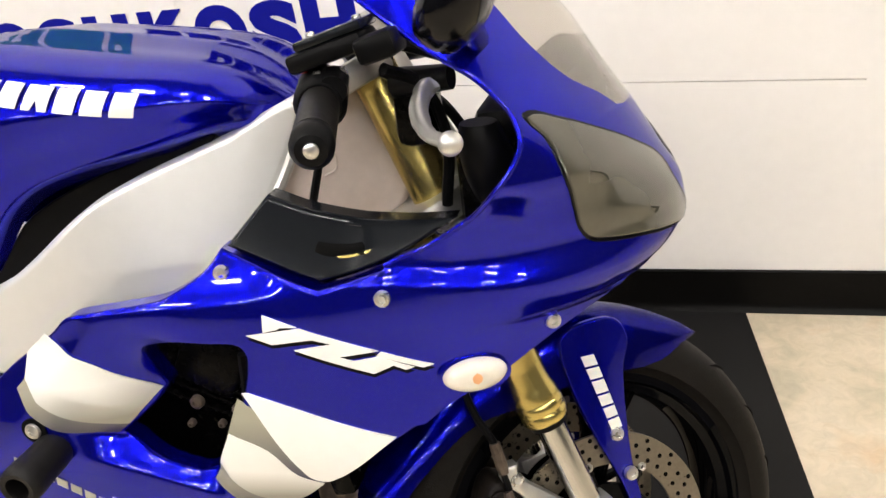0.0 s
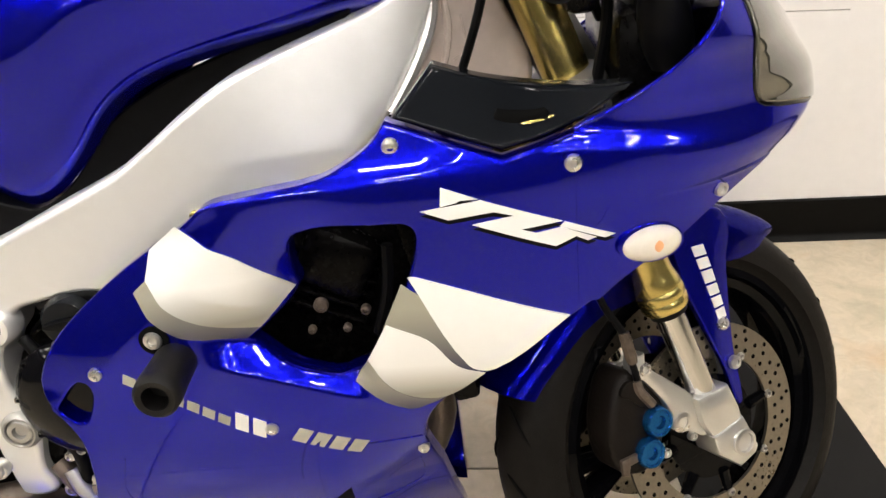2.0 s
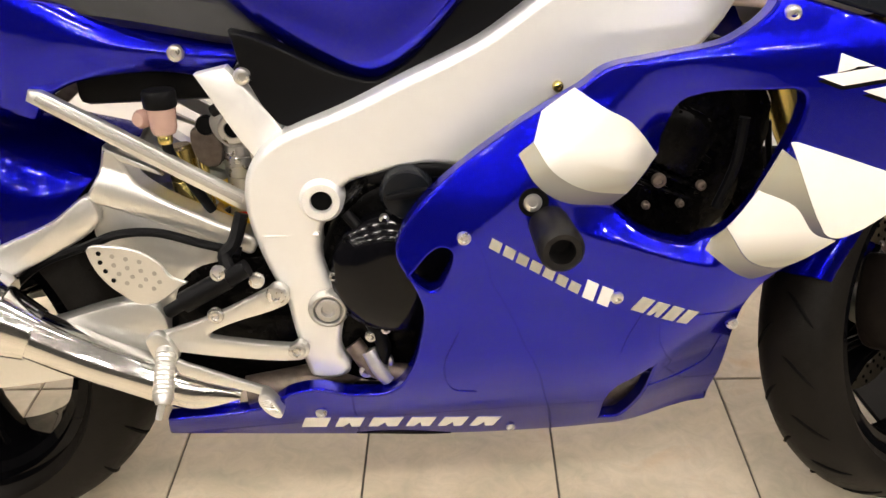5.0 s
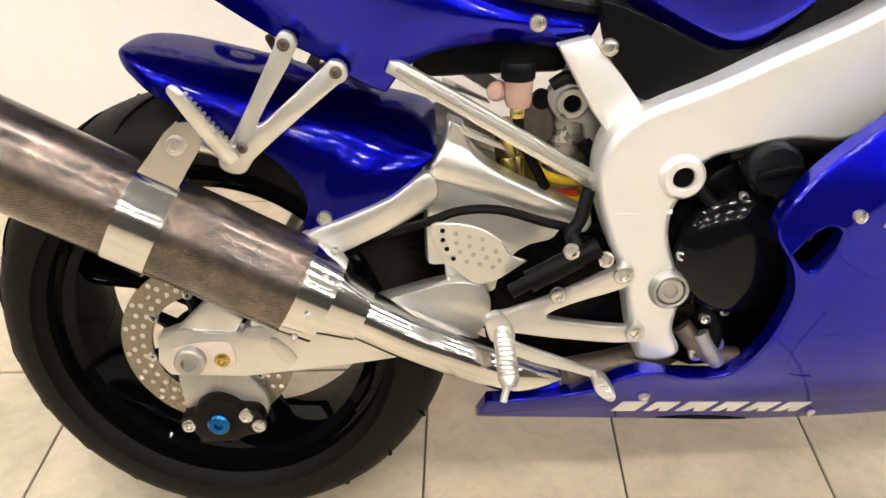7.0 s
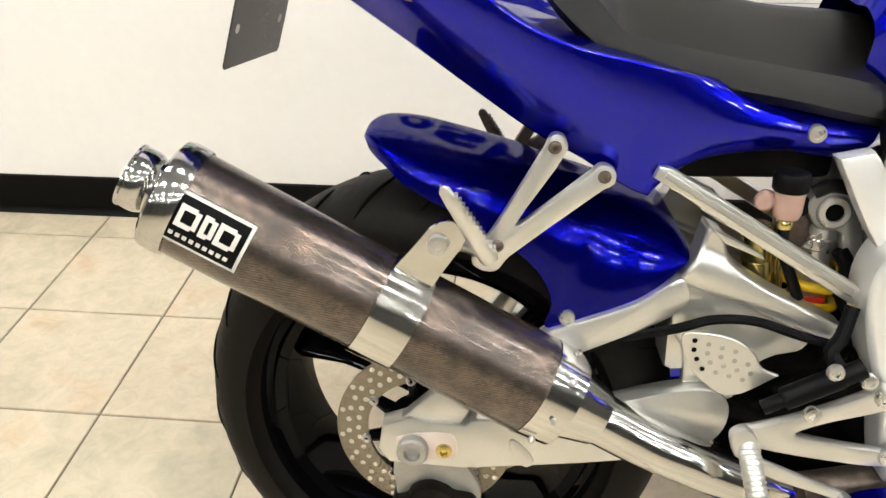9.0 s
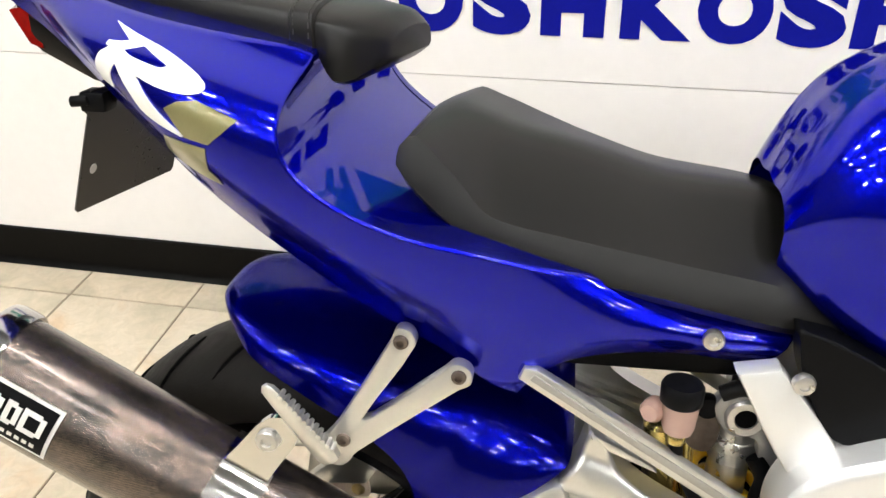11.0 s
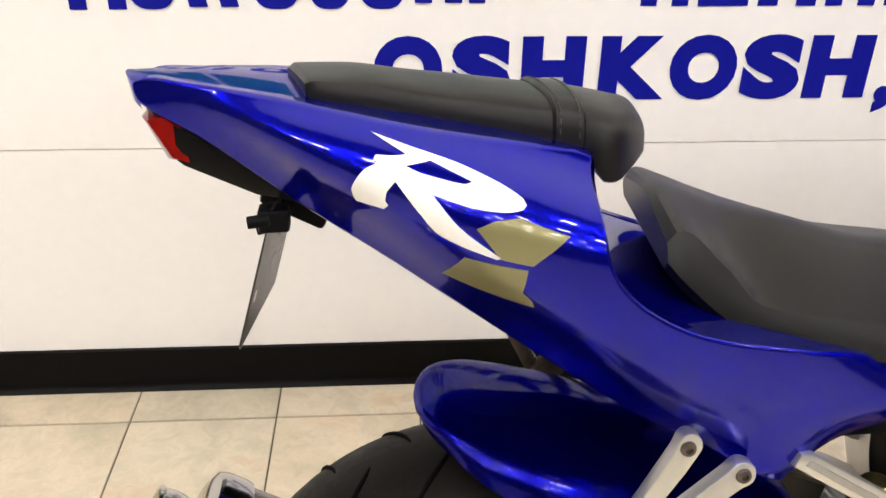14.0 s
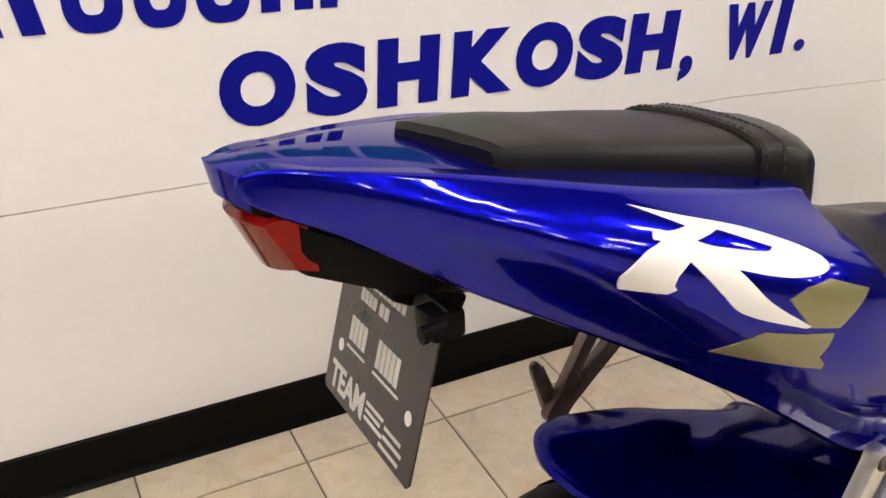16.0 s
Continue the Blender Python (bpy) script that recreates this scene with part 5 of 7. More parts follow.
# fold and cast lines of the casting
for pts, r in (([(1.075, -0.0745, 0.83), (1.078, -0.0735, 0.78), (1.060, -0.081, 0.715)], 0.004), ([(1.092, -0.0665, 0.80), (1.096, -0.0645, 0.765), (1.082, -0.0705, 0.755)], 0.0012)):
    bm = bmesh.new()
    tube(bm, smooth3(pts), r, 8)
    part("casting_rib", bm, PALECAST, bike)
# round bosses on the pivot plate
for x, z, r, hole, m in ((0.556, 0.520, 0.0225, 0.012, SILVER), (0.552, 0.387, 0.0215, 0.0165, CAST)):
    bm = bmesh.new()
    y = -f_frame(x, z)
    turned(bm, [(r + 0.003, -0.02), (r + 0.002, 0.003), (r - 0.002, 0.0085), (hole + 0.001, 0.0085), (hole, 0.007), (hole, 0.0012), (0, 0.0012)], (x, y, z), n=32)
    b = part("boss", bm, m, frame_r)
    if m is CAST:
        bm = bmesh.new()
        turned(bm, [(0.0150, 0.0), (0.0150, 0.0065), (0.0135, 0.0080), (0.0085, 0.0080), (0.0070, 0.0025), (0, 0.0025)], (x, y, z), n=28)
        part("pivot_nut", bm, CAST, b)
    else:
        bm = bmesh.new()
        turned(bm, [(0.0118, 0.001), (0.0118, 0.0018), (0, 0.0018)], (x, y, z), n=20)
        part("boss_hole", bm, HOLE, b)
screw("rivet", 0.812, -0.172, 0.637, 0.006, frame_r, GOLD)

# -- engine --
def engine():
    bm = bmesh.new()
    slab(bm, [(0.56, 0.28), (0.54, 0.42), (0.60, 0.52), (0.72, 0.55), (0.80, 0.60), (0.98, 0.66), (1.06, 0.60), (1.02, 0.47), (0.92, 0.38), (0.86, 0.31), (0.70, 0.28)], -0.135, 0.135, 0.015)
    en = part("engine", bm, ENGINE, bike, "black four-cylinder engine with oily fittings")
    bm = bmesh.new()
    turned(bm, [(0.075, 0), (0.074, 0.022), (0.062, 0.034), (0.030, 0.038), (0, 0.038)], (0.632, -0.135, 0.425), n=40)
    cover = part("clutch_cover", bm, GLOSSB, en, "gloss black clutch cover")
    for k in range(9):
        a = math.tau * k / 9 + 0.3
        screw("bolt", 0.632 + 0.070 * math.cos(a), -0.158, 0.425 + 0.070 * math.sin(a), 0.0058, cover, BLACKP if k % 2 else STEEL)
    bm = bmesh.new()
    turned(bm, [(0.030, 0), (0.030, 0.03), (0.026, 0.036), (0, 0.037)], (0.650, -0.14, 0.527), n=28)
    part("oil_filler_cap", bm, DARKGREY, en, "dark oil filler cap")
    bm = bmesh.new()
    slab(bm, [(0.628, 0.524), (0.672, 0.530), (0.672, 0.536), (0.628, 0.530)], -0.184, -0.170, 0.002)
    part("cap_grip", bm, BLACKP, en)
    for pts, r, m in (([(0.575, -0.14, 0.33), (0.60, -0.15, 0.30), (0.64, -0.15, 0.29)], 0.012, OILY_SHADED), ([(0.60, -0.145, 0.36), (0.612, -0.15, 0.33), (0.606, -0.15, 0.30)], 0.009, BLACKP),
                      ([(0.58, -0.145, 0.50), (0.60, -0.155, 0.47), (0.585, -0.15, 0.43)], 0.007, BLACKP), ([(0.61, -0.14, 0.54), (0.66, -0.15, 0.55), (0.72, -0.15, 0.545)], 0.011, BLACKP)):
        bm = bmesh.new()
        tube(bm, smooth3(pts), r, 10)
        part("engine_hose", bm, m, en)
    for x, z, r, y in ((0.590, 0.300, 0.009, -0.155), (0.612, 0.310, 0.011, -0.152), (0.598, 0.345, 0.007, -0.152), (0.586, 0.545, 0.006, -0.14), (0.640, 0.565, 0.006, -0.145), (0.578, 0.455, 0.006, -0.152), (0.585, 0.470, 0.006, -0.152)):
        screw("bolt", x, y, z, r, en)
    bm = bmesh.new()
    tube(bm, smooth3([(0.594, -0.150, 0.325), (0.604, -0.156, 0.305), (0.616, -0.156, 0.288)]), 0.010, 10)
    part("water_elbow", bm, CAST, en)
    # cylinder side seen through the fairing's window
    bm = bmesh.new()
    block(bm, (0.905, -0.165, 0.535), (0.985, -0.12, 0.605), 0.012, Matrix.Translation((0.945, 0, 0.57)) @ Matrix.Rotation(radians(28), 4, "Y") @ Matrix.Translation((-0.945, 0, -0.57)))
    part("coil_cover", bm, ENGINE, en)
    for k in range(5):
        bm = bmesh.new()
        block(bm, (0.885, -0.158, 0.510 + 0.016 * k), (0.985, -0.13, 0.515 + 0.016 * k), 0.002, Matrix.Translation((0.94, 0, 0.55)) @ Matrix.Rotation(radians(22), 4, "Y") @ Matrix.Translation((-0.94, 0, -0.55)))
        part("cooling_rib", bm, ENGINE, en)
    for x, z, r in ((0.925, 0.528, 0.008), (0.972, 0.520, 0.0055), (0.912, 0.500, 0.0045), (0.950, 0.500, 0.0045)):
        screw("bolt", x, -0.170, z, r, en, OILY_SHADED)
    bm = bmesh.new()
    tube(bm, smooth3([(1.005, -0.19, 0.60), (1.000, -0.19, 0.55), (0.985, -0.185, 0.50)]), 0.006, 8)
    part("drain_hose", bm, BLACKP, en)
    bm = bmesh.new()
    block(bm, (1.03, -0.14, 0.38), (1.06, 0.14, 0.66), 0.006, Matrix.Translation((1.045, 0, 0.5)) @ Matrix.Rotation(radians(-12), 4, "Y") @ Matrix.Translation((-1.045, 0, -0.5)))
    part("radiator", bm, ENGINE, en)
    # header pipes and belly
    bm = bmesh.new()
    tube(bm, smooth3([(1.0, -0.05, 0.45), (1.02, -0.06, 0.30), (0.90, -0.06, 0.19), (0.60, -0.05, 0.19), (0.48, -0.09, 0.24)]), 0.025, 12)
    part("header_pipe", bm, OILY_SHADED, en)
    bm = bmesh.new()
    tube(bm, smooth3([(0.60, -0.10, 0.295), (0.53, -0.115, 0.27), (0.44, -0.13, 0.262)]), 0.022, 14)
    part("collector_joint", bm, OILY_SHADED, en, "heat-browned exhaust joint")
    return en


engine()

# -- tank --
T_TOP = soft([(0.455, 0.795), (0.475, 0.845), (0.51, 0.885), (0.58, 0.918), (0.66, 0.934), (0.72, 0.936), (0.79, 0.928), (0.89, 0.913), (0.97, 0.897), (1.02, 0.874), (1.05, 0.842), (1.062, 0.825)], 0.012)
T_BOT = soft([(0.455, 0.735), (0.50, 0.702), (0.52, 0.692), (0.565, 0.670), (0.615, 0.650), (0.64, 0.660), (0.695, 0.705), (0.735, 0.752), (0.79, 0.783), (0.94, 0.818), (1.0, 0.829), (1.062, 0.824)], 0.014)
T_W = soft([(0.455, 0.080), (0.50, 0.108), (0.56, 0.128), (0.64, 0.148), (0.75, 0.172), (0.88, 0.175), (0.96, 0.160), (1.02, 0.12), (1.05, 0.07), (1.062, 0.03)], 0.012)


def tank():
    bm = bmesh.new()
    rows = []
    for k in range(61):
        x = 0.455 + 0.607 * k / 60
        zt, zb, w = T_TOP(x), T_BOT(x), T_W(x)
        h = zt - zb
        knee = math.exp(-((x - 0.60) / 0.07) ** 2)
        sec = [(0.0, zt), (0.30 * w, zt - 0.004), (0.62 * w, zt - 0.05 * h), (0.86 * w, zt - 0.18 * h), (0.965 * w, zt - 0.34 * h), (1.012 * w, zt - 0.47 * h, 1), ((0.985 - 0.03 * knee) * w, zt - 0.62 * h),
               ((0.945 - 0.06 * knee) * w, zt - 0.79 * h), ((0.90 - 0.06 * knee) * w, zb + 0.02 * h), (0.72 * w, zb - 0.012)]
        half = spline(sec, False, 4, True)
        rows.append([Vector((x, -p.x, p.y)) for p in reversed(half)] + [Vector((x, p.x, p.y)) for p in half[1:]])
    rings(bm, rows, closed=False)
    tk = part("fuel_tank", bm, BLUE, bike, "glossy blue fuel tank", angle=0)
    def f_tank(x, z):
        zt, zb, w = T_TOP(x), T_BOT(x), T_W(x)
        t = (zt - z) / (zt - zb)
        return w * interp([(0.0, 0.02), (0.05, 0.62), (0.18, 0.86), (0.33, 0.968), (0.48, 1.0), (0.62, 0.985), (0.79, 0.945), (1.0, 0.90)])(t) + 0.001
    glyph_row("name_mark", (0.750, 0.880), (0.930, 0.853), 0.024, (1, 1, 1.25, 1, 1, 1), 0.30, WHITE, f_tank, tk, 0.25, off=0.0015, notch=(2,))


tank()
# dark cover between tank and frame
shell("side_cover", [(0.470, 0.700, 1), (0.500, 0.690), (0.612, 0.640), (0.660, 0.660), (0.74, 0.74), (0.92, 0.810), (0.985, 0.826), (0.985, 0.815), (0.90, 0.77), (0.76, 0.69), (0.62, 0.622), (0.525, 0.592), (0.484, 0.645)],
      lambda x, z: 0.118, BLACKP, bike, -1, thick=0.03, roll=0.003, grid=0.04, label="matt black trim between tank and frame")
screw("screw", 0.480, -0.121, 0.652, 0.0095, bike, label="steel screw of the side cover")

# -- tail: the rear end stands a few degrees askew of the front --
SKEW = Matrix(((1, 0, 0, 0), (-0.105, 1, 0, 0.105 * 0.45), (0, 0, 1, 0), (0, 0, 0, 1)))


def skewed(ob):
    for o in (ob, *ob.children_recursive):
        o.data.transform(SKEW)
    return ob


W_TAIL = soft([(-0.290, 0.052), (-0.25, 0.076), (-0.20, 0.108), (-0.114, 0.162), (-0.06, 0.196), (0.0, 0.215), (0.05, 0.211), (0.10, 0.198), (0.20, 0.166), (0.30, 0.135), (0.40, 0.112), (0.49, 0.104)], 0.035)
Z_BOT = soft([(-0.30, 0.940), (-0.235, 0.930), (-0.12, 0.858), (0.0, 0.772), (0.06, 0.728), (0.131, 0.676), (0.25, 0.622), (0.36, 0.640), (0.49, 0.650)], 0.03)
Z_RIM = soft([(-0.30, 0.962), (-0.13, 0.955), (0.06, 0.908), (0.20, 0.84), (0.35, 0.735), (0.485, 0.695)], 0.035)
V_TAIL = soft([(-1.0, 0.40), (-0.6, 0.50), (-0.2, 0.64), (0.0, 0.74), (0.2, 0.90), (0.42, 1.0), (0.6, 1.0), (1.3, 1.0)], 0.06)
S_TAIL = soft([(-0.05, 0.42), (-0.013, 0.60), (0.0, 0.67), (0.010, 0.79), (0.021, 0.91), (0.034, 0.98), (0.05, 1.0), (0.4, 1.0)], 0.004)  # the shoulder below the upper edge


def f_tail(x, z):
    d = Z_RIM(x) - Z_BOT(x)
    v = (z - Z_BOT(x)) / math.sqrt(d * d + 0.06 ** 2)
    return W_TAIL(x) * V_TAIL(v) * S_TAIL(Z_RIM(x) - 0.013 - z) + 0.022 * math.exp(-((x - 0.235) / 0.055) ** 2) * min(1, max(0, (0.70 - z) / 0.07)) ** 1.5


RIDGE = [(-0.284, 0.947), (-0.235, 0.947), (-0.160, 0.941), (-0.060, 0.927), (0.055, 0.9075), (0.071, 0.902), (0.062, 0.876), (0.066, 0.838), (0.094, 0.806), (0.147, 0.776), (0.225, 0.753), (0.371, 0.713), (0.482, 0.682)]
TAIL = RIDGE[:5] + [(0.071, 0.902, 1)] + RIDGE[6:12] + [(0.482, 0.680, 1), (0.453, 0.645), (0.379, 0.655), (0.300, 0.650), (0.266, 0.634), (0.246, 0.610, 1), (0.222, 0.622), (0.177, 0.650), (0.133, 0.674), (0.063, 0.725), (0.003, 0.768), (-0.074, 0.815), (-0.127, 0.841), (-0.164, 0.860), (-0.236, 0.904), (-0.281, 0.928)]
tail_r = shell("tail_cowl", TAIL, f_tail, BLUE, bike, -1, thick=0.016, roll=0.003, grid=0.018, label="blue tail cowl with white and khaki marks")
tail_l = shell("tail_cowl", TAIL, f_tail, BLUE, bike, 1, thick=0.016, roll=0.003, grid=0.02, label="blue tail cowl")


def deck():
    """The upper side of the tail, from the stern over the step behind the rider's seat to the tank."""
    bm = bmesh.new()
    line = spline(RIDGE, False, 4)
    rows = []
    for p in line:
        w = f_tail(p.x, p.y) - 0.002
        rows.append([Vector((p.x - 0.012 * (1 - (i / 10 - 1) ** 2) * (1 if p.x < -0.24 else 0), w * (i / 10 - 1), p.y - 0.002 + 0.006 * (1 - (i / 10 - 1) ** 2))) for i in range(21)])
    first = [q + Vector((0.004, 0, -0.022)) for q in rows[0]]
    rings(bm, [first] + rows, closed=False)
    skewed(part("tail_deck", bm, BLUE, bike, "blue upper deck of the tail", angle=50))


deck()
# tail marks: a slanted white plain shape and a khaki block
MARK = [(-0.095, 0.925, 1), (-0.069, 0.918), (-0.040, 0.910), (-0.017, 0.901), (0.000, 0.892), (0.005, 0.886), (-0.002, 0.883), (-0.017, 0.883), (-0.036, 0.886), (-0.057, 0.892, 1), (-0.040, 0.871), (-0.013, 0.851, 1), (-0.016, 0.850, 1), (-0.052, 0.863), (-0.065, 0.877), (-0.081, 0.898, 1), (-0.087, 0.890), (-0.088, 0.883, 1), (-0.086, 0.880, 1), (-0.089, 0.876, 1), (-0.108, 0.877, 1), (-0.111, 0.887), (-0.103, 0.902), (-0.091, 0.909, 1), (-0.095, 0.910, 1), (-0.093, 0.913, 1), (-0.080, 0.913), (-0.072, 0.914, 1)]
decal("white_mark", MARK, WHITE, 0.0014, tail_r, f_tail, "white slanted tail mark")
decal("mark_counter", [(-0.073, 0.908, 1), (-0.056, 0.911, 1), (-0.030, 0.900, 1), (-0.035, 0.899), (-0.056, 0.903), (-0.065, 0.905)], BLUE, 0.0022, tail_r, f_tail)
decal("khaki_mark", [(-0.029, 0.871, 1), (-0.017, 0.877, 1), (0.000, 0.879, 1), (0.033, 0.866, 1), (0.008, 0.846, 1), (-0.013, 0.850, 1)], GOLDGREY, 0.0010, tail_r, f_tail, "khaki metallic mark")
decal("khaki_mark", [(-0.048, 0.825, 1), (-0.036, 0.848, 1), (0.005, 0.843, 1), (0.003, 0.824, 1), (0.010, 0.817, 1), (0.012, 0.811, 1), (-0.025, 0.819, 1)], GOLDGREY, 0.0009, tail_r, f_tail)
screw("tail_screw", 0.408, -f_tail(0.408, 0.676) - 0.001, 0.676, 0.0095, tail_r, label="large steel tail screw")
skewed(tail_r)
skewed(tail_l)


def tail_end():
    bm = bmesh.new()
    block(bm, (0.275, -0.055, 0.612), (0.450, 0.12, 0.690), 0.012)
    part("battery_tray", bm, BLACKP, bike, "black tray under the seat")
    # dark undertray, tail lamp, plate with its holder
    bm = bmesh.new()
    rows = []
    for x, zt, zb, w in ((-0.266, 0.918, 0.885, 0.033), (-0.25, 0.908, 0.874, 0.040), (-0.19, 0.880, 0.850, 0.050), (-0.12, 0.862, 0.842, 0.070), (0.0, 0.805, 0.790, 0.10), (0.14, 0.70, 0.688, 0.10), (0.30, 0.69, 0.675, 0.08)):
        rows.append([(x, -w, zt), (x, -w, (zt + zb) / 2), (x, -w * 0.8, zb), (x, 0, zb - 0.004), (x, w * 0.8, zb), (x, w, (zt + zb) / 2), (x, w, zt)])
    rings(bm, [[Vector(p) for p in r] for r in rows], closed=True)
    skewed(part("undertray", bm, BLACKP, bike, "matt black undertray of the tail"))
    bm = bmesh.new()
    rows = []
    for k in range(13):
        u = k / 6 - 1
        y = 0.038 * u
        back = 0.010 * (1 - u * u)
        rows.append([Vector((-0.270 - back, y, 0.920 - 0.004 * u * u)), Vector((-0.276 - back, y, 0.914)), Vector((-0.258 - back, y, 0.876 + 0.006 * u * u)), Vector((-0.244 - back * 0.5, y, 0.872 + 0.006 * u * u)), Vector((-0.250, y, 0.918))])
    rings(bm, rows)
    fascia = bmesh.new()
    rows = []
    for k in range(13):
        u = k / 6 - 1
        back = 0.010 * (1 - u * u)
        rows.append([Vector((-0.272 - back, 0.031 * u, 0.943)), Vector((-0.279 - back, 0.031 * u, 0.938)), Vector((-0.271 - back, 0.031 * u, 0.917)), Vector((-0.245, 0.031 * u, 0.917)), Vector((-0.245, 0.031 * u, 0.943))])
    rings(fascia, rows)
    skewed(part("tail_fascia", fascia, BLACKP, bike, "black band above the tail lamp"))
    skewed(part("tail_light", bm, TAILRED, bike, "red tail lamp lens"))


tail_end()


def plate():
    """The dealer's plate that hangs behind the tail and faces backwards; u runs across it from the left, v up."""
    bl, br, up = Vector((-0.194, 0.172, 0.711)), Vector((-0.213, -0.010, 0.721)), Vector((0.032, -0.010, 0.113))
    ux = (br - bl).normalized()
    uy = up.cross(ux).normalized()
    uz = ux.cross(uy)
    m = Matrix((ux, uy, uz)).transposed().to_4x4()
    m.translation = bl
    bm = bmesh.new()
    block(bm, (-0.012, -0.030, -0.010), (0.050, 0.030, 0.010), 0.004, Matrix.Translation((-0.176, 0.070, 0.842)) @ Matrix.Rotation(radians(28), 4, "Y"))
    holder = part("plate_holder", bm, BLACKP, bike, "black plate holder")
    bm = bmesh.new()
    slab(bm, [(0.004, 0.0), (0.179, 0.0), (0.183, 0.004), (0.183, 0.132), (0.0, 0.132), (0.0, 0.004)], -0.0008, 0.0008, 0, sharp=True)
    bm.transform(m)
    pl = part("dealer_plate", bm, PLATE, holder, "dark brown plastic dealer plate with pale print", smooth=False)
    for u, v in ((0.022, 0.045), (0.163, 0.045), (0.022, 0.118), (0.163, 0.118)):
        bm = bmesh.new()
        turned(bm, [(0.0055, -0.0012), (0.0055, 0.0012), (0, 0.0012)], (0, 0, 0), (0, -1, 0), 14)
        bm.transform(m @ Matrix.Translation((u, 0, v)))
        part("plate_hole", bm, WALLP, pl)
    bars = [(0.060, 0.112, 0.07, 0.009), (0.045, 0.098, 0.034, 0.010), (0.084, 0.098, 0.020, 0.010), (0.036, 0.066, 0.036, 0.020), (0.094, 0.066, 0.044, 0.022), (0.034, 0.050, 0.040, 0.002), (0.092, 0.050, 0.050, 0.002),
            (0.092, 0.025, 0.034, 0.0028), (0.092, 0.019, 0.030, 0.0028), (0.092, 0.013, 0.036, 0.0028), (0.130, 0.022, 0.030, 0.0028), (0.130, 0.015, 0.034, 0.0028), (0.125, 0.007, 0.036, 0.0028)]
    for u, v, w, h in bars:
        n = max(1, round(w / 0.009)) if h > 0.006 else 1
        for k in range(n):
            bm = bmesh.new()
            block(bm, (u + k * w / n, -0.0014, v - h / 2), (u + (k + (0.78 if n > 1 else 1)) * w / n, -0.0008, v + h / 2), 0)
            bm.transform(m)
            part("print_bar", bm, PLATEW, pl, smooth=False)
    cu = bpy.data.curves.new("plate_word", "FONT")
    cu.body, cu.size, cu.extrude, cu.offset = "TEAM", 0.030, 0.0002, 0.0009
    tmp = bpy.data.objects.new("plate_word", cu)
    me = bpy.data.meshes.new_from_object(tmp)
    bpy.data.objects.remove(tmp)
    me.transform(m @ Matrix.Translation((0.012, -0.0011, 0.008)) @ Matrix.Rotation(radians(90), 4, "X"))
    finish("plate_word", me, PLATEW, pl, smooth=False)
    bm = bmesh.new()
    block(bm, (-0.004, -0.006, -0.008), (0.022, 0.020, 0.012), 0.003, Matrix.Translation((-0.184, -0.004, 0.834)))
    tube(bm, [(-0.196, -0.008, 0.836), (-0.178, -0.008, 0.838)], 0.0055, 10)
    tube(bm, [(-0.190, 0.004, 0.826), (-0.172, 0.004, 0.830)], 0.005, 10)
    part("plate_clamp", bm, BLACKP, holder)


plate()

# -- seats --
def rider_seat():
    """Lofted along x: lower edge, crease of the side facet and the crowned top."""
    st = [(0.136, -0.085, 0.812, -0.077, 0.826, 0.838), (0.146, -0.090, 0.800, -0.078, 0.836, 0.842), (0.183, -0.096, 0.766, -0.084, 0.806, 0.834), (0.218, -0.100, 0.742, -0.092, 0.772, 0.823),
          (0.283, -0.104, 0.728, -0.094, 0.758, 0.811), (0.373, -0.106, 0.712, -0.094, 0.741, 0.788), (0.462, -0.100, 0.692, -0.088, 0.722, 0.780), (0.495, -0.090, 0.686, -0.080, 0.706, 0.757), (0.520, -0.078, 0.682, -0.070, 0.690, 0.710)]
    yb, zb, yc, zc, zm = (interp([(q[0], q[i]) for q in st]) for i in range(1, 6))
    zl = interp([(0.136, 0.822), (0.146, 0.833), (0.183, 0.824), (0.218, 0.813), (0.283, 0.796), (0.373, 0.772), (0.462, 0.764), (0.495, 0.745), (0.520, 0.70)])
    bm = bmesh.new()
    rows = []
    for k in range(57):
        x = 0.136 + 0.384 * k / 56
        mid = -0.105 * (x - 0.45) * 0.9
        slant = 0.17 * max(0.0, 1 - (x - 0.136) / 0.15)
        half = [(yb(x) + 0.010, zb(x) - 0.010), (yb(x), zb(x)), ((yb(x) + yc(x)) / 2 - 0.002, (zb(x) + zc(x)) / 2), (yc(x), zc(x))]
        for u, v in ((0.12, 0.14), (0.25, 0.30), (0.4, 0.48), (0.55, 0.65), (0.7, 0.81), (0.85, 0.95), (1.0, 1.0)):
            half.append((yc(x) + (mid - yc(x)) * u, zc(x) + (zm(x) - zc(x)) * v))
        far = half[:3] + [(y, zl(x) + (zm(x) - zl(x)) * (z - zc(x)) / (zm(x) - zc(x))) for y, z in half[3:]]
        full = half + [(2 * mid - y, z) for y, z in reversed(far[:-1])]
        rows.append([Vector((x + slant * (y - yb(x)), y, z)) for y, z in full])
    rings(bm, rows)
    return part("rider_seat", bm, VINYL, bike, "black vinyl rider seat with a creased side", angle=24)


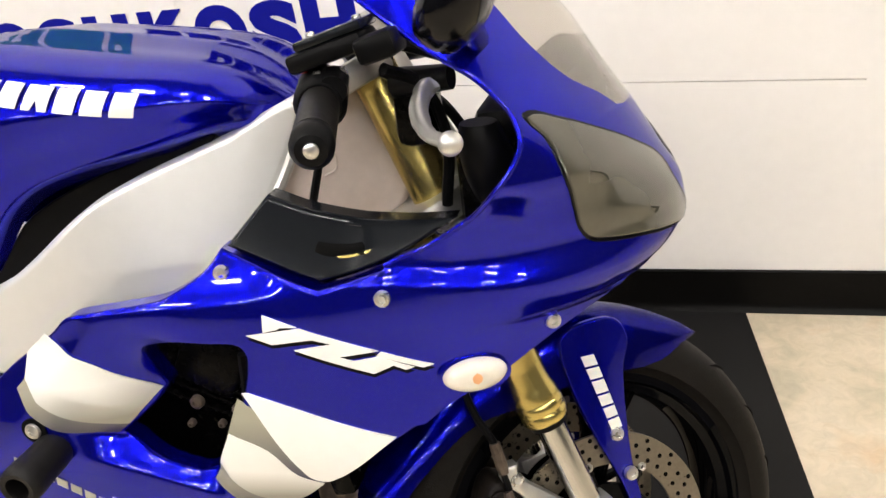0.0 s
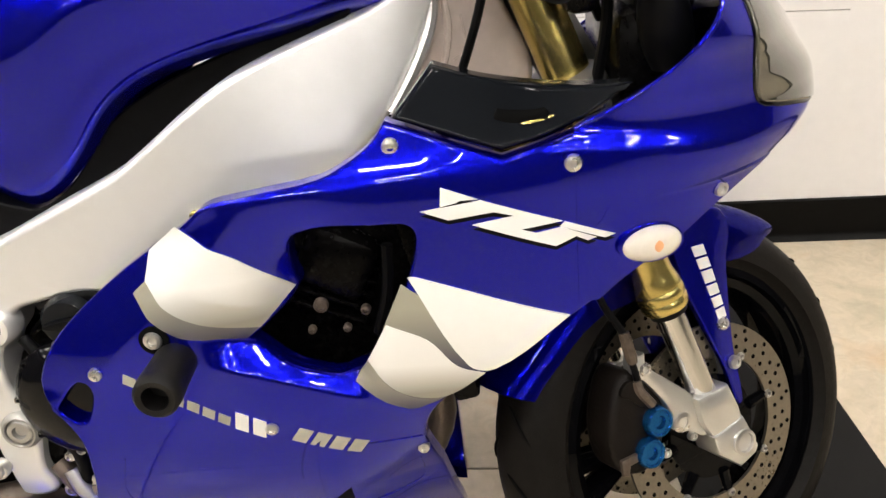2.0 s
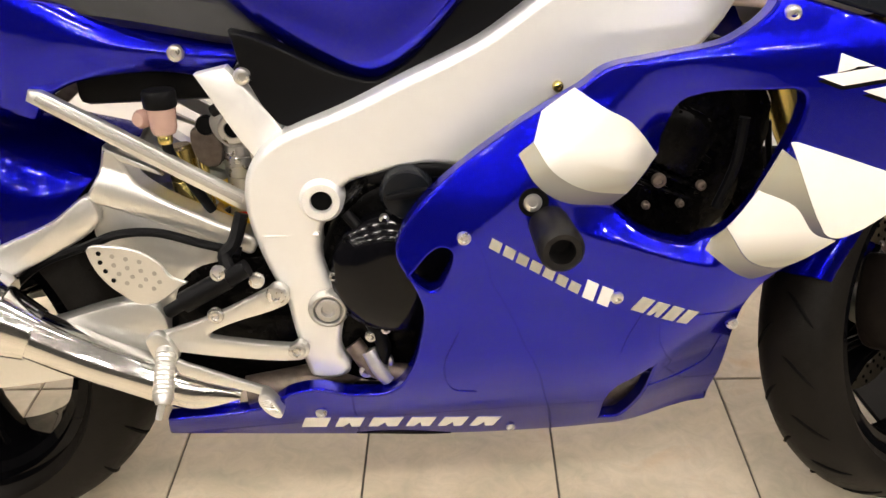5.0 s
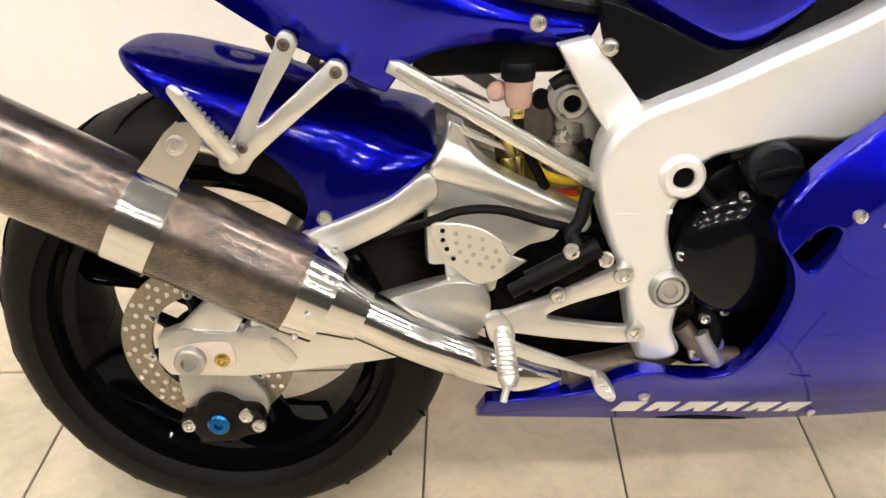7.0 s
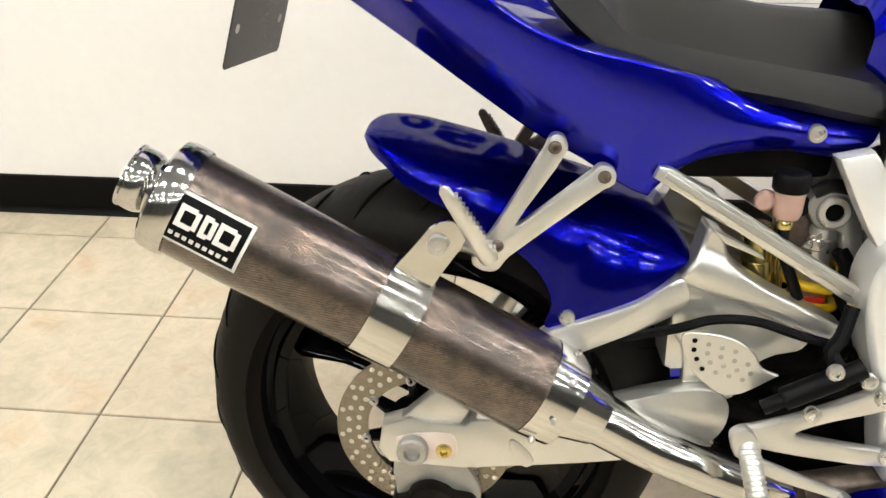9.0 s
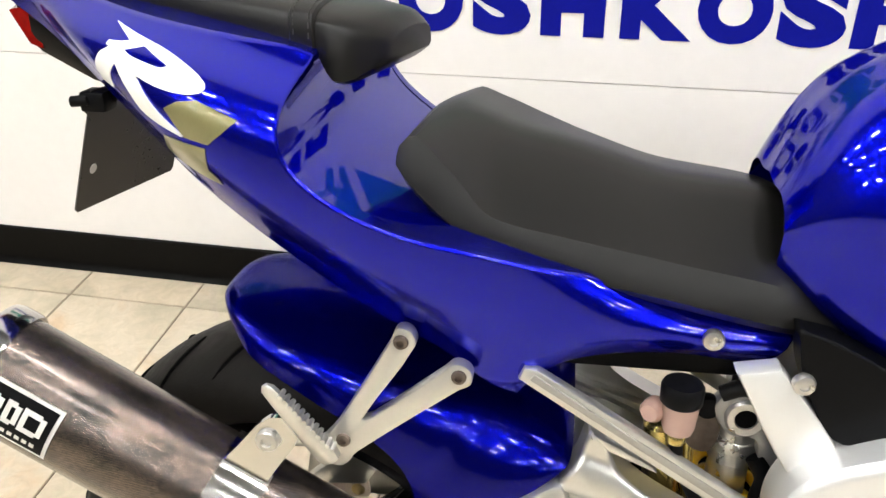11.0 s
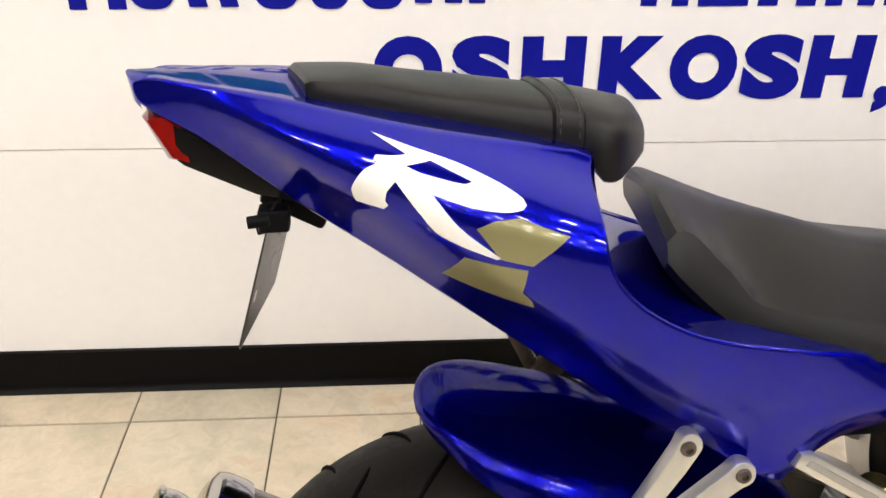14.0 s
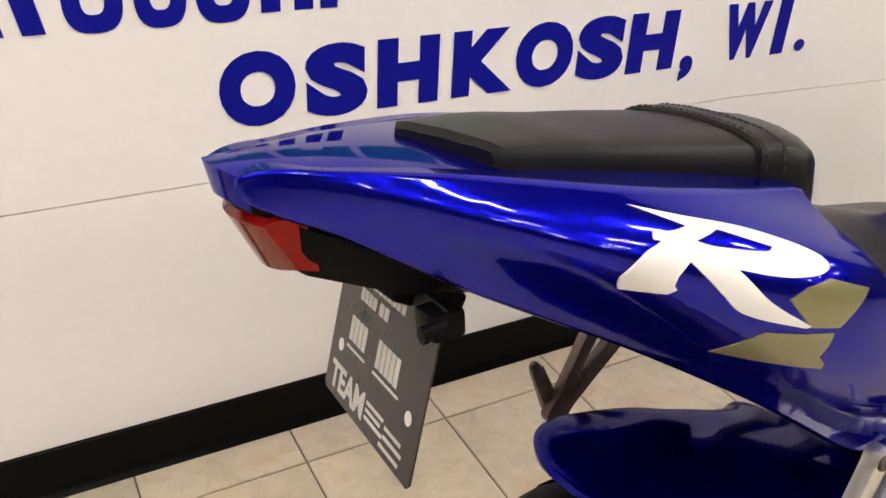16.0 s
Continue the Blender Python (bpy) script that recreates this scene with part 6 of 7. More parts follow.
PIL = [(-0.142, -0.016, 0.083, 0.941, 0.949, 0.951), (-0.136, -0.021, 0.090, 0.937, 0.952, 0.956), (-0.10, -0.031, 0.092, 0.931, 0.950, 0.956), (-0.05, -0.042, 0.087, 0.923, 0.942, 0.950), (0.04, -0.063, 0.074, 0.908, 0.930, 0.941),
       (0.066, -0.070, 0.069, 0.902, 0.927, 0.938), (0.084, -0.078, 0.064, 0.879, 0.921, 0.934), (0.092, -0.076, 0.060, 0.878, 0.918, 0.932), (0.112, -0.058, 0.054, 0.886, 0.912, 0.926), (0.126, -0.040, 0.046, 0.893, 0.906, 0.914)]
P_R, P_L, P_B, P_E, P_T = (interp([(q[0], q[i]) for q in PIL]) for i in range(1, 6))


def pillion_row(x, grow=0.0):
    """One ring of the pillion pad, from the lower right edge over the top."""
    r, l, zb, ze, zt = P_R(x) - grow, P_L(x) + grow, P_B(x) - grow, P_E(x) + grow, P_T(x) + grow
    mid, hw = (r + l) / 2, (l - r) / 2
    half = [(0.90, zb - 0.003), (1.0, zb), (1.0, zb + 0.35 * (ze - zb)), (0.985, ze - 0.004), (0.955, ze), (0.91, ze + 0.25 * (zt - ze)), (0.7, ze + 0.7 * (zt - ze)), (0.35, zt - 0.0008), (0.0, zt)]
    full = [(mid - hw * u, z) for u, z in half] + [(mid + hw * u, z) for u, z in reversed(half[:-1])]
    lead = -0.18 * (1 - min(1, (x + 0.142) / 0.12)) + 0.22 * min(1, max(0, (x - 0.05) / 0.05))
    return [Vector((x + lead * (y - r), y, z)) for y, z in full]


def pillion_seat():
    bm = bmesh.new()
    rings(bm, [pillion_row(-0.142 + 0.268 * k / 50) for k in range(51)])
    pil = part("pillion_seat", bm, VINYL, bike, "black vinyl pillion seat with a strap", angle=32)
    bm = bmesh.new()
    rings(bm, [pillion_row(0.044, 0.0005), pillion_row(0.046, 0.003), pillion_row(0.066, 0.003), pillion_row(0.068, 0.0005)], cap=False)
    strap = part("seat_strap", bm, VINYL, pil, "stitched black strap")
    for x in (0.049, 0.063):
        row = [p for p in pillion_row(x, 0.0036)[2:-2]]
        for a, b in zip(row, row[1:]):
            n = max(1, int((b - a).length / 0.006))
            for i in range(n):
                bm = bmesh.new()
                tube(bm, [a.lerp(b, (i + 0.15) / n), a.lerp(b, (i + 0.75) / n)], 0.0006, 5)
                part("stitch", bm, THREAD, strap)


rider_seat()
pillion_seat()

# -- subframe, side parts --
for sgn in (-1, 1):
    bm = bmesh.new()
    slab(bm, [(0.427, 0.655, 1), (0.462, 0.662, 1), (0.516, 0.592), (0.514, 0.572), (0.502, 0.556), (0.484, 0.556)], sgn * 0.118, sgn * 0.094, 0.004)
    part("subframe_strut", bm, SILVER, bike, "silver subframe strut")
    bm = bmesh.new()
    slab(bm, [(0.247, 0.636, 1), (0.252, 0.648, 1), (0.266, 0.645), (0.474, 0.514, 1), (0.472, 0.496, 1), (0.460, 0.500)], sgn * 0.122, sgn * 0.110, 0.003)
    rail = part("subframe_rail", bm, ALU, bike, "brushed aluminium subframe rail")
    bm = bmesh.new()
    slab(bm, [(0.257, 0.637, 1), (0.261, 0.642, 1), (0.464, 0.515, 1), (0.462, 0.507, 1)], sgn * 0.1235, sgn * 0.121, 0.001)
    part("rail_channel", bm, CAST, rail)
bm = bmesh.new()
turned(bm, [(0.009, 0.0), (0.0125, 0.002), (0.0145, 0.008), (0.0155, 0.028), (0.0160, 0.031)], (0.386, -0.112, 0.590), (0.02, 0, 1), 24)
res = part("brake_fluid_reservoir", bm, RESERV, bike, "translucent pinkish fluid reservoir with a black cap")
bm = bmesh.new()
turned(bm, [(0.0165, 0), (0.0182, 0.002), (0.0185, 0.016), (0.0165, 0.0195), (0, 0.020)], (0.386, -0.112, 0.6205), (0.02, 0, 1), 28)
part("reservoir_cap", bm, BLACKP, res)
bm = bmesh.new()
turned(bm, [(0.0085, -0.012), (0.0105, -0.008), (0.0105, 0.004), (0.0075, 0.009), (0, 0.010)], (0.364, -0.108, 0.608), (-0.5, -1, 0.1), 18)
part("reservoir_lug", bm, RESERV, res)
bm = bmesh.new()
turned(bm, [(0.0075, 0.0), (0.0085, 0.002), (0.0085, 0.008), (0.0070, 0.010)], (0.3855, -0.112, 0.580), (0.02, 0, 1), 16)
part("hose_clip", bm, GOLD, res)
bm = bmesh.new()
tube(bm, smooth3([(0.386, -0.112, 0.588), (0.387, -0.110, 0.570), (0.392, -0.10, 0.55), (0.42, -0.09, 0.49)]), 0.0062, 10)
part("reservoir_hose", bm, BLACKP, res)


def shock():
    """Rear shock: pierced upper clevis, banded silver body, yellow spring and a gold remote reservoir."""
    top, low = Vector((0.4525, -0.034, 0.565)), Vector((0.446, -0.034, 0.40))
    d = (low - top).normalized()
    bm = bmesh.new()
    turned(bm, [(0.0, 0.0), (0.020, 0.0), (0.0235, 0.004), (0.0235, 0.020), (0.0225, 0.0215), (0.0235, 0.023), (0.0235, 0.034), (0.0215, 0.036), (0.0215, 0.048), (0.0195, 0.050), (0.0195, 0.150), (0.0, 0.150)], top, d, 28)
    sh = part("rear_shock", bm, STEEL, bike, "rear shock absorber with a yellow spring", angle=30)
    bm = bmesh.new()
    pts = []
    side = d.cross(Vector((0, 1, 0))).normalized()
    for k in range(97):
        a = math.tau * 4.25 * k / 96 - 0.6
        pts.append(top + d * (0.056 + 0.100 * k / 96) + (side * math.cos(a) + Vector((0, 1, 0)) * math.sin(a)) * 0.0325)
    tube(bm, pts, 0.0058, 10)
    part("spring", bm, YELLOW, sh, "yellow coil spring")
    bm = bmesh.new()
    slab(bm, [(0.424, 0.586), (0.432, 0.602), (0.452, 0.607), (0.472, 0.600), (0.484, 0.570), (0.488, 0.520), (0.470, 0.535), (0.464, 0.556), (0.440, 0.560)], -0.066, -0.048, 0.005)
    clevis = part("shock_clevis", bm, CAST, sh, "cast clevis with a round eye")
    bm = bmesh.new()
    turned(bm, [(0.0185, -0.006), (0.0185, 0.003), (0.0165, 0.005), (0.0105, 0.005), (0.0095, 0.003)], (0.452, -0.066, 0.581), n=28)
    part("clevis_eye", bm, STEEL, clevis)
    bm = bmesh.new()
    turned(bm, [(0.0098, 0.0), (0.0098, 0.0035), (0, 0.0035)], (0.452, -0.066, 0.581), n=20)
    part("eye_hole", bm, HOLE, clevis)
    bm = bmesh.new()
    tube(bm, smooth3([(0.430, -0.060, 0.600), (0.447, -0.062, 0.609), (0.468, -0.060, 0.603), (0.482, -0.058, 0.588)]), 0.008, 10)
    part("rubber_cover", bm, SOFT, clevis)
    bm = bmesh.new()
    slab(bm, [(0.398, 0.575), (0.412, 0.582), (0.430, 0.576), (0.434, 0.548), (0.424, 0.532), (0.404, 0.540)], -0.058, -0.036, 0.005)
    link = part("linkage", bm, OILY_SHADED, sh, "oil-browned linkage casting")
    bm = bmesh.new()
    turned(bm, [(0.011, -0.008), (0.012, 0.0), (0.0105, 0.004), (0.004, 0.005), (0, 0.005)], (0.419, -0.060, 0.585), n=18)
    part("linkage_cap", bm, BLACKP, link)
    bm = bmesh.new()
    turned(bm, [(0.0, 0.0), (0.0135, 0.0), (0.0172, 0.004), (0.0176, 0.040), (0.0168, 0.0415), (0.0176, 0.043), (0.0176, 0.092), (0.0135, 0.098), (0.0, 0.098)], (0.381, -0.048, 0.560), Vector((0.075, 0, -1)), 26)
    part("gas_reservoir", bm, GOLD, sh, "gold remote reservoir", angle=30)
    bm = bmesh.new()
    tube(bm, [(0.4075, -0.050, 0.545), (0.411, -0.050, 0.470)], 0.0055, 12)
    part("gas_pipe", bm, GOLD, sh)
    bm = bmesh.new()
    block(bm, (0.438, -0.0560, 0.464), (0.464, -0.0535, 0.474), 0.001)
    part("label_tag", bm, REDTAG, sh, "red printed label")
    bm = bmesh.new()
    tube(bm, smooth3([(0.468, -0.060, 0.535), (0.478, -0.066, 0.515), (0.474, -0.070, 0.490), (0.484, -0.074, 0.468)]), 0.0095, 10)
    part("shock_hose", bm, BLACKP, sh)


shock()

# -- swingarm --
def swingarm():
    LOW = [(-0.037, 0.334, 1), (-0.042, 0.302, 1), (-0.030, 0.284, 1), (0.058, 0.277, 1), (0.232, 0.292), (0.320, 0.312), (0.346, 0.330), (0.354, 0.363), (0.340, 0.386), (0.301, 0.389), (0.216, 0.368), (0.148, 0.350), (0.066, 0.343, 1), (0.060, 0.336, 1), (0.020, 0.340), (-0.005, 0.345, 1)]
    arm = None
    for sgn in (-1, 1):
        bm = bmesh.new()
        slab(bm, LOW, sgn * 0.122 + (0.05 if sgn > 0 else 0), sgn * 0.094 + (0.05 if sgn > 0 else 0), 0.003)
        a = part("swingarm", bm, ALU, bike, "silver truss swingarm") if arm is None else part("arm_beam", bm, ALU, arm)
        arm = arm or a
        bm = bmesh.new()
        slab(bm, [(0.10, 0.345), (0.07, 0.345), (0.110, 0.415), (0.137, 0.451), (0.182, 0.470), (0.243, 0.495), (0.283, 0.523), (0.292, 0.520), (0.297, 0.494), (0.269, 0.470), (0.201, 0.437), (0.142, 0.408)], sgn * 0.118, sgn * 0.098, 0.005)
        part("arm_arch", bm, ALU, arm)
        # rounded brace, the tab above it and the plate that fills the arm below it
        shell("arm_brace", [(0.312, 0.578, 1), (0.328, 0.570, 1), (0.335, 0.549), (0.343, 0.536), (0.368, 0.517), (0.407, 0.495), (0.455, 0.470), (0.470, 0.458), (0.462, 0.440), (0.443, 0.450), (0.391, 0.472), (0.336, 0.496),
                            (0.287, 0.514, 1), (0.289, 0.526), (0.303, 0.548)], lambda x, z: 0.116 - 9 * min(0.03, max(0.0, z - (0.512 - 0.42 * (x - 0.34)))) ** 2 - 9 * min(0.03, max(0.0, (0.512 - 0.42 * (x - 0.34)) - z)) ** 2, ALU, arm, sgn,
              thick=0.03, roll=0.005, grid=0.006, label="brushed aluminium swingarm brace")
        bm = bmesh.new()
        slab(bm, [(0.316, 0.576, 1), (0.369, 0.548, 1), (0.374, 0.541, 1), (0.330, 0.560, 1)], sgn * 0.108, sgn * 0.098, 0.002)
        part("brace_tab", bm, ALU, arm)
        bm = bmesh.new()
        slab(bm, [(0.286, 0.519, 1), (0.450, 0.462, 1), (0.424, 0.425), (0.386, 0.376), (0.341, 0.366), (0.303, 0.378, 1), (0.299, 0.429), (0.284, 0.461)], sgn * 0.104, sgn * 0.088, 0.004)
        part("arm_gusset", bm, ALU, arm)
        # black slab added for the shade behind the footrest bracket
        bm = bmesh.new()
        slab(bm, [(0.36, 0.275), (0.36, 0.385), (0.40, 0.43), (0.50, 0.43), (0.56, 0.40), (0.56, 0.28), (0.45, 0.26)], sgn * 0.105, sgn * 0.06, 0.006)
        part("pivot_shroud", bm, ENGINE, arm)
        bm = bmesh.new()
        slab(bm, [(-0.036, 0.322, 1), (0.020, 0.374, 1), (0.032, 0.377), (0.064, 0.352, 1), (0.050, 0.330, 1)], sgn * 0.116, sgn * 0.098, 0.003)
        part("arm_wedge", bm, ALU, arm)
        # chain adjuster window and axle nut
        bm = bmesh.new()
        slab(bm, [(-0.020, 0.290, 1), (-0.020, 0.320, 1), (0.000, 0.3255), (0.040, 0.3265), (0.047, 0.320), (0.0495, 0.298), (0.044, 0.291)], sgn * 0.1235, sgn * 0.120, 0.001)
        part("adjuster_block", bm, PALECAST, arm)
        bm = bmesh.new()
        turned(bm, [(0.0185, 0), (0.0185, 0.012), (0.016, 0.0145), (0.010, 0.0145), (0.009, 0.006), (0, 0.006)], (-0.002, sgn * 0.122, 0.306), (0, sgn, 0), 12)
        part("axle_nut", bm, CAST, arm)
        screw("adjuster_bolt", 0.034, sgn * 0.124, 0.303, 0.0095, arm, GOLD, axis=(0, sgn, 0))
    bm = bmesh.new()
    block(bm, (0.28, -0.10, 0.40), (0.36, 0.10, 0.47), 0.01)
    part("arm_bridge", bm, ALU, arm)
    # caliper bracket and caliper under the axle
    bm = bmesh.new()
    slab(bm, [(-0.02, 0.288), (0.035, 0.288), (0.075, 0.24), (0.072, 0.205), (0.04, 0.195), (-0.015, 0.195), (-0.024, 0.22)], -0.104, -0.092, 0.003)
    part("caliper_bracket", bm, CAST, arm)
    bm = bmesh.new()
    slab(bm, [(-0.030, 0.205), (-0.026, 0.222), (-0.012, 0.228), (-0.004, 0.240), (0.016, 0.247), (0.036, 0.240), (0.046, 0.232), (0.066, 0.228), (0.074, 0.214), (0.068, 0.194), (0.050, 0.190), (0.036, 0.183, 1), (-0.008, 0.183, 1), (-0.014, 0.198)], -0.122, -0.062, 0.007)
    rc = part("rear_caliper", bm, CALIPER, bike, "black rear brake caliper with a blue plug")
    bm = bmesh.new()
    turned(bm, [(0.0138, 0), (0.0138, 0.005), (0.0116, 0.007), (0.006, 0.007), (0.005, 0.003), (0, 0.003)], (0.018, -0.121, 0.212), n=24)
    part("piston_plug", bm, BLUEBOLT, rc, "blue anodised plug")
    for x, z in ((-0.019, 0.211), (0.052, 0.221), (0.066, 0.206)):
        screw("bolt", x, -0.122, z, 0.009, rc)
    # brake hose over the arm
    bm = bmesh.new()
    tube(bm, smooth3([(0.455, -0.128, 0.452), (0.415, -0.128, 0.463), (0.365, -0.128, 0.480), (0.321, -0.128, 0.481), (0.285, -0.126, 0.469), (0.20, -0.100, 0.430), (0.12, -0.080, 0.35), (0.09, -0.080, 0.26)]), 0.0055, 8)
    part("brake_hose", bm, BLACKP, arm, "black rear brake hose")


swingarm()


def hugger():
    st = [((-0.060, 0.646), (-0.058, 0.643), 0.018), ((-0.054, 0.654), (-0.049, 0.637), 0.046), ((-0.036, 0.657), (-0.030, 0.629), 0.076), ((0.0, 0.651), (-0.003, 0.613), 0.100), ((0.05, 0.637), (0.050, 0.586), 0.114), ((0.109, 0.620), (0.099, 0.559), 0.120),
          ((0.15, 0.606), (0.136, 0.526), 0.121), ((0.19, 0.594), (0.152, 0.490), 0.122), ((0.22, 0.585), (0.146, 0.460), 0.122), ((0.25, 0.575), (0.188, 0.463), 0.122), ((0.275, 0.566), (0.240, 0.490), 0.122), ((0.292, 0.556), (0.275, 0.520), 0.122), ((0.300, 0.545), (0.290, 0.535), 0.120)]
    top = smooth3([(t[0], 0, t[1]) for t, _, _ in st], 4)
    low = smooth3([(l[0], 0, l[1]) for _, l, _ in st], 4)
    wid = smooth3([(w, 0, 0) for _, _, w in st], 4)
    bm = bmesh.new()
    rows = []
    for t, l, w in zip(top, low, wid):
        row = []
        for i in range(29):
            ph = math.pi * i / 28
            c, s = math.cos(ph), math.sin(ph)
            q = l + (t - l) * abs(s) ** 0.6
            row.append(Vector((q.x, 0.012 - w.x * math.copysign(abs(c) ** 0.52, c), q.z)))
        rows.append(row)
    rings(bm, rows, closed=False)
    bmesh.ops.solidify(bm, geom=bm.faces[:], thickness=0.003)
    h = part("rear_hugger", bm, BLUE, bike, "glossy blue rear wheel hugger")
    screw("screw", 0.169, -0.112, 0.473, 0.009, h)


hugger()

# -- exhaust --
def exhaust():
    a, b = Vector((-0.232, -0.140, 0.6165)), Vector((0.145, -0.140, 0.399))
    d = (b - a).normalized()
    ln = (b - a).length
    s = d.cross(Vector((0, 1, 0))).normalized()

    def sleeve(t0, t1, r0, r1, material, name, parent, label="", n=40, steps=6):
        bm = bmesh.new()
        rows = []
        for k in range(steps + 1):
            t = t0 + (t1 - t0) * k / steps
            r = r0 + (r1 - r0) * k / steps
            rows.append([a + d * t + s * r * math.cos(q) + Vector((0, 0.92 * r * math.sin(q), 0)) for q in [math.tau * i / n for i in range(n)]])
        rings(bm, rows)
        return part(name, bm, material, parent, label)

    muf = sleeve(0.0, ln, 0.0570, 0.0570, CARBON, "silencer", bike, "worn brown carbon exhaust silencer with chrome ends")
    bm = bmesh.new()
    turned(bm, [(0.0585, -0.010), (0.0595, -0.006), (0.0595, 0.010), (0.0575, 0.016), (0.050, 0.0195), (0.036, 0.021), (0.0, 0.021)], a, -d, 44)
    part("end_cap", bm, SATIN, muf, "chrome end cap")
    sleeve(ln - 0.012, ln + 0.026, 0.0585, 0.0550, CHROME, "front_band", muf, "chrome band")
    sleeve(ln + 0.026, ln + 0.070, 0.0440, 0.0330, CHROME, "inlet_cone", muf, "chrome inlet cone")
    bm = bmesh.new()
    turned(bm, [(0.030, -0.01), (0.0270, 0.003), (0.0270, 0.007), (0.0305, 0.010), (0.0330, 0.015), (0.0338, 0.022), (0.0332, 0.029), (0.0328, 0.031), (0.0342, 0.0325), (0.0338, 0.035), (0.0310, 0.0345), (0.0295, 0.026), (0.028, 0.0), (0, 0.0)], a - d * 0.018, -d, 36)
    part("outlet", bm, SATIN, muf, "polished chrome outlet tip")
    for k in range(8):
        q = math.tau * k / 8
        for t in (ln + 0.008,):
            p = a + d * t + s * 0.0585 * math.cos(q) + Vector((0, 0.0538 * math.sin(q), 0))
            screw("rivet", p.x, p.y, p.z, 0.0035, muf, axis=tuple(s * math.cos(q) + Vector((0, math.sin(q), 0))), cup=False)
    # maker's badge as plain bars
    bm = bmesh.new()
    def on(t, q, o=0.0):
        r = 0.0570 + o
        return a + d * t + s * r * math.cos(q) + Vector((0, 0.92 * r * math.sin(q), 0))
    sg = 1 if s.z > 0 else -1
    def curved(t0, t1, q0, q1, o, material, name):
        bm = bmesh.new()
        lo = [[on(t0 + (t1 - t0) * i / 3, q0 + (q1 - q0) * j / 8, o) for j in range(9)] for i in range(4)]
        under = [[on(t0 + (t1 - t0) * i / 3, q0 + (q1 - q0) * j / 8, o - 0.001) for j in range(9)] for i in range(4)]
        rings(bm, lo, closed=False)
        edge = [(x, y) for x, y in zip(lo[0], under[0])], [(x, y) for x, y in zip(lo[-1], under[-1])]
        rings(bm, [[p for p, _ in edge[0]], [p for _, p in edge[0]]], closed=False)
        return part(name, bm, material, muf)
    base = -math.pi / 2
    up = 1 if sg > 0 else -1
    def ang(v):
        return base + up * v
    curved(0.0025, 0.0855, ang(-0.33), ang(0.63), 0.0012, PLATEW, "badge_border")
    curved(0.006, 0.082, ang(-0.27), ang(0.57), 0.0018, BLACKP, "badge")
    for t0, t1 in ((0.013, 0.030), (0.038, 0.047), (0.054, 0.071)):
        curved(t0, t0 + 0.005, ang(0.02), ang(0.42), 0.0024, PLATEW, "badge_mark")
        curved(t0, t1, ang(0.33), ang(0.42), 0.0024, PLATEW, "badge_mark")
        curved(t0, t1, ang(0.02), ang(0.11), 0.0024, PLATEW, "badge_mark")
        curved(t1, t1 + 0.005, ang(0.06), ang(0.38), 0.0024, PLATEW, "badge_mark")
    for k in range(9):
        curved(0.012 + 0.0072 * k, 0.0165 + 0.0072 * k, ang(-0.17), ang(-0.09), 0.0024, PLATEW, "badge_mark")
    # clamp and hanger
    sleeve(0.222, 0.269, 0.0600, 0.0600, CHROME, "clamp_band", muf, "chrome hanger clamp", steps=2)
    bm = bmesh.new()
    c = a + d * 0.245 + s * sg * 0.058
    up_v = s * sg
    loops = []
    for t, w in ((-0.006, 0.022), (0.02, 0.020), (0.045, 0.019), (0.058, 0.015), (0.064, 0.006)):
        p = c + up_v * t + Vector((0.010 * t / 0.06, -0.018, 0))
        loops.append([p + d * w + Vector((0, 0.003, 0)), p + d * w - Vector((0, 0.003, 0)), p - d * w - Vector((0, 0.003, 0)), p - d * w + Vector((0, 0.003, 0))])
    rings(bm, loops)
    han = part("hanger", bm, CHROME, muf, "chrome hanger tab")
    screw("bolt", 0.032, -0.163, 0.579, 0.0105, han)
    # link pipe
    bm = bmesh.new()
    pts = smooth3([b + d * 0.05, b + d * 0.12, (0.30, -0.142, 0.315), (0.37, -0.140, 0.283), (0.43, -0.132, 0.262)], 6)
    tube(bm, pts, [0.030 - 0.004 * i / (len(pts) - 1) - 0.010 * max(0, i / (len(pts) - 1) - 0.8) * 5 for i in range(len(pts))], 24)
    lp = part("link_pipe", bm, CHROME, bike, "polished chrome link pipe")
    bm = bmesh.new()
    slab(bm, [(0.108, 0.366), (0.118, 0.362), (0.134, 0.340), (0.126, 0.332), (0.112, 0.345)], -0.19, -0.186, 0.001)
    part("spring_hook", bm, STEEL, lp)


exhaust()

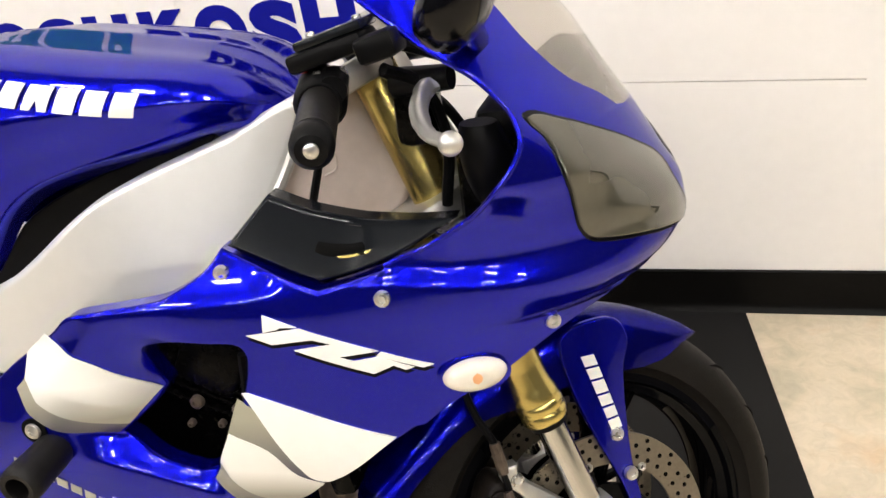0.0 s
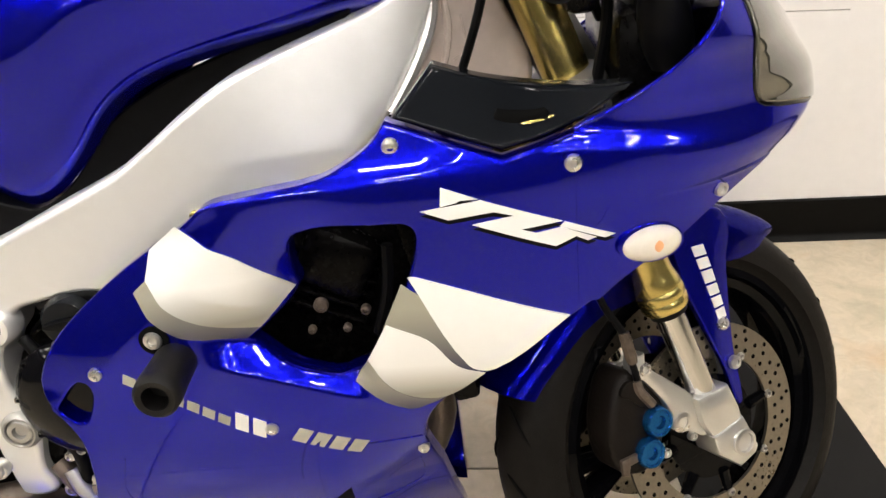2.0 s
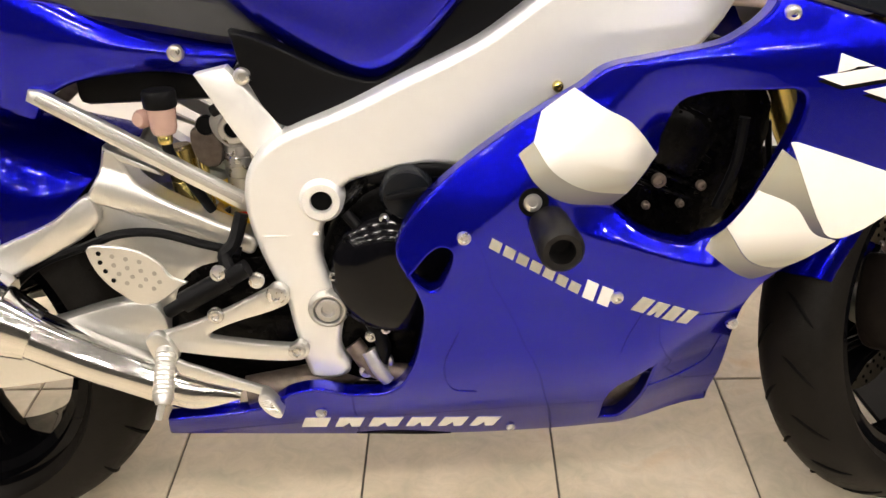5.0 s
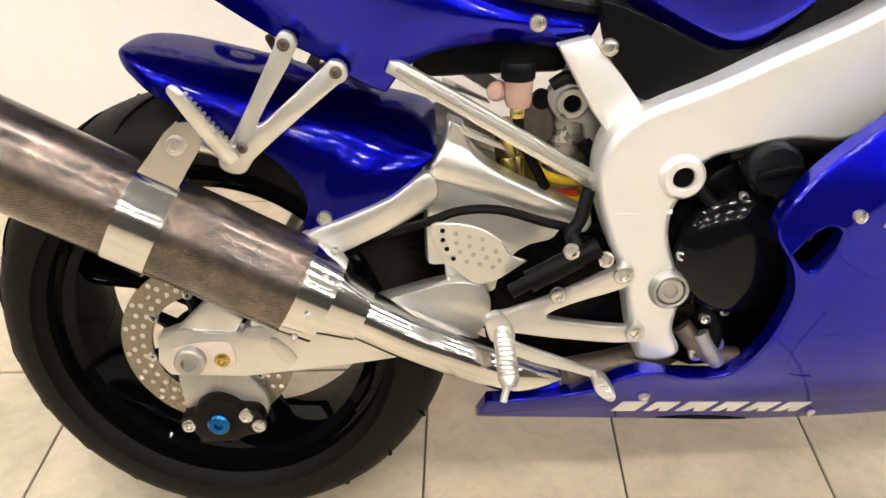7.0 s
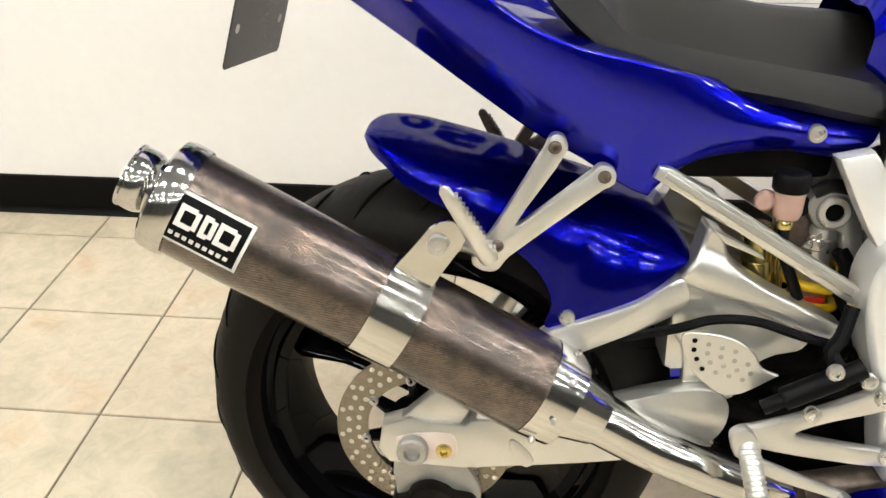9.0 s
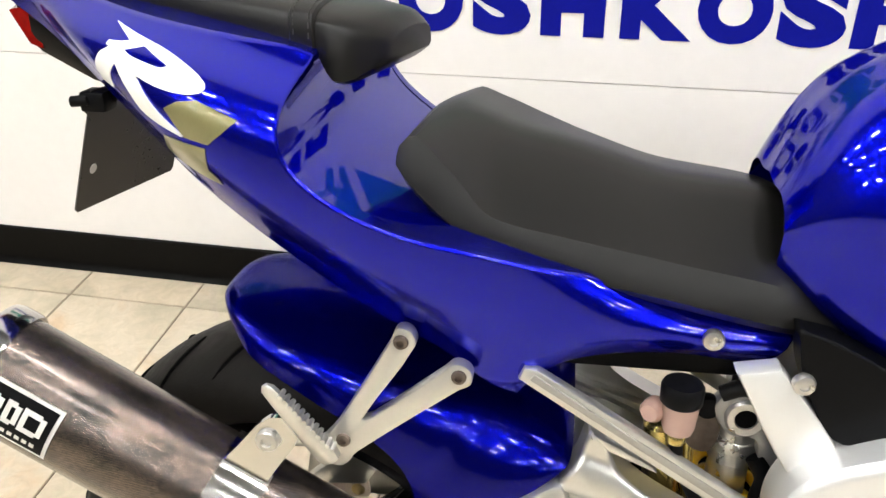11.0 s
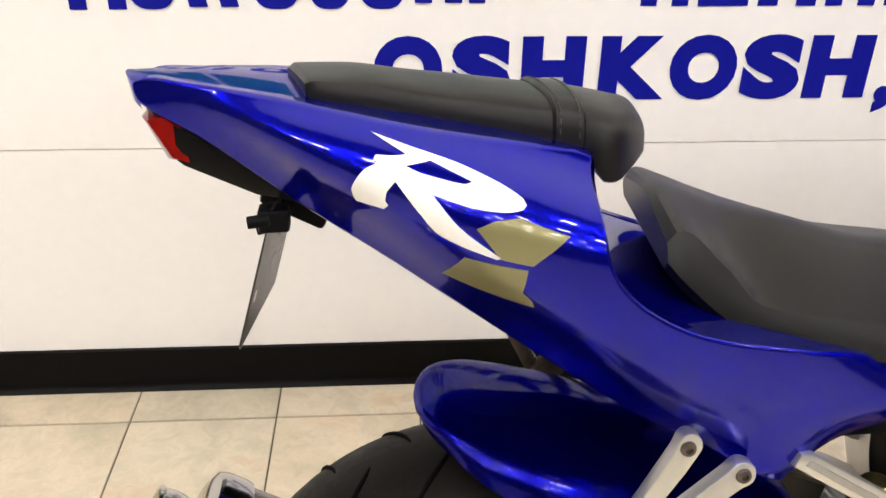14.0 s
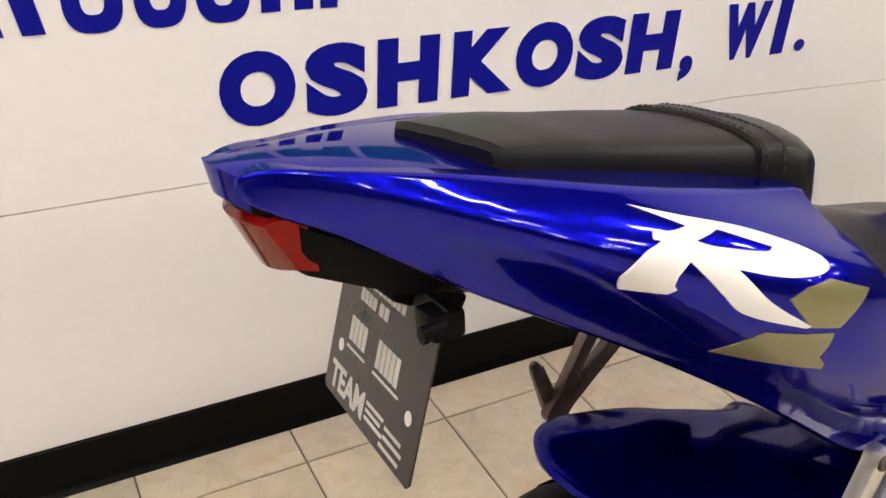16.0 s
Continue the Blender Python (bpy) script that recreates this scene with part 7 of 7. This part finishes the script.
# -- footrests --
def rearset():
    bm = bmesh.new()
    slab(bm, [(0.352, 0.366), (0.369, 0.372), (0.419, 0.388), (0.485, 0.418), (0.497, 0.425), (0.510, 0.414), (0.504, 0.398), (0.443, 0.379), (0.413, 0.366), (0.416, 0.361), (0.505, 0.345), (0.516, 0.350), (0.526, 0.337), (0.514, 0.325), (0.432, 0.334), (0.380, 0.344), (0.356, 0.350)], -0.166, -0.153, 0.0035)
    rs = part("footrest_bracket", bm, ALU, bike, "machined aluminium footrest bracket")
    for x, z, r in ((0.496, 0.413, 0.0115), (0.512, 0.339, 0.0105), (0.425, 0.391, 0.0095), (0.476, 0.432, 0.009)):
        screw("bolt", x, -0.168, z, r, rs)
    shell("heel_plate", [(0.286, 0.468), (0.294, 0.475), (0.337, 0.468), (0.363, 0.451), (0.375, 0.432), (0.393, 0.424, 1), (0.344, 0.398), (0.313, 0.416), (0.295, 0.439)], lambda x, z: 0.146, ALU, rs, -1, thick=0.003, roll=0.0015, grid=0.05, label="drilled aluminium heel plate")
    for j, (x0, z0, n) in enumerate(((0.300, 0.466, 4), (0.300, 0.455, 5), (0.304, 0.444, 5), (0.311, 0.432, 4))):
        for i in range(n):
            x, z = x0 + 0.0145 * i, z0 - 0.0042 * i
            bm = bmesh.new()
            turned(bm, [(0.0028, 0), (0.0028, 0.0006), (0, 0.0006)], (x, -0.1462, z), n=10)
            part("drill_hole", bm, CAST if i else HOLE, rs)
    # master cylinder
    bm = bmesh.new()
    tube(bm, [(0.392, -0.168, 0.410), (0.446, -0.168, 0.438)], 0.0125, 14)
    tube(bm, [(0.372, -0.168, 0.399), (0.396, -0.168, 0.412)], 0.008, 12)
    tube(bm, [(0.440, -0.168, 0.434), (0.468, -0.168, 0.449)], 0.0105, 12)
    part("master_cylinder", bm, BLACKP, rs, "black rear brake master cylinder")
    bm = bmesh.new()
    tube(bm, smooth3([(0.455, -0.165, 0.433), (0.440, -0.150, 0.455), (0.452, -0.14, 0.470), (0.462, -0.13, 0.50)]), 0.008, 8)
    part("fluid_hose", bm, BLACKP, rs)
    screw("banjo_bolt", 0.437, -0.176, 0.447, 0.009, rs)
    # rider's peg points outwards and a little down in the picture's plane
    bm = bmesh.new()
    tube(bm, [(0.362, -0.160, 0.355), (0.363, -0.170, 0.350), (0.365, -0.215, 0.316), (0.365, -0.220, 0.310)], [0.010, 0.0115, 0.0115, 0.008], 12)
    tube(bm, [(0.364, -0.214, 0.312), (0.358, -0.222, 0.292)], [0.0045, 0.004], 8)
    pg = part("footpeg", bm, ALU, rs, "knurled aluminium footpeg")
    for k in range(10):
        bm = bmesh.new()
        c = Vector((0.3635, -0.174, 0.347)).lerp(Vector((0.365, -0.214, 0.317)), k / 9)
        turned(bm, [(0.0113, -0.0012), (0.0123, 0), (0.0113, 0.0012)], c, (0.0, -0.8, -0.6), 12)
        part("peg_ring", bm, ALU, pg)
    bm = bmesh.new()
    slab(bm, [(0.344, 0.368), (0.360, 0.374), (0.376, 0.350), (0.374, 0.338), (0.352, 0.338), (0.345, 0.352)], -0.174, -0.160, 0.003)
    part("peg_mount", bm, ALU, rs)
    # brake pedal
    bm = bmesh.new()
    slab(bm, [(0.372, 0.338), (0.383, 0.334), (0.466, 0.297), (0.476, 0.293), (0.472, 0.280), (0.462, 0.287), (0.378, 0.319)], -0.175, -0.166, 0.003)
    bp = part("brake_pedal", bm, ALU, rs, "aluminium brake pedal with a ribbed toe")
    bm = bmesh.new()
    slab(bm, [(0.468, 0.296), (0.478, 0.292), (0.490, 0.272), (0.488, 0.262), (0.474, 0.268), (0.464, 0.284)], -0.190, -0.168, 0.003)
    toe = part("pedal_toe", bm, ALU, bp)
    for k in range(7):
        u = k / 6
        bm = bmesh.new()
        tube(bm, [(0.4665 + 0.0095 * u, -0.1912, 0.286 - 0.016 * u), (0.478 + 0.010 * u, -0.1912, 0.2885 - 0.018 * u)], 0.0011, 6)
        part("toe_rib", bm, STEEL, toe)


rearset()


def pillion_pegs():
    LO = 0.110  # the far bracket stands further out
    for sgn in (-1, 1):
        bm = bmesh.new()
        slab(bm, [(0.137, 0.668), (0.144, 0.682), (0.156, 0.680), (0.159, 0.666), (0.110, 0.588), (0.118, 0.590), (0.184, 0.644), (0.194, 0.652), (0.207, 0.646), (0.207, 0.632), (0.198, 0.627), (0.104, 0.552), (0.090, 0.536), (0.070, 0.540), (0.066, 0.552), (0.086, 0.580)], sgn * 0.132 + LO * (sgn > 0), sgn * 0.118 + LO * (sgn > 0), 0.0035)
        for v in bm.verts:
            if sgn > 0:
                v.co += Vector((0.030, 0, -0.012))
        # bracket, peg and teeth on the far side are darkened for their shade
        br = part("pillion_bracket", bm, ALU if sgn < 0 else OILY_SHADED, bike, "silver forked pillion peg bracket")
        for x, z in ((0.147, 0.670), (0.197, 0.640), (0.092, 0.565)):
            x, z = (x + 0.030, z - 0.012) if sgn > 0 else (x, z)
            screw("bolt", x, sgn * 0.132 + LO * (sgn > 0), z, 0.0068, br, OILY_SHADED, axis=(0, sgn, 0))
        bm = bmesh.new()
        dy = LO * (sgn > 0)
        foot, tip = (Vector((0.086, -0.150, 0.556)), Vector((0.038, -0.172, 0.642))) if sgn < 0 else (Vector((0.116, 0.250, 0.535)), Vector((0.071, 0.225, 0.620)))
        run = (tip - foot).normalized()
        out = Vector((0, sgn, 0))
        side = run.cross(out).normalized()
        loops = []
        for t, w, h in ((0.0, 0.008, 0.007), (0.06, 0.0095, 0.008), (0.8, 0.0068, 0.005), (0.96, 0.0055, 0.004), (1.0, 0.0025, 0.0025)):
            c = foot.lerp(tip, t)
            loops.append([c + side * w * a + out * h * b for a, b in ((-1, -0.6), (-0.6, -1), (0.6, -1), (1, -0.6), (1, 0.6), (0.6, 1), (-0.6, 1), (-1, 0.6))])
        rings(bm, loops)
        pg = part("pillion_peg", bm, ALU if sgn < 0 else OILY_SHADED, br, "folded-up serrated aluminium peg")
        for k in range(12):
            c = foot.lerp(tip, 0.12 + 0.066 * k)
            w = 0.0094 - 0.0028 * k / 11
            bm = bmesh.new()
            s1 = -1 if side.x < 0 else 1
            tube(bm, [c + side * w * s1 - out * 0.006, c + side * w * s1 + out * 0.006], 0.0022, 6)
            part("peg_tooth", bm, ALU if sgn < 0 else OILY_SHADED, pg)
        if sgn < 0:
            bm = bmesh.new()
            tube(bm, [(0.080, -0.128, 0.556), (0.060, -0.140, 0.568), (0.036, -0.158, 0.582)], [0.008, 0.007, 0.008], 10)
            part("hanger_stay", bm, ALU, br)


pillion_pegs()

# crash bobbin on the fairing
bm = bmesh.new()
fy = -f_fair(0.793, 0.520)
turned(bm, [(0.018, -0.02), (0.0210, 0.004), (0.0215, 0.030), (0.0228, 0.052), (0.0220, 0.064), (0.0185, 0.068), (0.0130, 0.067), (0.0118, 0.045), (0, 0.045)], (0.792, fy, 0.515), (0.03, -1, -0.03), 32)
part("crash_bobbin", bm, SOFT, bike, "black plastic crash bobbin")


# ---- floor tiles ----
def tiles():
    """Square tiles with eased edges, laid on the joints' bed; whole ones share one mesh."""
    pitch, gap = 0.2937, 0.0035
    gx, gy = -0.6196, 0.243

    def tile_mesh(w, d):
        bm = bmesh.new()
        block(bm, (gap / 2, gap / 2, -0.0034), (w - gap / 2, d - gap / 2, 0.0), 0)
        es = [e for e in bm.edges if all(v.co.z > -0.001 for v in e.verts)]
        bmesh.ops.bevel(bm, geom=es, offset=0.0011, segments=2, affect="EDGES")
        bmesh.ops.recalc_face_normals(bm, faces=bm.faces)
        me = bpy.data.meshes.new("tile")
        bm.to_mesh(me)
        bm.free()
        me.materials.append(TILE)
        return me

    whole = tile_mesh(pitch, pitch)
    last = tile_mesh(pitch, WALL_Y - (gy + 2 * pitch))
    far = bmesh.new()
    for j in range(-28, 3):
        for i in range(-15, 25):
            x, y = gx + i * pitch, gy + j * pitch
            if x < X0 or x + pitch > X1 + 0.2 or y < Y0 - 0.2:
                continue
            if -5 <= j and 7 <= i <= 9:
                continue
            if -5 <= j and -7 <= i <= 12:
                ob = new("tile", last if j == 2 else whole)
                ob.location = (x, y, 0)
                ob.parent = floor
            else:
                d = WALL_Y - y if j == 2 else pitch
                block(far, (x + gap / 2, y + gap / 2, -0.0034), (x + pitch - gap / 2, y + d - gap / 2, 0), 0)
    # one unbroken slab beside the mat
    bm = bmesh.new()
    block(bm, (gx + 7 * pitch + gap / 2, gy - 5 * pitch + gap / 2, -0.0034), (gx + 10 * pitch - gap / 2, WALL_Y, 0.0), 0)
    part("stone_slab", bm, TILE, floor, smooth=False)
    ob = part("outer_tiles", far, TILE, floor, smooth=False)
    ob["kind"] = "stuff"


tiles()
